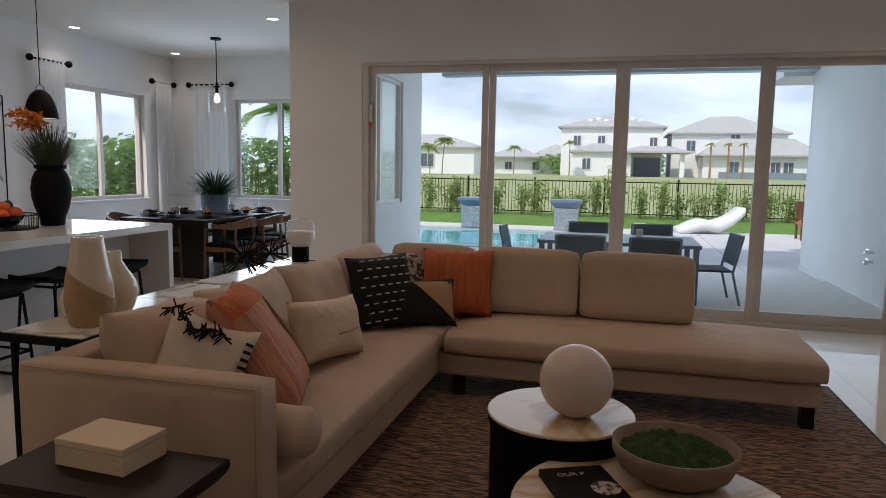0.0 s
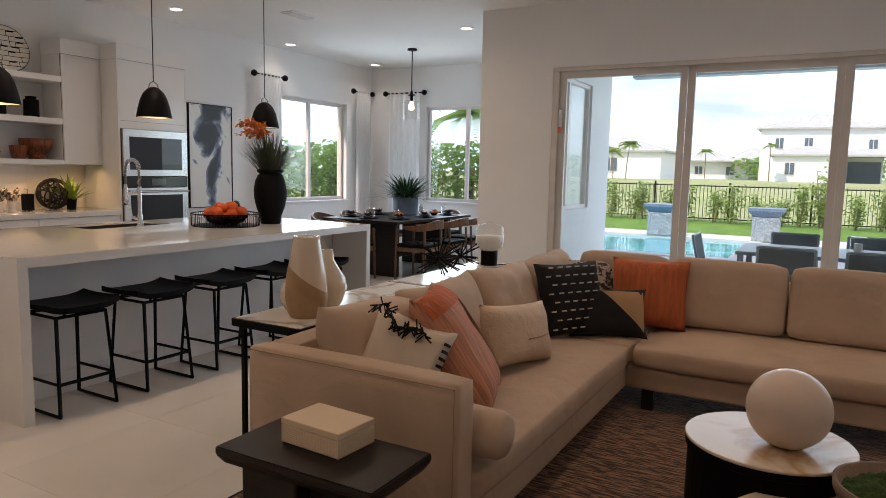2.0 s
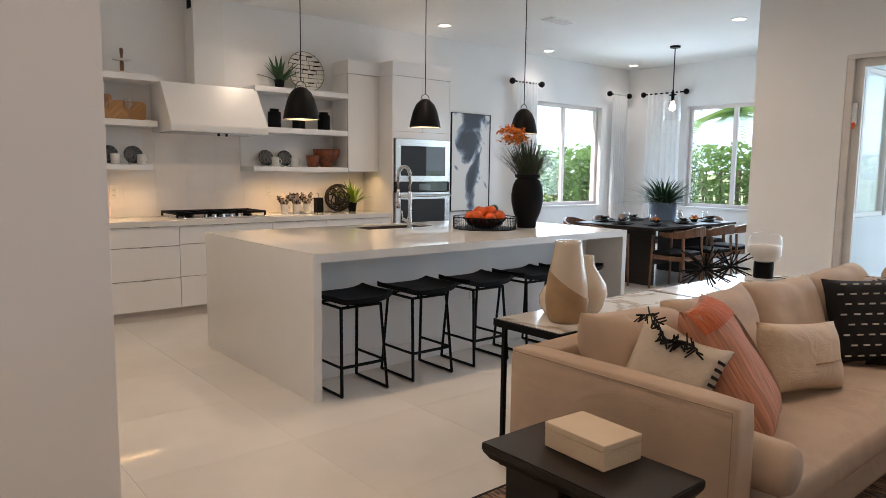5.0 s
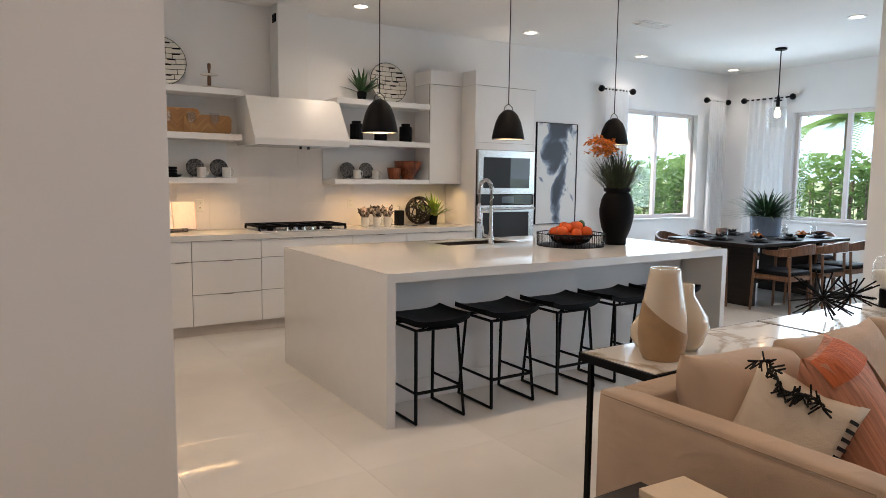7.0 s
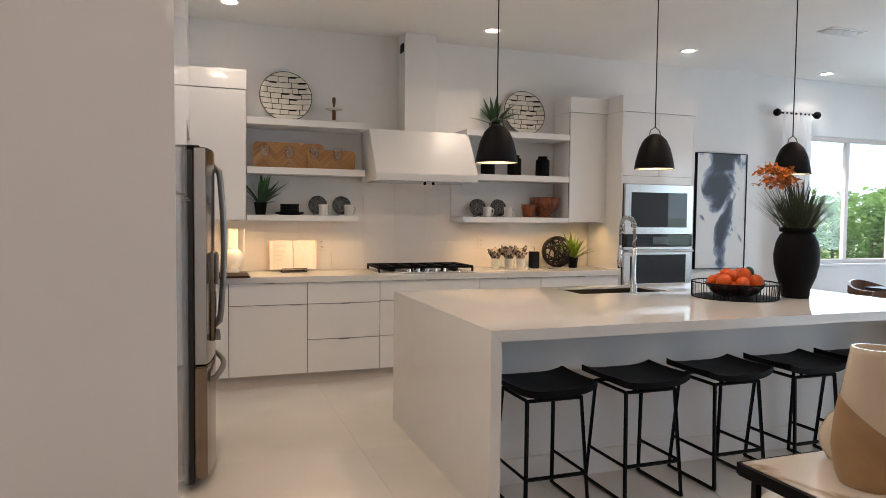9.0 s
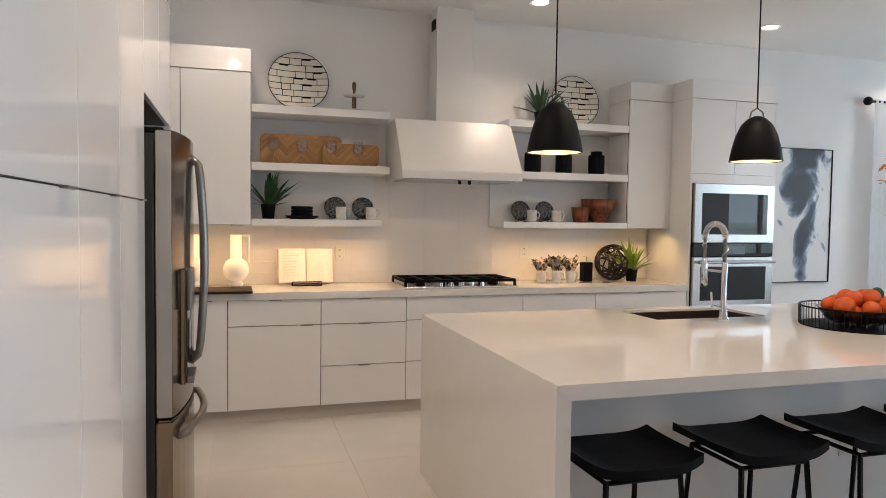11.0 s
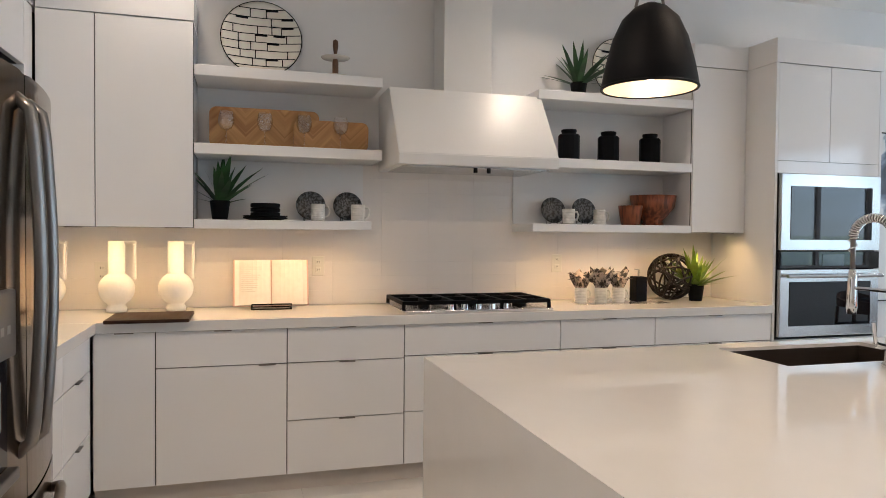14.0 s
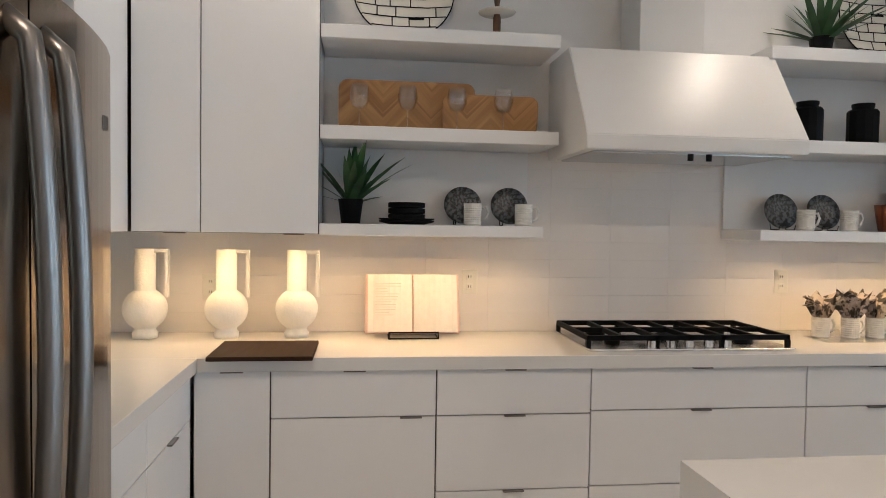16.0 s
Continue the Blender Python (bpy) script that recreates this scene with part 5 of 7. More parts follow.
drum(-1.07, 3.18, 0.295, 0.45, "round coffee table with a black drum and marble top")
drum(-0.72, 2.62, 0.46, 0.355, "low round coffee table with a black drum and marble top")
gl = thing("globe_lamp", -1.01, 3.14, 0.45, "large plain white globe lamp, unlit", "globe lamp")
R = 0.144
part("globe", lathe([(R * math.sin(a), 0.141 - R * math.cos(a)) for a in [0.22 + (math.pi - 0.22) * k / 24 for k in range(25)]], 40), "opal", gl, smooth=True)
part("base_ring", lathe([(0, 0.0005), (0.036, 0.0005), (0.036, 0.004), (0, 0.004)], 24), "black", gl)
bw = thing("moss_bowl", -0.65, 2.88, 0.355, "shallow stone bowl filled with green moss", "bowl")
part("bowl", lathe([(0, 0.001), (0.12, 0.001), (0.19, 0.045), (0.213, 0.095), (0.215, 0.125), (0.203, 0.125), (0.19, 0.08), (0, 0.06)], 44), "stone", bw, smooth=True)
rng = random.Random(5)
bm = bmesh.new()
nn = 34
ring = []
for i in range(nn + 1):
    row = []
    for j in range(nn + 1):
        u, v = 2 * i / nn - 1, 2 * j / nn - 1
        rr = max(abs(u), abs(v))
        k = rr / max(1e-6, math.hypot(u, v))
        x, y = u * k * 0.2, v * k * 0.2
        h = 0.105 + 0.045 * noise.noise(Vector((x * 16, y * 16, 2))) + 0.018 * noise.noise(Vector((x * 60, y * 60, 5)))
        row.append(bm.verts.new((x, y, max(0.085, h * (1 - 0.25 * rr ** 4) + 0.02 * (1 - rr)))))
    ring.append(row)
for i in range(nn):
    for j in range(nn):
        bm.faces.new((ring[i][j], ring[i + 1][j], ring[i + 1][j + 1], ring[i][j + 1]))
part("moss", bm, "moss", bw, "clumped green moss", smooth=True)


def words(txt, size, mat_name, parent, m, name="lettering"):
    cu = bpy.data.curves.new("t", 'FONT')
    cu.body, cu.size, cu.extrude, cu.align_x, cu.align_y = txt, size, 0.0004, 'CENTER', 'CENTER'
    ob = bpy.data.objects.new("t", cu)
    scene.collection.objects.link(ob)
    dg = bpy.context.evaluated_depsgraph_get()
    me = bpy.data.meshes.new_from_object(ob.evaluated_get(dg))
    bpy.data.objects.remove(ob)
    me.materials.clear()
    me.materials.append(M[mat_name])
    o = new(name, me)
    o.parent = parent
    o.matrix_local = m
    return o


bk = thing("coffee_table_book", -0.94, 2.67, 0.355, "black hardback book with pale letters on the cover", "book", rz=25)
part("cover", box(-0.115, 0.115, -0.15, 0.15, 0.001, 0.026, 0.002), "black", bk)
part("pages", box(-0.108, 0.1175, -0.145, 0.145, 0.006, 0.021), "paper", bk)
words("OUR P", 0.034, "fringe", bk, pose(-0.02, 0.09, 0.0268, 0, 0, 0))
part("cover_picture", lathe([(0, 0.0262), (0.05, 0.0262), (0, 0.0272)], 20, None, 0.06, -0.02), "napkin", bk)


# ---- dining corner ----
def taper(a, b, ra, rb, n=8, bm=None):
    return tube([a, b], [ra, rb], n, bm)


dt = thing("dining_table", -6.25, 8.63, 0, "black rectangular dining table on slab legs", "dining table")
part("tabletop", box(-0.60, 0.60, -1.02, 1.02, 0.725, 0.76, 0.004), "dwood", dt)
for y in (-0.70, 0.70):
    part("slab_leg", box(-0.40, 0.40, y - 0.05, y + 0.05, 0, 0.724, 0.006), "dwood", dt)
part("stretcher", box(-0.04, 0.04, -0.649, 0.649, 0.18, 0.26, 0.004), "dwood", dt)


def chair():
    c = thing("dining_chair", 0, 0, 0, "walnut dining chair with a curved back rail and black seat", "dining chair", "walnut chairs round the dining table")
    for x, y in ((-0.22, 0.20), (0.22, 0.20)):
        part("leg", taper((x * 1.08, y * 1.08, 0), (x, y, 0.66), 0.013, 0.018), "wwood", c)
    for x in (-0.22, 0.22):
        part("leg", taper((x * 1.02, -0.24, 0), (x, -0.20, 0.645), 0.013, 0.017), "wwood", c)
    arc = [(0.27 * math.cos(a), -0.06 + 0.27 * math.sin(a) * -1, 0.68 + 0.055 * max(0, math.sin(a)) ** 2) for a in [math.pi * (-0.28 + 1.56 * k / 22) for k in range(23)]]
    bm = bmesh.new()
    ra, rb = [], []
    for k, p in enumerate(arc):
        f = k / 22
        hgt = 0.022 + 0.035 * math.sin(math.pi * f) ** 2
        ra.append((bm.verts.new((p[0], p[1], p[2] - hgt)), bm.verts.new((p[0], p[1], p[2] + hgt))))
        rb.append((bm.verts.new((p[0] * 0.91, p[1] * 0.91, p[2] - hgt)), bm.verts.new((p[0] * 0.91, p[1] * 0.91, p[2] + hgt))))
    for k in range(22):
        bm.faces.new((ra[k][0], ra[k + 1][0], ra[k + 1][1], ra[k][1]))
        bm.faces.new((rb[k][1], rb[k + 1][1], rb[k + 1][0], rb[k][0]))
        bm.faces.new((ra[k][1], ra[k + 1][1], rb[k + 1][1], rb[k][1]))
        bm.faces.new((ra[k][0], rb[k][0], rb[k + 1][0], ra[k + 1][0]))
    for k in (0, 22):
        bm.faces.new((ra[k][0], ra[k][1], rb[k][1], rb[k][0]))
    part("back_rail", bm, "wwood", c, smooth=False)
    part("seat", puff(-0.235, 0.235, -0.22, 0.22, 0.425, 0.475, 0.02, 0.008), "black", c, "black leather seat", smooth=True)
    for y in (-0.21, 0.20):
        part("seat_rail", box(-0.21, 0.21, y - 0.012, y + 0.012, 0.37, 0.424, 0.003), "wwood", c)
    for x in (-0.215, 0.215):
        part("side_rail", box(x - 0.011, x + 0.011, -0.20, 0.19, 0.37, 0.424, 0.003), "wwood", c)
    return c


ch = chair()
spots = [(-5.55, 7.98, 92), (-5.52, 8.63, 88), (-5.55, 9.28, 91), (-6.95, 7.98, -90), (-6.95, 8.63, -92), (-6.95, 9.28, -88), (-6.25, 7.44, 0), (-6.25, 9.84, 180)]
# the chair's back is at -y; turn it so that the front faces the table
ch.matrix_world = pose(spots[0][0], spots[0][1], 0, 0, 0, spots[0][2])
for x, y, a in spots[1:]:
    copy_thing(ch, pose(x, y, 0, 0, 0, a))


def setting_place(x, y, rz):
    p = thing("place_setting", x, y, 0.76, "black stacked plates with a folded dark napkin", "place setting", "place settings on the dining table", rz=rz)
    part("charger", lathe([(0, 0.001), (0.09, 0.001), (0.15, 0.012), (0.15, 0.016), (0.09, 0.006), (0, 0.006)], 28), "blackmat", p, smooth=True)
    part("bowl", lathe([(0, 0.0065), (0.05, 0.0065), (0.085, 0.045), (0.08, 0.045), (0.045, 0.014), (0, 0.012)], 24), "dgrey", p, smooth=True)
    rr = random.Random(int((x + y) * 100))
    bm = bmesh.new()
    for k in range(7):
        a = 2 * math.pi * k / 7 + rr.uniform(-0.2, 0.2)
        v = [bm.verts.new(q) for q in ((0, 0, 0.02), (0.05 * math.cos(a - 0.5), 0.05 * math.sin(a - 0.5), 0.055), (0.075 * math.cos(a), 0.075 * math.sin(a), 0.085 + rr.uniform(-0.02, 0.02)), (0.05 * math.cos(a + 0.5), 0.05 * math.sin(a + 0.5), 0.055))]
        bm.faces.new(v)
    part("napkin", bm, "cush_black", p, "dark folded napkin")
    return p


def tumbler(x, y):
    g = thing("water_glass", x, y, 0.76, "plain clear tumbler on the dining table", "glass", "tumblers on the dining table")
    part("wall", lathe([(0, 0.002), (0.032, 0.002), (0.038, 0.13), (0.035, 0.13), (0.030, 0.012), (0, 0.012)], 18), "clear", g, smooth=True)


for y in (7.98, 8.63, 9.28):
    for s in (1, -1):
        setting_place(-6.25 + s * 0.40, y, 0)
        tumbler(-6.25 + s * 0.20, y + 0.22)
setting_place(-6.25, 7.82, 0)
for x, y in ((-6.05, 8.25), (-5.98, 9.10)):
    f = thing("flower_bowl", x, y, 0.76, "small dark bowl with orange blossoms", "bowl", "orange blossom bowls")
    part("bowl", lathe([(0, 0.001), (0.035, 0.001), (0.06, 0.04), (0.056, 0.04), (0, 0.02)], 18), "blackmat", f, smooth=True)
    verts, faces = [], []
    rng = random.Random(3)
    leaves(rng, 60, lambda: (rng.uniform(-0.04, 0.04), rng.uniform(-0.04, 0.04), 0.035 + rng.uniform(0, 0.04)), 0.04, verts, faces)
    mesh_of("blossoms", verts, faces, "petal", f)


def strap_plant(name, x, y, z, pot, potmat, count, length, width, leafmat, label, lean=1.0, bend=0.5, rim=0.0, seed=1):
    """A pot with many strap leaves."""
    p = thing(name, x, y, z, label, "plant")
    part("pot", lathe(pot, 28), potmat, p, smooth=False)
    top = pot[-2][1] if len(pot) > 3 else pot[-1][1]
    rng = random.Random(seed)
    verts, faces = [], []
    for k in range(count):
        a = rng.uniform(0, 6.283)
        e = rng.uniform(0.25, 1.35) if lean > 0.5 else rng.uniform(0.9, 1.5)
        d = (math.cos(a) * math.cos(e), math.sin(a) * math.cos(e), math.sin(e))
        r0 = rng.uniform(0, rim)
        blade(verts, faces, (r0 * math.cos(a), r0 * math.sin(a), top - 0.01), d, length * rng.uniform(0.7, 1.15), width, bend)
    ob = mesh_of("leaves", verts, faces, leafmat, p)
    return p


strap_plant("potted_fern", -6.38, 8.95, 0.76, [(0, 0.001), (0.17, 0.001), (0.18, 0.01), (0.19, 0.25), (0.175, 0.255), (0.17, 0.23), (0, 0.23)], "blue", 300, 0.60, 0.030, "leaf", "bushy green plant in a blue-grey pot", bend=0.7, rim=0.12, seed=2)

dp = thing("glass_pendant", -6.31, 8.95, 2.15, "clear glass cylinder pendant with a glowing bulb", "pendant lamp")
part("canopy", lathe([(0, 0.975), (0.07, 0.975), (0.07, 0.9995), (0, 0.9995)], 24), "black", dp)
part("stem", rod((0, 0, 0.40), (0, 0, 0.976), 0.007, 8), "black", dp)
part("socket", lathe([(0, 0.26), (0.022, 0.26), (0.022, 0.36), (0.012, 0.41), (0, 0.41)], 16), "black", dp)
part("cross_bar", rod((-0.05, 0, 0.345), (0.05, 0, 0.345), 0.010, 8), "black", dp)
part("glass_shade", lathe([(0.115, 0.0), (0.115, 0.24), (0.10, 0.262), (0.03, 0.27)], 32), "clear", dp, "clear glass cylinder", smooth=True)
part("bulb", lathe([(0, 0.13), (0.03, 0.14), (0.04, 0.17), (0.03, 0.21), (0.015, 0.24), (0.015, 0.26), (0, 0.26)], 18), "bulb", dp, "glowing bulb", smooth=True)


# curtains on short rods
def curtain(horizontal, a0, a1, face, z_rod, label):
    c = thing("curtain", 0, 0, 0, label, "curtain", "white sheer curtains with black rods")

    def P(a, d, z):
        return (a, face - d, z) if horizontal else (face + d, a, z)
    rp = part("rod", rod(P(a0 - 0.03, 0.09, z_rod), P(a1 + 0.03, 0.09, z_rod), 0.012, 10), "black", c)
    for a in (a0 - 0.05, a1 + 0.05):
        bm = lathe([(0.045 * math.sin(t), -0.045 * math.cos(t)) for t in [math.pi * k / 10 for k in range(11)]], 16, None, *P(a, 0.09, z_rod))
        part("finial", bm, "black", rp, smooth=True)
    am = a0 + 0.02
    part("bracket", rod(P(am, 0.002, z_rod), P(am, 0.09, z_rod), 0.010, 8), "black", rp)
    bm = bmesh.new()
    n, m = 64, 8
    g = []
    for i in range(n + 1):
        f = i / n
        a = a0 + 0.04 + (a1 - a0 - 0.08) * f
        row = []
        for j in range(m + 1):
            q = j / m
            z = 0.02 + (z_rod + 0.02 - 0.02) * (1 - q)
            fold = (0.030 + 0.012 * q) * math.sin(f * math.pi * 2 * 6.5 + 0.8 * math.sin(f * 7) + 0.3 * q)
            row.append(bm.verts.new(P(a + 0.02 * (q - 0.3) * (f - 0.5), 0.09 + fold, z)))
        g.append(row)
    for i in range(n):
        for j in range(m):
            bm.faces.new((g[i][j], g[i + 1][j], g[i + 1][j + 1], g[i][j + 1]))
    part("fabric", bm, "curtain", c, smooth=True)


def translucent():
    m = M["curtain"]
    n, l, b = nodes_of(m)
    t, mx = n.new("ShaderNodeBsdfTranslucent"), n.new("ShaderNodeMixShader")
    t.inputs["Color"].default_value = (0.95, 0.96, 0.97, 1)
    mx.inputs["Fac"].default_value = 0.62
    l.new(b.outputs["BSDF"], mx.inputs[1])
    l.new(t.outputs["BSDF"], mx.inputs[2])
    l.new(mx.outputs["Shader"], n["Material Output"].inputs["Surface"])


translucent()
curtain(False, 7.58, 8.10, -8.09, 2.71, "narrow white sheer curtain beside the window")
curtain(False, 9.86, 10.30, -8.09, 2.71, "narrow white sheer curtain in the dining corner")
curtain(True, -7.68, -7.00, 10.45, 2.71, "white sheer curtain panel by the wide window")

art = thing("framed_painting", -8.088, 6.80, 0.87, "tall abstract ink-blue and white painting in a thin dark frame", "painting")
part("canvas", box(0.004, 0.030, -0.35, 0.35, 0.006, 1.326), "art", art)
for a in ((0.0, 0.038, -0.362, -0.351, 0, 1.332), (0.0, 0.038, 0.351, 0.362, 0, 1.332), (0.0, 0.038, -0.351, 0.351, -0.002, 0.005), (0.0, 0.038, -0.351, 0.351, 1.3265, 1.334)):
    part("frame", box(*a), "black", art)

# ---- outside ----
GZ = -0.14


def land(y):
    f = max(0.0, min(1.0, (y - 27) / 60))
    return GZ + (1.1) * f * f * (3 - 2 * f)


bm = bmesh.new()
xs = [-900, -300, -120, -60, -30, -12, 0, 12, 30, 60, 120, 300, 900]
ys = [-900, -200, -60, -20, 0, 12, 20, 27, 33, 39, 45, 52, 60, 68, 76, 84, 92, 120, 200, 500, 1200]
g = [[bm.verts.new((x, y, land(y) if y > -5 else GZ)) for y in ys] for x in xs]
for i in range(len(xs) - 1):
    for j in range(len(ys) - 1):
        bm.faces.new((g[i][j], g[i + 1][j], g[i + 1][j + 1], g[i][j + 1]))
M["field"] = mat("dry_field_grass", (0.34, 0.35, 0.17), 0.95, color2=(0.25, 0.28, 0.11), scale=0.08, bump=0.5, bump_scale=8)
setting("ground", bm, "field", "dry yellow-green field reaching the far houses")
lawn = box(-16, 16, 19.1, 25.6, GZ - 0.02, -0.075)
M["turf"] = mat("bright_turf", (0.11, 0.23, 0.02), 0.95, vary=0.3, scale=2.0, bump=0.7, bump_scale=60)
tagged(link("lawn", lawn, "turf"), "strip of bright green turf behind the pool", "lawn", "", "structure")
# grass tips on the near edge of the turf
verts, faces = [], []
rng = random.Random(11)
for k in range(5000):
    blade(verts, faces, (rng.uniform(-8, 8), 19.15 + 5.5 * rng.random() ** 1.5, -0.08), (rng.uniform(-0.4, 0.4), rng.uniform(-0.4, 0.4), 1), rng.uniform(0.03, 0.07), 0.012, 0.4, 1)
tagged(mesh_of("grass", verts, faces, "turf"), "short bright green grass", "grass", "", "stuff")

# patio deck of pavers, with the pool let into it
PX0, PX1, PY0, PY1 = -8.5, -2.45, 13.6, 17.6
bm = box(-3.87, 12, 7.47, 13.3, -0.2, -0.062)
box(-12, -3.87, 10.65, 13.3, -0.2, -0.062, bm=bm)
box(PX1 + 0.3, 12, 13.3, 19.1, -0.2, -0.062, bm=bm)
box(-12, PX1 + 0.3, 17.9, 19.1, -0.2, -0.062, bm=bm)
box(-12, PX0 - 0.3, 13.3, 17.9, -0.2, -0.062, bm=bm)
tagged(link("deck_bed", bm, "grout"), "concrete bed under the patio pavers", "pavement", "", "structure")
pv = tagged(new("patio_pavement"), "large smooth grey concrete patio slabs", "pavement", "", "structure")
bm = box(0.006, 2.434, 0.006, 2.434, -0.061, -0.05, 0.003, seg=1)
slab0 = part("slab", bm, "deck", pv)
slab_mesh = slab0.data
bpy.data.objects.remove(slab0)
for i in range(6):
    for j in range(5):
        x, y = -3.85 + 2.44 * i, 7.48 + 2.32 * j
        if x < PX1 + 0.3 and y + 2.3 > 13.3:
            continue
        o = new("slab", slab_mesh)
        o.parent, o.location = pv, (x, y, 0)
        o.scale = (1, 2.32 / 2.44, 1)
pool = thing("swimming_pool", 0, 0, 0, "clear turquoise swimming pool with pale stone coping", "swimming pool", kind="structure")
part("water", box(PX0, PX1, PY0, PY1, -0.16, -0.10), "water", pool)
for a in ((PX0 - 0.3, PX1 + 0.3, PY1, PY1 + 0.3), (PX0 - 0.3, PX1 + 0.3, PY0 - 0.3, PY0), (PX0 - 0.3, PX0, PY0, PY1), (PX1, PX1 + 0.3, PY0, PY1)):
    part("coping", box(*a, -0.16, -0.04, 0.012), "deck", pool)
for x in (-4.50, -2.13):
    sp_ = thing("spillway_pedestal", x, 17.86, -0.04, "mosaic pool pedestal with a blue stone water bowl", "pool pedestal", "pedestals behind the pool")
    part("pillar", box(-0.29, 0.29, -0.29, 0.29, 0, 0.55, 0.01), "poolmosaic", sp_)
    bm = bmesh.new()
    a = [bm.verts.new((sx * 0.26, sy * 0.26, 0.551)) for sx, sy in ((-1, -1), (1, -1), (1, 1), (-1, 1))]
    b = [bm.verts.new((sx * 0.38, sy * 0.38, 0.70)) for sx, sy in ((-1, -1), (1, -1), (1, 1), (-1, 1))]
    c = [bm.verts.new((sx * 0.38, sy * 0.38, 0.76)) for sx, sy in ((-1, -1), (1, -1), (1, 1), (-1, 1))]
    bm.faces.new(a)
    bm.faces.new(c)
    for p, q in ((a, b), (b, c)):
        for i in range(4):
            bm.faces.new((p[i], p[(i + 1) % 4], q[(i + 1) % 4], q[i]))
    part("water_bowl", bm, "blue", sp_)

# patio roof, beam and side wall
setting("patio_roof", box(-3.87, 12, 7.47, 12.1, 3.15, 3.35), "stucco", "white patio ceiling")
M["beam"] = mat("blue_grey_beam", (0.42, 0.47, 0.48), 0.7, vary=0.05)
setting("patio_beam", box(-3.87, 2.0, 11.85, 12.1, 2.99, 3.15, 0.005), "beam", "painted beam along the patio edge")
setting("wall_patio", box(1.93, 2.2, 7.47, 12.15, -0.05, 3.6), "stucco", "white stucco patio side wall")
setting("trim_patio_base", box(1.905, 1.93, 7.6, 12.15, -0.05, 0.02, 0.004), "satin", "pale base strip of the patio wall")
setting("wall_patio_end", box(2.2, 12, 11.95, 12.15, -0.05, 3.6), "stucco", "white stucco wing wall")
bm = box(1.50, 12, 12.16, 13.3, 2.93, 3.07, 0.01)
setting("eave", bm, "satin", "white painted roof eave over the wing wall")
bm = extrude_xz([(-8.6, 3.35), (12.4, 3.35), (6, 5.6), (-3, 5.6)], -4, 10.9)
setting("house_roof", bm, "roof", "grey tiled house roof")
bb = thing("hose_bib", 1.93, 9.05, 0.50, "pair of chrome outdoor taps on the stucco wall", "tap")
for z in (-0.04, 0.07):
    part("spout", tube([(0, 0, z), (-0.07, 0, z), (-0.10, -0.03, z), (-0.10, -0.10, z - 0.01)], 0.014, 8), "chrome", bb, smooth=True)
    part("handle", rod((-0.06, -0.05, z + 0.03), (-0.06, 0.05, z + 0.03), 0.008, 6), "chrome", bb)

# patio table and chairs
pt = thing("patio_table", -0.87, 8.70, -0.05, "slate-grey metal patio table", "patio table")
part("tabletop", box(-0.88, 0.88, -0.55, 0.55, 0.66, 0.70, 0.006), "patiometal", pt)
for x in (-0.83, 0.83):
    for y in (-0.50, 0.50):
        part("leg", box(x - 0.03, x + 0.03, y - 0.03, y + 0.03, 0, 0.659, 0.003), "patiometal", pt)


def patio_chair():
    c = thing("patio_chair", 0, 0, -0.05, "slate-grey metal patio chair with a sling back", "patio chair", "patio chairs round the table")
    for x in (-0.25, 0.25):
        part("front_leg", rod((x, 0.24, 0), (x, 0.20, 0.42), 0.014, 6), "patiometal", c)
        part("rear_leg", tube([(x, -0.30, 0), (x, -0.20, 0.40), (x, -0.29, 0.80)], 0.015, 6), "patiometal", c)
    M.setdefault("sling", mat("dark_mesh_sling", (0.07, 0.10, 0.135), 0.8, vary=0.2, bump=0.4, bump_scale=200))
    part("sling_seat", puff(-0.24, 0.24, -0.20, 0.22, 0.40, 0.43, 0.012, 0), "sling", c)
    bm = puff(-0.24, 0.24, -0.012, 0.012, -0.16, 0.16, 0.01, 0)
    bm.transform(pose(0, -0.252, 0.63, 11.5, 0, 0))
    part("sling_back", bm, "sling", c)
    part("top_rail", rod((-0.25, -0.29, 0.80), (0.25, -0.29, 0.80), 0.014, 6), "patiometal", c)
    return c


pc = patio_chair()
pc.matrix_world = pose(-1.25, 8.00, -0.05, 0, 0, 0)
for x, y, a in ((-0.50, 8.02, 2), (-1.25, 9.45, 180), (-0.45, 9.45, 178), (-1.95, 8.75, -90), (0.13, 8.55, 96)):
    copy_thing(pc, pose(x, y, -0.05, 0, 0, a))
cb = thing("glass_hurricane", -0.62, 8.85, 0.65, "square glass candle holder on the patio table", "candle holder")
part("glass_wall", box(-0.075, 0.075, -0.075, 0.075, 0.001, 0.17, 0.01), "clear", cb)
part("candle", lathe([(0, 0.002), (0.04, 0.002), (0.04, 0.10), (0, 0.10)], 16), "matwhite", cb)

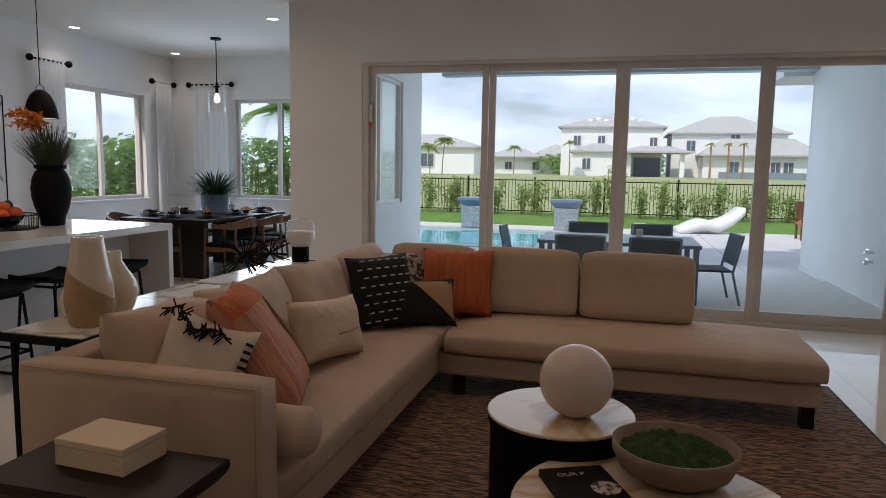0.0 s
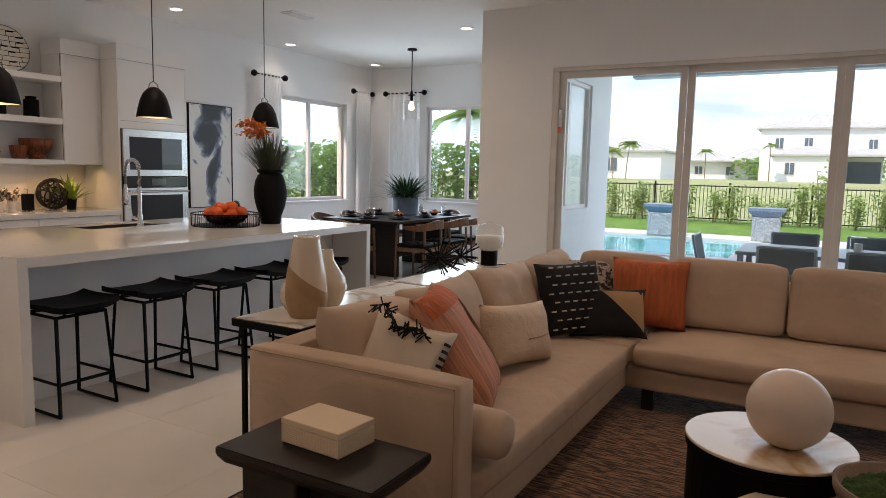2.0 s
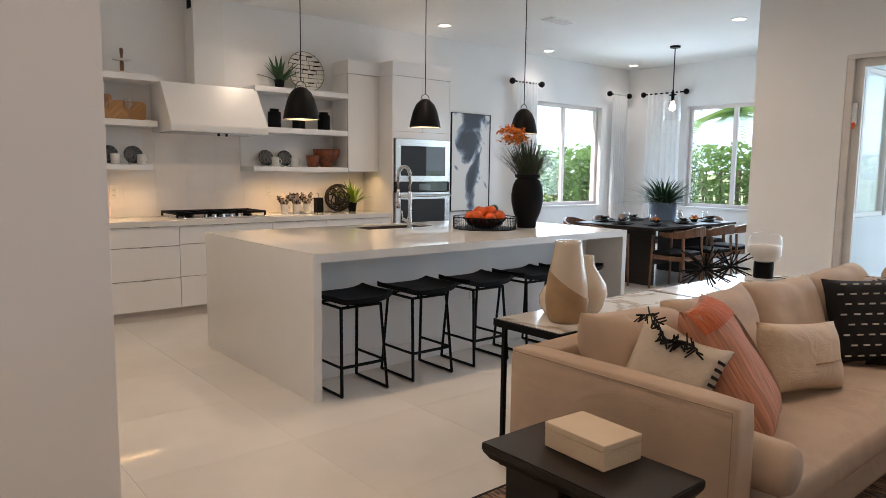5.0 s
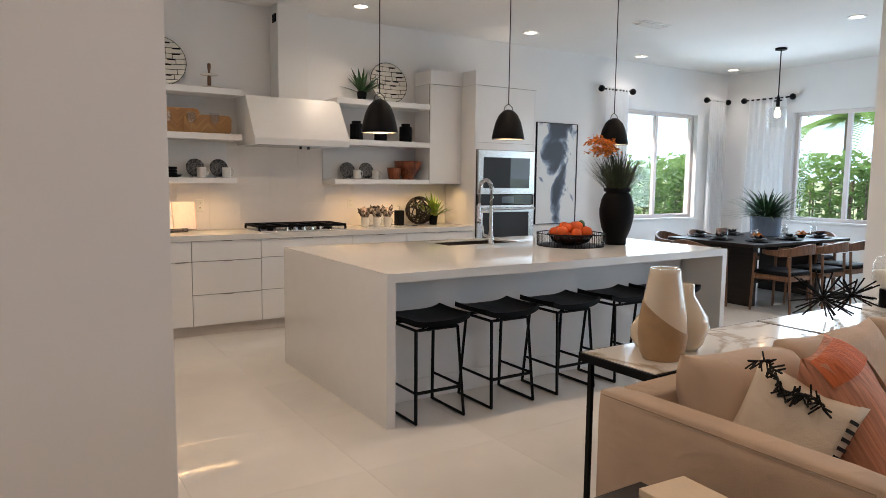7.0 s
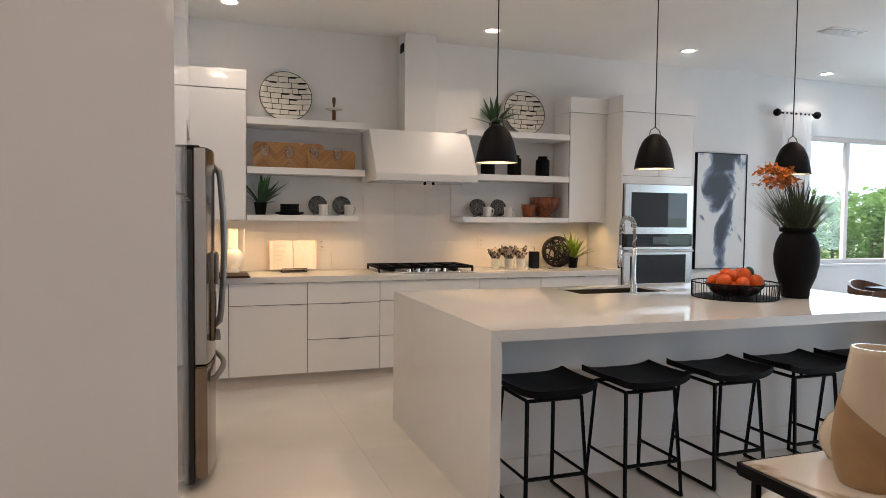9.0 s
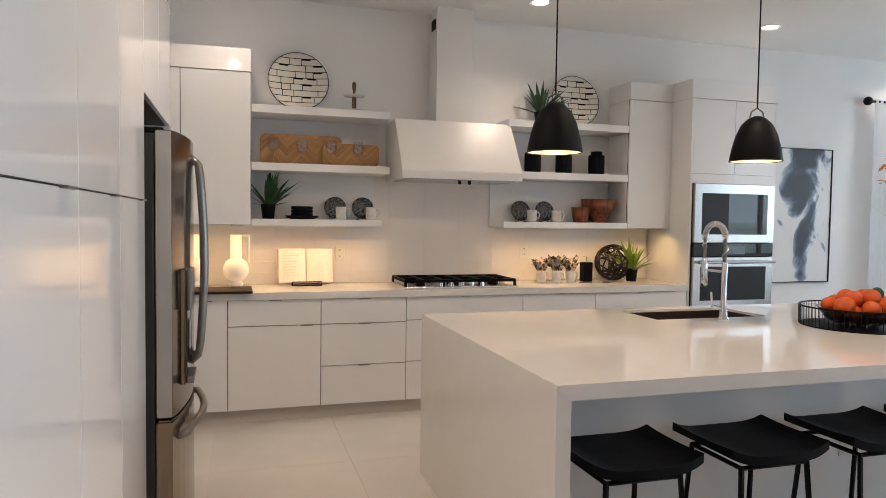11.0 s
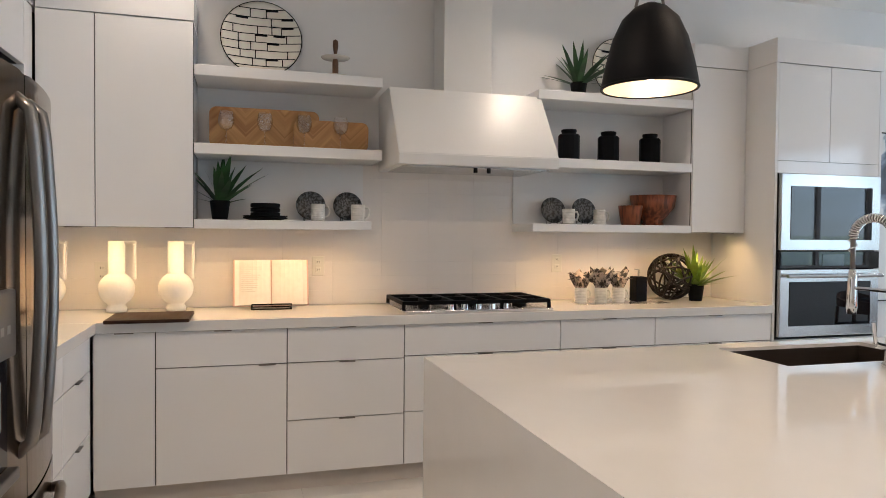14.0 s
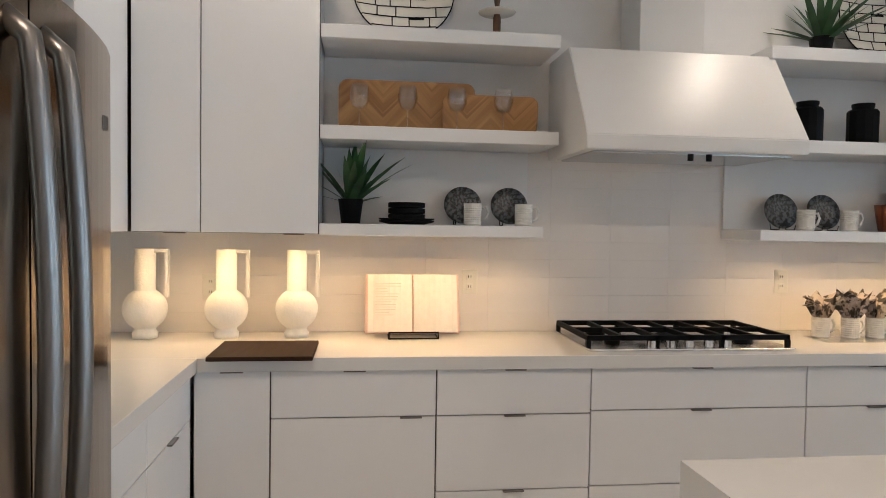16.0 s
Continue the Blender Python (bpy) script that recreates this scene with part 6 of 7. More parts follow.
# white lounger at the pool end
lg = thing("sun_lounger", 1.32, 18.6, -0.05, "white moulded wave-shaped sun lounger", "sun lounger", rz=14)
bm = bmesh.new()
prof = []
for k in range(25):
    f = k / 24
    x = -0.78 + 1.56 * f
    z = 0.22 + 0.13 * math.sin(f * 6.0 - 0.9) + 1.35 * max(0, f - 0.58)
    prof.append((x, z))
top = [[bm.verts.new((x, y, z)) for y in (-0.33, 0.33)] for x, z in prof]
bot = [[bm.verts.new((x, y, max(0.0, z - 0.16 - 0.1 * math.sin(k / 24 * 3.14)))) for y in (-0.33, 0.33)] for k, (x, z) in enumerate(prof)]
for k in range(24):
    bm.faces.new((top[k][0], top[k + 1][0], top[k + 1][1], top[k][1]))
    bm.faces.new((bot[k][1], bot[k + 1][1], bot[k + 1][0], bot[k][0]))
    for s in (0, 1):
        bm.faces.new((top[k][s], top[k + 1][s], bot[k + 1][s], bot[k][s]))
for k in (0, 24):
    bm.faces.new((top[k][0], top[k][1], bot[k][1], bot[k][0]))
part("shell", bm, "satin", lg, smooth=True)
oc = thing("garden_chair", 3.45, 17.7, -0.05, "orange-brown wooden garden chair", "garden chair")
for x in (-0.25, 0.25):
    part("leg", rod((x, -0.25, 0), (x, -0.20, 0.55), 0.03, 6), "wwood", oc)
    part("leg", rod((x, 0.25, 0), (x, 0.35, 0.85), 0.03, 6), "wwood", oc)
part("seat", box(-0.28, 0.28, -0.25, 0.28, 0.34, 0.40, 0.01), "cush_orange", oc)
part("back", box(-0.28, 0.28, 0.25, 0.30, 0.45, 0.88, 0.01), "wwood", oc)

# fence along the garden end
fn = thing("garden_fence", 0, 25.0, GZ, "black metal picket fence along the garden end", "fence")
for z in (0.12, 1.22):
    part("rail", box(-16, 16, -0.018, 0.018, z, z + 0.035), "black", fn)
for k in range(14):
    part("post", box(-16 + 2.44 * k - 0.03, -16 + 2.44 * k + 0.03, -0.03, 0.03, 0, 1.36), "black", fn)
p0 = part("picket", box(-0.008, 0.008, -0.008, 0.008, 0.05, 1.30), "black", fn)
for k in range(265):
    o = new("picket", p0.data)
    o.parent, o.location = fn, (-15.9 + 0.12 * k, 0, 0)
bpy.data.objects.remove(p0)


def shrub(rng, w, h, count, size, material, label, name="shrub"):
    s = thing(name, 0, 0, 0, label, "shrub", "young shrubs along the fence")
    verts, faces = [], []
    stems = [(rng.uniform(-w, w) * 0.8, rng.uniform(-0.15, 0.15), h * rng.uniform(0.6, 1.0)) for _ in range(9)]
    bm = bmesh.new()
    for sx, sy, sh in stems:
        rod((sx * 0.4, sy * 0.4, 0), (sx, sy, sh), 0.008, 4, bm=bm)
    part("stems", bm, "bark", s)

    def spot():
        sx, sy, sh = rng.choice(stems)
        f = rng.random() ** 0.7
        return (sx * (0.4 + 0.6 * f) + rng.gauss(0, 0.09), sy + rng.gauss(0, 0.08), 0.08 + sh * f)
    leaves(rng, count, spot, size, verts, faces)
    mesh_of("foliage", verts, faces, material, s)
    return s


rng = random.Random(21)
kinds = [shrub(rng, 0.46, 1.12, 420, 0.12, "hedge2", "young leafy green shrub in front of the fence") for _ in range(3)]
for k in range(38):
    base = kinds[k % 3]
    m = pose(-11.5 + 0.66 * k + rng.uniform(-0.15, 0.15), 24.0 + rng.uniform(-0.15, 0.2), -0.08, 0, 0, rng.uniform(0, 360)) @ Matrix.Diagonal((1, 1, rng.uniform(0.75, 1.12), 1))
    if k < 3:
        base.matrix_world = m
    else:
        c = copy_thing(base, m)
        c.scale = (1, 1, rng.uniform(0.75, 1.12))
tr = shrub(rng, 0.5, 2.1, 500, 0.13, "hedge2", "young slender tree in front of the fence", "young_tree")
tr.matrix_world = pose(-0.95, 24.2, -0.08)


def hedge(name, x0, x1, y0, y1, h, count, label):
    hd = thing(name, 0, 0, GZ, label, "hedge", kind="stuff")
    rng = random.Random(31)
    verts, faces = [], []

    def spot():
        x, y = rng.uniform(x0, x1), rng.uniform(y0, y1)
        top = h + 0.35 * noise.noise(Vector((x * 0.9, y * 0.9, 0))) + 0.12 * noise.noise(Vector((x * 4, y * 4, 0)))
        return (x, y, top * rng.random() ** 0.6)
    leaves(rng, count, spot, 0.15, verts, faces)
    mesh_of("foliage", verts, faces, "hedge", hd)
    bm = bmesh.new()
    for k in range(60):
        x, y = rng.uniform(x0, x1), rng.uniform(y0, y1)
        rod((x, y, 0), (x + rng.uniform(-0.2, 0.2), y + rng.uniform(-0.2, 0.2), h * 0.8), 0.015, 4, bm=bm)
    part("stems", bm, "bark", hd)


hedge("clusia_hedge", -11.0, -9.9, 5.0, 14.5, 2.05, 11000, "dense round-leaved green hedge outside the dining window")
hedge("clusia_hedge", -11.0, -5.25, 12.4, 13.3, 2.05, 7500, "dense round-leaved green hedge behind the dining bay")


M["boundbark"] = mat("orange_brown_wrapping", (0.42, 0.22, 0.10), 0.9, vary=0.3, scale=4)


def palm(name, x, y, z, height, frond, count, label, seed=1, lean=0.0):
    p = thing(name, x, y, z, label, "palm tree", "palm trees")
    rng = random.Random(seed)
    pts = [(lean * f * f, 0, height * f) for f in [k / 6 for k in range(7)]]
    part("trunk", tube(pts, [(0.030 if "bound" in name else 0.012) * height * (1 - 0.45 * k / 6) + 0.02 for k in range(7)], 8), "boundbark" if "bound" in name else "bark", p)
    verts, faces = [], []
    top = Vector((lean, 0, height))
    for k in range(count):
        a, e = 2 * math.pi * k / count + rng.uniform(-0.2, 0.2), rng.uniform(0.1, 1.2)
        d = Vector((math.cos(a) * math.cos(e), math.sin(a) * math.cos(e), math.sin(e)))
        side = Vector((-d.y, d.x, 0)).normalized()
        L = frond * rng.uniform(0.8, 1.15)
        for i in range(22):
            f = (i + 1) / 22
            q = top + d * L * f - Vector((0, 0, 1)) * L * 0.75 * f * f
            ll = L * 0.30 * math.sin(math.pi * min(0.97, 0.18 + 0.80 * f)) + 0.03
            for s in (1, -1):
                t = q + side * s * ll + d * ll * 0.5 - Vector((0, 0, ll * 0.55))
                kk = len(verts)
                ww = d * 0.028 * frond
                verts += [q - ww, q + ww, t]
                faces.append((kk, kk + 1, kk + 2))
    mesh_of("fronds", verts, faces, "hedge2" if y > 50 else "hedge", p)
    return p


palm("palm_tree", -8.6, 15.2, GZ, 2.9, 1.6, 13, "feathery green palm beyond the hedge", 5)
palm("palm_tree", -20.5, 76.0, land(76), 3.7, 1.8, 17, "small palm beside the far house", 3, 0.3)
palm("palm_tree", -22.2, 77.0, land(77), 3.2, 1.6, 16, "small palm beside the far house", 9, -0.3)
palm("palm_tree", -17.4, 110.0, land(110), 4.2, 1.5, 14, "small palm beside the far house", 4)
palm("palm_tree", -7.2, 90.0, land(90), 4.2, 1.1, 13, "small palm beside the far house", 14)
for x in (9.1, 11.0, 12.6):
    q = palm("bound_palm", x, 84.0, land(84), 3.9, 0.75, 8, "newly planted palm with bound orange-brown trunk", 6)


# far houses
def hip(x0, x1, y0, y1, z, h, over=0.5):
    bm = bmesh.new()
    x0, x1, y0, y1 = x0 - over, x1 + over, y0 - over, y1 + over
    d = min(x1 - x0, y1 - y0) / 2
    a = [bm.verts.new(v) for v in ((x0, y0, z), (x1, y0, z), (x1, y1, z), (x0, y1, z))]
    a2 = [bm.verts.new((v.co.x, v.co.y, z + 0.22)) for v in a]
    if x1 - x0 >= y1 - y0:
        r = [bm.verts.new((x0 + d, (y0 + y1) / 2, z + h)), bm.verts.new((x1 - d, (y0 + y1) / 2, z + h))]
        fs = ((a2[0], a2[1], r[1], r[0]), (a2[1], a2[2], r[1]), (a2[2], a2[3], r[0], r[1]), (a2[3], a2[0], r[0]))
    else:
        r = [bm.verts.new(((x0 + x1) / 2, y0 + d, z + h)), bm.verts.new(((x0 + x1) / 2, y1 - d, z + h))]
        fs = ((a2[0], a2[1], r[0]), (a2[1], a2[2], r[1], r[0]), (a2[2], a2[3], r[1]), (a2[3], a2[0], r[0], r[1]))
    bm.faces.new(a[::-1])
    for i in range(4):
        bm.faces.new((a[i], a[(i + 1) % 4], a2[(i + 1) % 4], a2[i]))
    for f in fs:
        bm.faces.new(f)
    return bm


def far_window(h, x, y, z, w, ht):
    wd = part("window", box(x - w / 2 - 0.1, x + w / 2 + 0.1, y - 0.12, y + 0.05, z - 0.1, z + ht + 0.1), "frame", h)
    part("pane", box(x - w / 2, x - 0.04, y - 0.15, y - 0.121, z, z + ht), "farglass", wd)
    part("pane", box(x + 0.04, x + w / 2, y - 0.15, y - 0.121, z, z + ht), "farglass", wd)


G = land(100)
h1 = thing("house", 0, 0, G, "white two-storey house with a half-laid roof, under construction", "house", "houses across the field")
part("wall", box(-9.0, 4.6, 98, 110, -0.5, 6.6), "stucco", h1)
part("roof", hip(-9.0, 4.6, 98, 110, 6.6, 2.3), "roof", h1)
for k in range(7):
    part("tile_stack", box(-5.6 + 1.15 * k, -4.9 + 1.15 * k, 100.2 + 0.5 * (k % 2), 101.2, 7.6 + 0.25 * (k % 2), 8.0 + 0.25 * (k % 2)), "stucco", h1)
part("porch_wall", box(-7.0, -0.5, 93, 98, -0.5, 3.1), "stucco", h1)
part("porch_roof", hip(-7.0, -0.5, 93, 98, 3.1, 1.3), "roof", h1)
part("lanai_roof", hip(-0.5, 7.5, 93.5, 98, 3.1, 1.0), "roof", h1)
for x in (0.2, 6.9):
    part("column", box(x - 0.3, x + 0.3, 93.8, 94.4, -0.5, 3.1), "stucco", h1)
part("dark_opening", box(0.9, 4.4, 97.86, 97.99, 0, 2.6), "farglass", h1)
for x, z in ((3.4, 4.0), (-3.5, 4.2), (-6.8, 4.2)):
    far_window(h1, x, 98, z, 0.9, 1.3)
far_window(h1, -5.2, 93, 0.9, 1.0, 1.4)
h2 = thing("house", 0, 0, G, "pale two-storey house with a grey hipped roof", "house", "houses across the field")
part("wall", box(5.9, 20.5, 100, 111, -0.5, 5.9), "stucco", h2)
part("roof", hip(5.9, 20.5, 100, 111, 5.9, 2.8), "roof", h2)
part("lower_wall", box(9.5, 23.4, 95, 100, -0.5, 2.8), "stucco", h2)
part("lower_roof", hip(9.5, 23.4, 94.5, 100, 2.8, 2.4), "roof", h2)
for x, z in ((8.4, 3.6), (14.0, 4.4)):
    far_window(h2, x, 100, z, 1.1, 1.4)
for x in (13.3, 18.2, 19.7):
    far_window(h2, x, 95, 0.6, 1.1, 1.5)
part("garden_wall", box(11.0, 24.0, 91, 91.2, -0.3, 0.8), "patiometal", h2)
h3 = thing("house", 0, 0, land(120), "low white houses with grey roofs in the distance", "house", "houses across the field")
part("wall", box(-24, -8.5, 124, 134, -0.5, 2.9), "stucco", h3)
part("roof", hip(-24, -15.5, 123, 134, 2.9, 2.3), "roof", h3)
part("roof", hip(-16.5, -8.0, 122, 134, 2.9, 2.6), "roof", h3)
for x in (-20.5, -15.5, -12.0):
    far_window(h3, x, 124, 0.8, 1.2, 1.3)
h4 = thing("house", 0, 0, land(84), "white house with a grey roof beside the palms", "house", "houses across the field")
part("wall", box(-33, -18.5, 84, 95, -0.5, 3.2), "stucco", h4)
part("roof", hip(-33, -18.5, 84, 95, 3.2, 2.0), "roof", h4)
for x in (-24.5, -29.0):
    far_window(h4, x, 84, 0.9, 1.6, 1.6)
h5 = thing("house", 0, 0, GZ, "neighbouring white house beyond the dining hedge", "house", "houses across the field")
part("wall", box(-75, -58, 40, 60, -0.2, 2.9), "stucco", h5)
part("roof", hip(-75, -58, 40, 60, 2.9, 2.8), "roof", h5)
verts, faces = [], []
rng = random.Random(17)
clumps = [(rng.uniform(-40, 40), rng.uniform(112, 150), rng.uniform(1.5, 3.5)) for _ in range(34)]


def far_spot():
    cx, cy, r = rng.choice(clumps)
    a, e = rng.uniform(0, 6.283), rng.random()
    return (cx + r * e * math.cos(a) * 1.4, cy + r * e * math.sin(a), land(cy) + r * 1.1 * rng.random() ** 0.7)


leaves(rng, 4500, far_spot, 0.9, verts, faces)
tagged(mesh_of("far_trees", verts, faces, "hedge"), "distant line of low green trees", "trees", "", "stuff")

# ---- small things in the kitchen ----
WX = -7.92
# patterned platters on the top shelves
def platter(y, z, r):
    p = thing("platter", -8.02, y, z, "round cream platter painted with black brick lines", "platter", "painted platters on the top shelves")
    m = pose(0.045, 0, 0.004, 0, 79, 0) @ pose(-r, 0, 0)
    bm = lathe([(0, 0.0), (r * 0.55, 0.0), (r * 0.9, 0.018), (r, 0.026), (r, 0.030), (r * 0.88, 0.023), (r * 0.55, 0.006), (0, 0.006)], 48)
    bm.transform(m)
    part("dish", bm, "plate", p, smooth=True)
    rr = random.Random(7)
    bm = bmesh.new()

    def strip(a0, b0, a1, b1, w):
        if math.hypot(a0, b0) > r * 0.99 or math.hypot(a1, b1) > r * 0.99:
            return

        def zz(a, b):
            q = math.hypot(a, b) / r
            return 0.0075 if q < 0.55 else 0.0075 + 0.017 * (q - 0.55) / 0.33 if q < 0.88 else 0.0245 + 0.007 * (q - 0.88) / 0.12
        n = 8
        for k in range(n):
            pa = [(a0 + (a1 - a0) * f, b0 + (b1 - b0) * f) for f in (k / n, (k + 1) / n)]
            d = Vector((a1 - a0, b1 - b0)).normalized()
            s = Vector((-d.y, d.x)) * w / 2
            q = [bm.verts.new((x + e * s.x, y2 + e * s.y, zz(x, y2) + 0.0008)) for (x, y2), e in ((pa[0], 1), (pa[0], -1), (pa[1], -1), (pa[1], 1))]
            bm.faces.new(q)
    levels = [-0.80, -0.58, -0.36, -0.14, 0.08, 0.30, 0.52, 0.74]
    for a in levels:
        half = math.sqrt(max(0, 0.96 - a * a))
        strip(a * r, -half * r, a * r, half * r, 0.0055)
    for i in range(len(levels) - 1):
        for b in (-0.62, -0.18, 0.22, 0.60):
            b += rr.uniform(-0.12, 0.12)
            if rr.random() < 0.62:
                strip(levels[i] * r, b * r, levels[i + 1] * r, b * r, 0.0055)
            if rr.random() < 0.3:
                strip((levels[i] + 0.03) * r, b * r, (levels[i] + 0.03) * r, (b + 0.3) * r, 0.012)
    bm.transform(m)
    tagged(part("painted_pattern", bm, "black", p, "black painted lines"), kind="stuff")
    bm = tube([(r * math.cos(a), r * math.sin(a), 0.028) for a in [2 * math.pi * k / 48 for k in range(48)]], 0.0032, 5, closed=True)
    bm.transform(m)
    part("painted_rim", bm, "black", p, "black painted rim")
    part("stand", tube([(0.10, -0.06, 0.006), (0.10, -0.06, 0.03), (0.10, -0.06, 0.006), (0.02, -0.06, 0.006), (0.0, -0.06, 0.10), (0.0, 0.06, 0.10), (0.02, 0.06, 0.006), (0.10, 0.06, 0.006), (0.10, 0.06, 0.03)], 0.004, 6), "black", p)


platter(1.85, 2.275, 0.23)
platter(4.23, 2.275, 0.225)

cs = thing("cake_stand", WX, 2.27, 2.275, "two-tier white stand with a wooden handle", "cake stand")
part("lower_tier", lathe([(0, 0.006), (0.11, 0.012), (0.118, 0.018), (0.11, 0.020), (0, 0.016)], 32), "plate", cs, smooth=True)
part("upper_tier", lathe([(0, 0.125), (0.08, 0.131), (0.085, 0.137), (0.08, 0.139), (0, 0.134)], 32), "plate", cs, smooth=True)
part("handle", lathe([(0, 0.0), (0.02, 0.0), (0.018, 0.02), (0.018, 0.11), (0.014, 0.125), (0.010, 0.16), (0.016, 0.20), (0.016, 0.235), (0, 0.245)], 16), "wwood", cs, smooth=True)


def board(y0, y1, h, x, name_label, lean=9):
    b = thing("serving_board", x, (y0 + y1) / 2, 1.855, name_label, "serving board", "acacia boards on the shelf")
    w = (y1 - y0)
    r, outline = 0.042, []
    for cx, cz, a0 in ((w / 2 - r, r, -90), (w / 2 - r, h - r, 0), (-w / 2 + r, h - r, 90), (-w / 2 + r, r, 180)):
        outline += [(cx + r * math.cos(radians(a0 + 15 * q)), cz + r * math.sin(radians(a0 + 15 * q))) for q in range(7)]
    bm = extrude_xz(outline, -0.009, 0.009)
    bm.transform(pose(0, 0, 0.004, 0, 0, 90) @ pose(0, 0, 0, lean, 0, 0))
    part("plank", bm, "acacia", b)
    for yy in (-w / 2 + 0.10, w / 2 - 0.10):
        part("wire_stand", tube([(0.03, yy - 0.04, 0.02), (0.035, yy - 0.04, 0.004), (0.035, yy + 0.04, 0.004), (0.03, yy + 0.04, 0.02)], 0.003, 5), "black", b)


board(1.56, 2.18, 0.235, -7.99, "long acacia chevron serving board on a wire stand")
board(2.03, 2.47, 0.178, -7.945, "short acacia serving board on a wire stand")


def wine_glass(x, y, z):
    g = thing("wine_glass", x, y, z, "clear stemmed wine glass on the shelf", "wine glass", "wine glasses on the shelf")
    part("bowl", lathe([(0.004, 0.09), (0.03, 0.10), (0.044, 0.13), (0.045, 0.155), (0.036, 0.195), (0.034, 0.195), (0.042, 0.155), (0.041, 0.132), (0.028, 0.104), (0, 0.095)], 22), "crystal", g, smooth=True)
    part("stem", lathe([(0, 0.0005), (0.034, 0.0005), (0.034, 0.003), (0.005, 0.008), (0.0035, 0.03), (0.0035, 0.09), (0, 0.092)], 16), "crystal", g, smooth=True)


for y in (1.655, 1.865, 2.085, 2.295):
    wine_glass(-7.86, y, 1.855)


def small_plant(x, y, z, mat_leaf, pot_h, L, seed, label, count=34, width=0.03):
    return strap_plant("potted_plant", x, y, z, [(0, 0.001), (0.042, 0.001), (0.056, pot_h), (0.05, pot_h), (0.048, pot_h - 0.012), (0, pot_h - 0.012)], "blackmat", count, L, width, mat_leaf, label, bend=0.25, rim=0.02, seed=seed)


small_plant(WX, 1.62, 1.442, "leaf", 0.11, 0.33, 12, "dark green strap-leaved plant in a black pot", 28, 0.062)
small_plant(-7.93, 3.87, 2.275, "leaf", 0.10, 0.31, 13, "dark green strap-leaved plant in a black pot on the top shelf", 28, 0.055)
small_plant(-7.82, 4.72, TOP, "lime", 0.12, 0.31, 15, "lime green spiky plant in a black pot", 40, 0.050)

pl = thing("plate_stack", WX + 0.02, 1.87, 1.442, "stack of matt black plates and bowls", "plates")
part("plate", lathe([(0, 0.001), (0.08, 0.001), (0.125, 0.012), (0.125, 0.018), (0.08, 0.010), (0, 0.010)], 28), "blackmat", pl, smooth=True)
part("plate", lathe([(0, 0.0105), (0.08, 0.0105), (0.125, 0.022), (0.125, 0.028), (0.08, 0.020), (0, 0.020)], 28), "blackmat", pl, smooth=True)
for k in range(3):
    z = 0.021 + 0.026 * k
    part("bowl", lathe([(0, z), (0.07, z), (0.083, z + 0.004), (0.083, z + 0.023), (0.078, z + 0.0255), (0, z + 0.0255)], 28), "blackmat", pl)


def dish_and_mug(y, mugdy, kind):
    d = thing("side_plate", -7.985, y, 1.442, "dark patterned side plate standing on a wire holder", "plate", "patterned plates on the shelf")
    r = 0.088
    m = pose(0.02, 0, 0.006, 0, 76, 0) @ pose(-r, 0, 0)
    bm = lathe([(0, 0), (r * 0.6, 0), (r, 0.010), (r, 0.014), (r * 0.6, 0.005), (0, 0.005)], 30)
    bm.transform(m)
    part("dish", bm, "dgrey", d, smooth=True)
    part("wire_holder", tube([(0.07, -0.04, 0.025), (0.06, -0.04, 0.003), (-0.01, -0.04, 0.003), (-0.02, -0.04, 0.07), (-0.02, 0.04, 0.07), (-0.01, 0.04, 0.003), (0.06, 0.04, 0.003), (0.07, 0.04, 0.025)], 0.0025, 5), "black", d)
    mug(-7.87, y + mugdy, 1.442)


def mug(x, y, z, handle=90):
    g = thing("ribbed_mug", x, y, z, "white mug with fine grey rings", "mug", "white ribbed mugs", rz=0)
    prof = [(0, 0.001), (0.036, 0.001)]
    for k in range(9):
        zz = 0.008 + 0.010 * k
        prof += [(0.040 + 0.0002 * k, zz), (0.0385 + 0.0002 * k, zz + 0.007)]
    prof += [(0.0415, 0.10), (0.038, 0.10), (0.036, 0.015), (0, 0.012)]
    part("cup", lathe(prof, 26), "mug", g)
    part("handle", tube([(0, 0.038, 0.08), (0, 0.06, 0.084), (0, 0.07, 0.06), (0, 0.06, 0.03), (0, 0.038, 0.022)], 0.006, 6), "mug", g, smooth=True)
    return g


dish_and_mug(2.135, 0.03, 0)
dish_and_mug(2.355, 0.045, 1)
dish_and_mug(3.72, 0.06, 0)
dish_and_mug(3.945, 0.06, 1)


def canister(y):
    c = thing("canister", WX + 0.02, y, 1.855, "matt black faceted canister with a lid", "canister", "black canisters on the shelf")
    part("jar", lathe([(0, 0.001), (0.066, 0.001), (0.070, 0.006), (0.070, 0.165), (0.062, 0.175), (0, 0.175)], 12), "blackmat", c)
    part("lid", lathe([(0, 0.1755), (0.047, 0.1755), (0.047, 0.187), (0.050, 0.19), (0.050, 0.204), (0, 0.206)], 24), "blackmat", c)


for y in (3.79, 4.08, 4.395):
    canister(y)


def wood_bowl(y, r, h, x, foot):
    b = thing("wooden_bowl", x, y, 1.442, "reddish striped wooden bowl", "bowl", "wooden bowls on the shelf")
    prof = ([(0, 0.001), (r * 0.5, 0.001), (r * 0.42, 0.03), (r * 0.6, 0.06)] if foot else [(0, 0.001), (r * 0.75, 0.001)]) + [(r * 0.92, h * 0.6), (r, h), (r - 0.008, h), (r * 0.7, h * 0.5), (0, h * 0.35)]
    part("turned_bowl", lathe(prof, 32), "redwood", b, smooth=True)


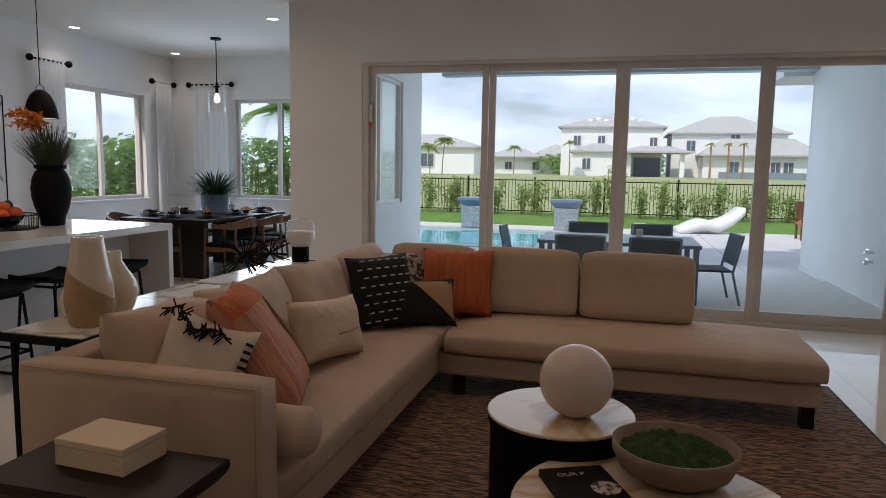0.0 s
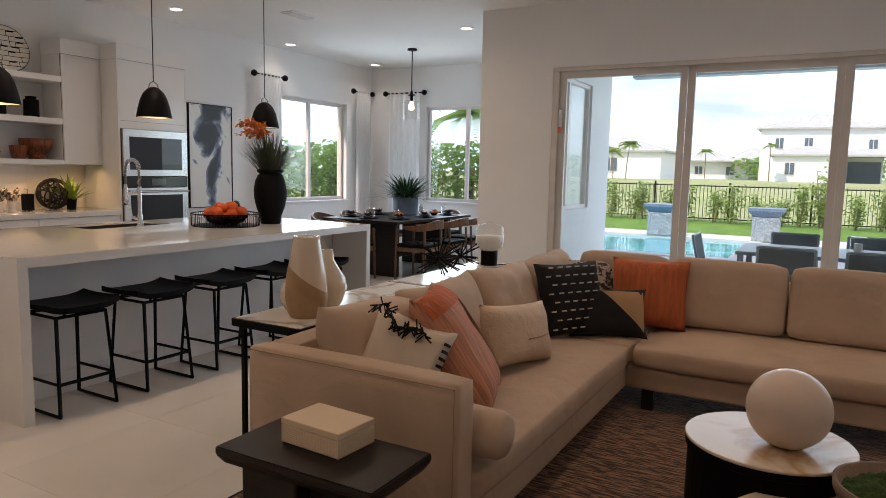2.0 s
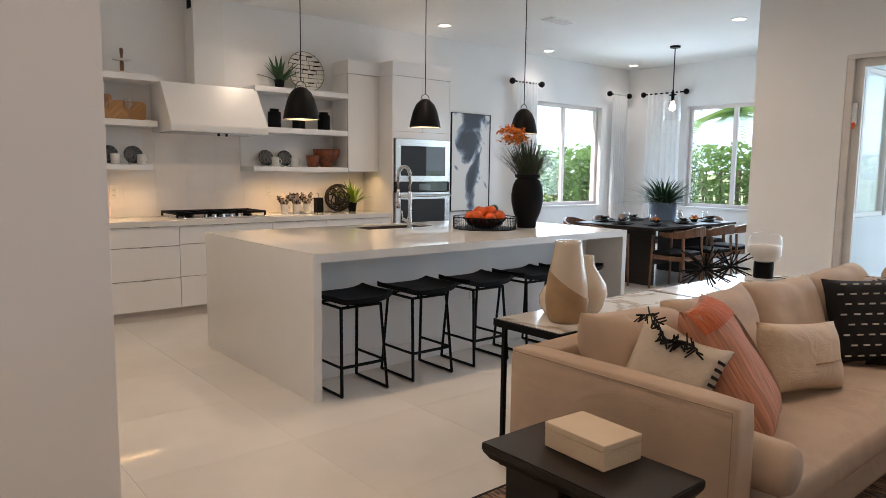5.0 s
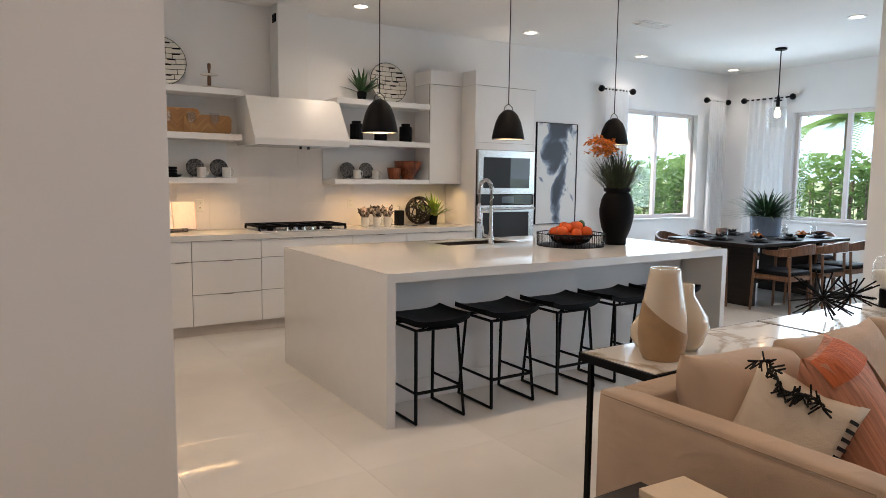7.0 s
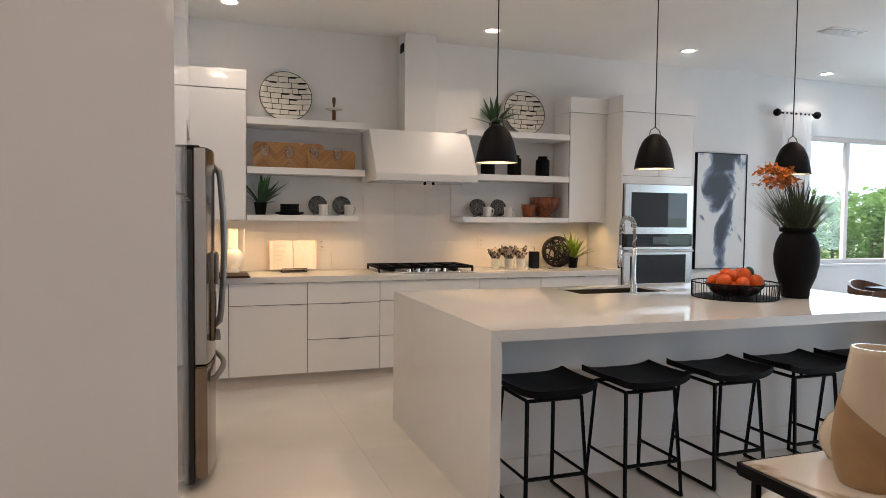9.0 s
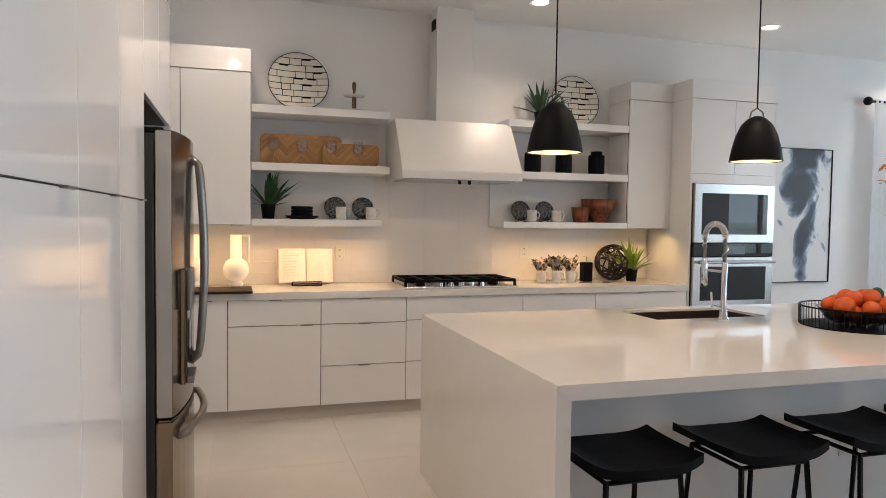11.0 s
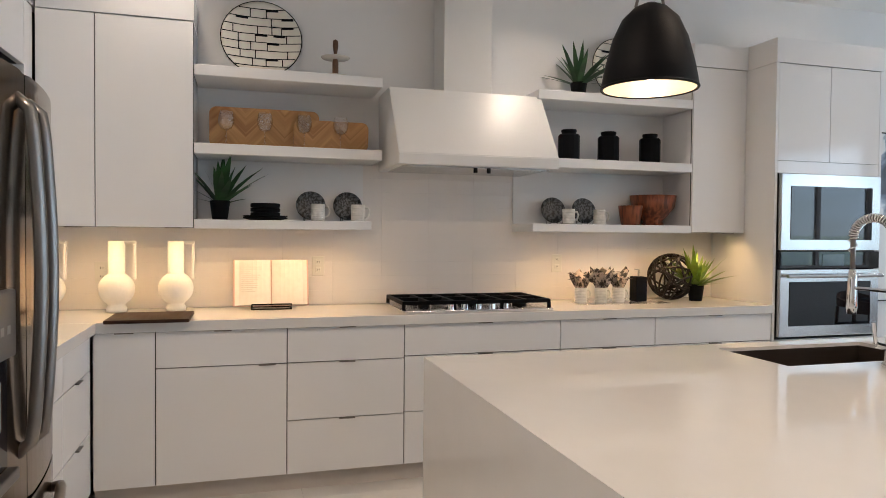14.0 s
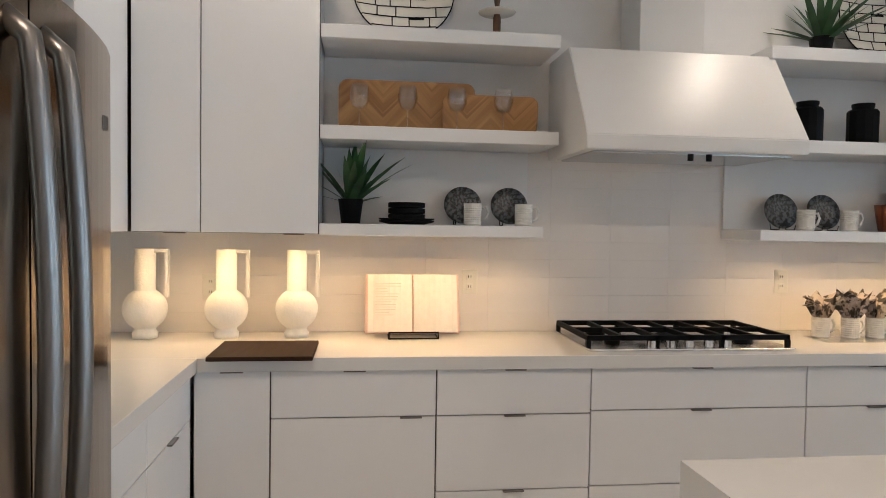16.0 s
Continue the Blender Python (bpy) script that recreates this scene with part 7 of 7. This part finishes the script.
M["redwood"] = mat("striped_red_wood", (0.23, 0.060, 0.022), 0.4, vary=0.55, scale=5, stretch=(9, 9, 0.6), lo=0.42, hi=0.58)
wood_bowl(4.235, 0.08, 0.13, -7.87, False)
wood_bowl(4.445, 0.155, 0.205, -7.93, True)


# handled white bottles in the corner
def bottle(x, y):
    b = thing("handled_bottle", x, y, TOP, "matt white round-bellied bottle with a square handle", "bottle", "white handled bottles")
    prof = [(0, 0.001), (0.048, 0.001), (0.05, 0.02), (0.04, 0.035)] + [(0.086 * math.sin(a), 0.117 - 0.086 * math.cos(a)) for a in [0.55 + 2.05 * k / 14 for k in range(15)]] + [(0.040, 0.195), (0.040, 0.36), (0.034, 0.36), (0.034, 0.20), (0, 0.19)]
    bm = lathe(prof, 34)
    bm.transform(Matrix.Diagonal((1.08, 1.08, 1.08, 1)))
    part("body", bm, "matwhite", b, smooth=True)
    bm = box(-0.012, 0.012, 0.035, 0.092, 0.345, 0.36, 0.003)
    box(-0.012, 0.012, 0.078, 0.092, 0.165, 0.346, 0.003, bm=bm)
    bm.transform(Matrix.Diagonal((1.08, 1.08, 1.08, 1)))
    part("handle", bm, "matwhite", b)


bottle(-7.93, 0.735)
bottle(-7.93, 1.08)
bottle(-7.93, 1.385)
cbd = thing("dark_board", -7.575, 1.29, TOP, "dark brown wooden board lying on the worktop", "board")
part("plank", box(-0.16, 0.19, -0.18, 0.205, 0.001, 0.018, 0.003), mat("dark_brown_board", (0.035, 0.016, 0.009), 0.6, spec=0.15, vary=0.2, scale=6, stretch=(1, 6, 1)), cbd)

# open recipe book on a stand
ob = thing("recipe_book", -7.90, 1.905, TOP, "open recipe book on a black wire stand", "book")
for s in (-1, 1):
    bm = bmesh.new()
    n = 8
    rows_ = []
    for i in range(n + 1):
        f = i / n
        y = s * (0.004 + 0.20 * f)
        bulge = 0.014 * math.sin(math.pi * min(1, f * 1.1)) ** 1
        rows_.append([bm.verts.new((0.012 + bulge, y, 0.0)), bm.verts.new((0.012 + bulge, y, 0.265)), bm.verts.new((-0.004, y, 0.265)), bm.verts.new((-0.004, y, 0.0))])
    for i in range(n):
        for k in range(4):
            bm.faces.new((rows_[i][k], rows_[i + 1][k], rows_[i + 1][(k + 1) % 4], rows_[i][(k + 1) % 4]))
    for i in (0, n):
        bm.faces.new(rows_[i])
    bm.transform(pose(0, 0, 0.022, 0, -16, 0))
    part("page_block", bm, "paper", ob)
bm = box(-0.010, -0.0045, -0.215, 0.215, -0.004, 0.27, 0.001)
bm.transform(pose(0, 0, 0.022, 0, -16, 0))
part("cover", bm, "pinkpaper", ob, "pink cover")
bm = bmesh.new()
rr = random.Random(2)
for k in range(13):
    L = rr.uniform(0.05, 0.12)
    box(0.0262, 0.0268, -0.17, -0.17 + L, 0.22 - 0.012 * k, 0.223 - 0.012 * k, bm=bm)
bm.transform(pose(0, 0, 0.022, 0, -16, 0))
part("text_lines", bm, "kick", ob, "grey lines of print")
part("stand", tube([(0.075, -0.11, 0.035), (0.06, -0.11, 0.005), (-0.08, -0.11, 0.005), (-0.08, 0.11, 0.005), (0.06, 0.11, 0.005), (0.075, 0.11, 0.035), (0.075, -0.11, 0.035)], 0.004, 6), "black", ob)
part("stand_bar", rod((0.062, -0.11, 0.006), (0.062, 0.11, 0.006), 0.004, 6), "black", ob)

# mugs holding napkins, soap, twig ball
for x, y in ((-7.86, 3.87), (-7.83, 4.00), (-7.83, 4.13)):
    g = mug(x, y, TOP)
    rr = random.Random(int(y * 100))
    for k in range(11):
        bm = bmesh.new()
        a = rr.uniform(0, 6.283)
        c = Vector((0.018 * math.cos(a), 0.018 * math.sin(a), 0.06))
        t1 = Vector((0.072 * math.cos(a - 0.6), 0.072 * math.sin(a - 0.6), 0.15 + rr.uniform(0, 0.06)))
        t2 = Vector((0.092 * math.cos(a), 0.092 * math.sin(a), 0.14 + rr.uniform(-0.02, 0.11)))
        t3 = Vector((0.068 * math.cos(a + 0.6), 0.068 * math.sin(a + 0.6), 0.14 + rr.uniform(0, 0.06)))
        mid = Vector((0.02 * math.cos(a), 0.02 * math.sin(a), 0.15))
        v = [bm.verts.new(q) for q in (c, t1, t2, t3, mid)]
        for tri in ((0, 1, 4), (1, 2, 4), (2, 3, 4), (3, 0, 4)):
            bm.faces.new([v[q] for q in tri])
        part("napkin_fold", bm, "napkin", g, "crumpled black and white patterned cloth")
tray = thing("clear_tray", -7.80, 4.12, TOP, "clear acrylic tray on the worktop", "tray")
part("sheet", box(-0.08, 0.10, -0.33, 0.33, 0.0005, 0.004, 0.001), "clear", tray)
so = thing("soap_dispenser", -7.84, 4.285, TOP, "black square soap dispenser with a chrome pump", "soap dispenser")
part("bottle", box(-0.042, 0.042, -0.042, 0.042, 0.005, 0.17, 0.006), "blackmat", so)
part("pump", tube([(0, 0, 0.17), (0, 0, 0.215), (0.0, -0.03, 0.217)], 0.006, 8), "chrome", so)
tb = thing("twig_ball", -7.93, 4.60, TOP, "openwork ball of dark woven twigs", "ornament")
rng = random.Random(6)
for k in range(17):
    ax = Vector((rng.gauss(0, 1), rng.gauss(0, 1), rng.gauss(0, 1))).normalized()
    u = ax.orthogonal().normalized()
    w = ax.cross(u)
    off = rng.uniform(-0.08, 0.08)
    rr = math.sqrt(0.155 ** 2 - off ** 2)
    part("hoop", tube([Vector((0, 0, 0.161)) + ax * off + rr * (u * math.cos(a) + w * math.sin(a)) for a in [2 * math.pi * q / 28 for q in range(28)]], 0.0072, 5, closed=True), "dwood", tb)
for y, z in ((0.98, 1.14), (2.19, 1.17), (3.80, 1.18)):
    ou = thing("wall_outlet", -8.083, y, z, "white double wall socket on the backsplash", "socket", "white wall sockets")
    part("plate", box(0.0, 0.006, -0.037, 0.037, -0.06, 0.06, 0.002), "plastic", ou)
    for dz in (-0.024, 0.024):
        part("socket_face", box(0.006, 0.0085, -0.016, 0.016, dz - 0.015, dz + 0.015, 0.002), "plastic", ou)
        for dy in (-0.006, 0.006):
            part("slot", box(0.0086, 0.009, dy - 0.0015, dy + 0.0015, dz - 0.004, dz + 0.007), "black", ou)

# island: fruit and flowers
fb = thing("fruit_basket", -5.38, 4.55, IT, "low black wire basket of oranges", "fruit basket")
part("base", disc(0.275, 0.001, 0.006, 40), "black", fb)
part("rim", tube([(0.28 * math.cos(a), 0.28 * math.sin(a), 0.105) for a in [2 * math.pi * k / 48 for k in range(48)]], 0.0045, 6, closed=True), "black", fb)
w0 = part("wire", rod((0.277, 0, 0.003), (0.28, 0, 0.105), 0.0018, 5), "black", fb)
for k in range(1, 72):
    o = new("wire", w0.data)
    o.parent = fb
    o.matrix_local = pose(0, 0, 0, 0, 0, 5 * k)
part("inner_bowl", lathe([(0, 0.0065), (0.08, 0.0065), (0.15, 0.035), (0.195, 0.10), (0.192, 0.10), (0.145, 0.04), (0, 0.012)], 40), glass("smoked_bowl", (0.35, 0.33, 0.32)), fb, "smoked glass bowl", smooth=True)
rng = random.Random(12)
spots = [(0, 0, 0.06)] + [(0.09 * math.cos(a), 0.09 * math.sin(a), 0.065) for a in [1.05 * k for k in range(6)]] + [(0.135 * math.cos(a), 0.135 * math.sin(a), 0.105) for a in [0.5 + 0.9 * k for k in range(7)]] + [(0.06 * math.cos(a), 0.06 * math.sin(a), 0.145) for a in [0.3 + 1.6 * k for k in range(4)]]
for x, y, z in spots:
    f = thing("orange", -5.38 + x, 4.55 + y, IT + z - 0.04, "ripe orange in the basket", "orange", "oranges in the basket", rz=rng.uniform(0, 360))
    r = rng.uniform(0.044, 0.052)
    part("fruit", lathe([(r * math.sin(a) * (1 + 0.02 * math.sin(3 * a)), r - r * 0.95 * math.cos(a)) for a in [math.pi * k / 12 for k in range(13)]], 18), "orange", f, smooth=True)
av = thing("avocado", -5.33, 4.62, IT + 0.145, "dark green avocado on top of the oranges", "avocado")
bm = lathe([(0.036 * math.sin(a) * (1 - 0.25 * (1 - math.cos(a)) / 2), -0.055 * math.cos(a)) for a in [math.pi * k / 12 for k in range(13)]], 16)
bm.transform(pose(0, 0, 0.035, 65, 0, 40))
part("fruit", bm, "leaf", av, smooth=True)

fv = thing("flower_vase", -5.27, 4.97, IT, "tall matt black urn with dark grass and orange orchids", "vase")
part("urn", lathe([(r * 0.88, z * 0.90) for r, z in [(0, 0.001), (0.095, 0.001), (0.10, 0.01), (0.105, 0.07), (0.14, 0.16), (0.16, 0.25), (0.165, 0.33), (0.15, 0.42), (0.125, 0.475), (0.105, 0.495), (0.13, 0.505), (0.132, 0.53), (0.12, 0.535), (0.095, 0.52), (0.09, 0.42), (0, 0.40)]], 40), "blackmat", fv, smooth=True)
verts, faces = [], []
rng = random.Random(9)
for k in range(430):
    a, e = rng.uniform(0, 6.283), rng.uniform(0.78, 1.5)
    r0 = rng.uniform(0, 0.08)
    blade(verts, faces, (r0 * math.cos(a), r0 * math.sin(a), 0.43), (math.cos(a) * math.cos(e), math.sin(a) * math.cos(e), math.sin(e)), rng.uniform(0.26, 0.46), 0.011, 0.22, 4)
tagged(mesh_of("grass", verts, faces, "grassblade", fv), kind="stuff")
bm = bmesh.new()
verts, faces = [], []
for k in range(12):
    a = rng.uniform(3.4, 5.6)
    tip = Vector((-rng.uniform(0.0, 0.13), -rng.uniform(0.04, 0.20), 0.43 + rng.uniform(0.36, 0.50)))
    base = Vector((rng.uniform(-0.04, 0.04), rng.uniform(-0.04, 0.04), 0.43))
    mid = base.lerp(tip, 0.6) + Vector((0, 0.02, 0.09))
    end = tip + Vector((-0.04, -0.05, -0.05))
    tube([base, mid, tip, end], 0.0025, 5, bm=bm)

    def on_stem():
        f = rng.random()
        p = mid.lerp(tip, f * 2) if f < 0.5 else tip.lerp(end, f * 2 - 1)
        return p + Vector((rng.gauss(0, 0.012), rng.gauss(0, 0.012), rng.gauss(0, 0.012)))
    leaves(rng, 46, on_stem, 0.036, verts, faces)
part("stems", bm, "grassblade", fv)
mesh_of("orchid_petals", verts, faces, "petal", fv)
# backsplash tiles
t0 = part("tile", box(-8.083, -8.0795, 0.0002, 0.3048, 0.0003, 0.0872, 0.0003, seg=1), "splash", sp)
for i in range(14):
    for j in range(10):
        y, z = 0.755 + 0.305 * i, TOP + 0.0015 + 0.0875 * j
        o = new("tile", t0.data)
        o.parent, o.location = sp, (0, y, z)
bpy.data.objects.remove(t0)

# floor tiles
ft = tagged(new("floor_tiling"), "large polished cream porcelain floor tiles", "floor", "", "structure")
bm = box(0.0005, 0.8095, 0.0005, 0.8095, -0.0035, 0, 0.0003, seg=1)
tile0 = part("tile", bm, "tile", ft)
tm = tile0.data
bpy.data.objects.remove(tile0)
for i in range(14):
    for j in range(18):
        x, y = -8.20 + 0.81 * i, -3.62 + 0.81 * j
        if y > 7.4 and x > -4.2:
            continue
        if x > 3.2 or y > 10.5:
            continue
        o = new("tile", tm)
        o.parent = ft
        o.location = (x, y, 0)
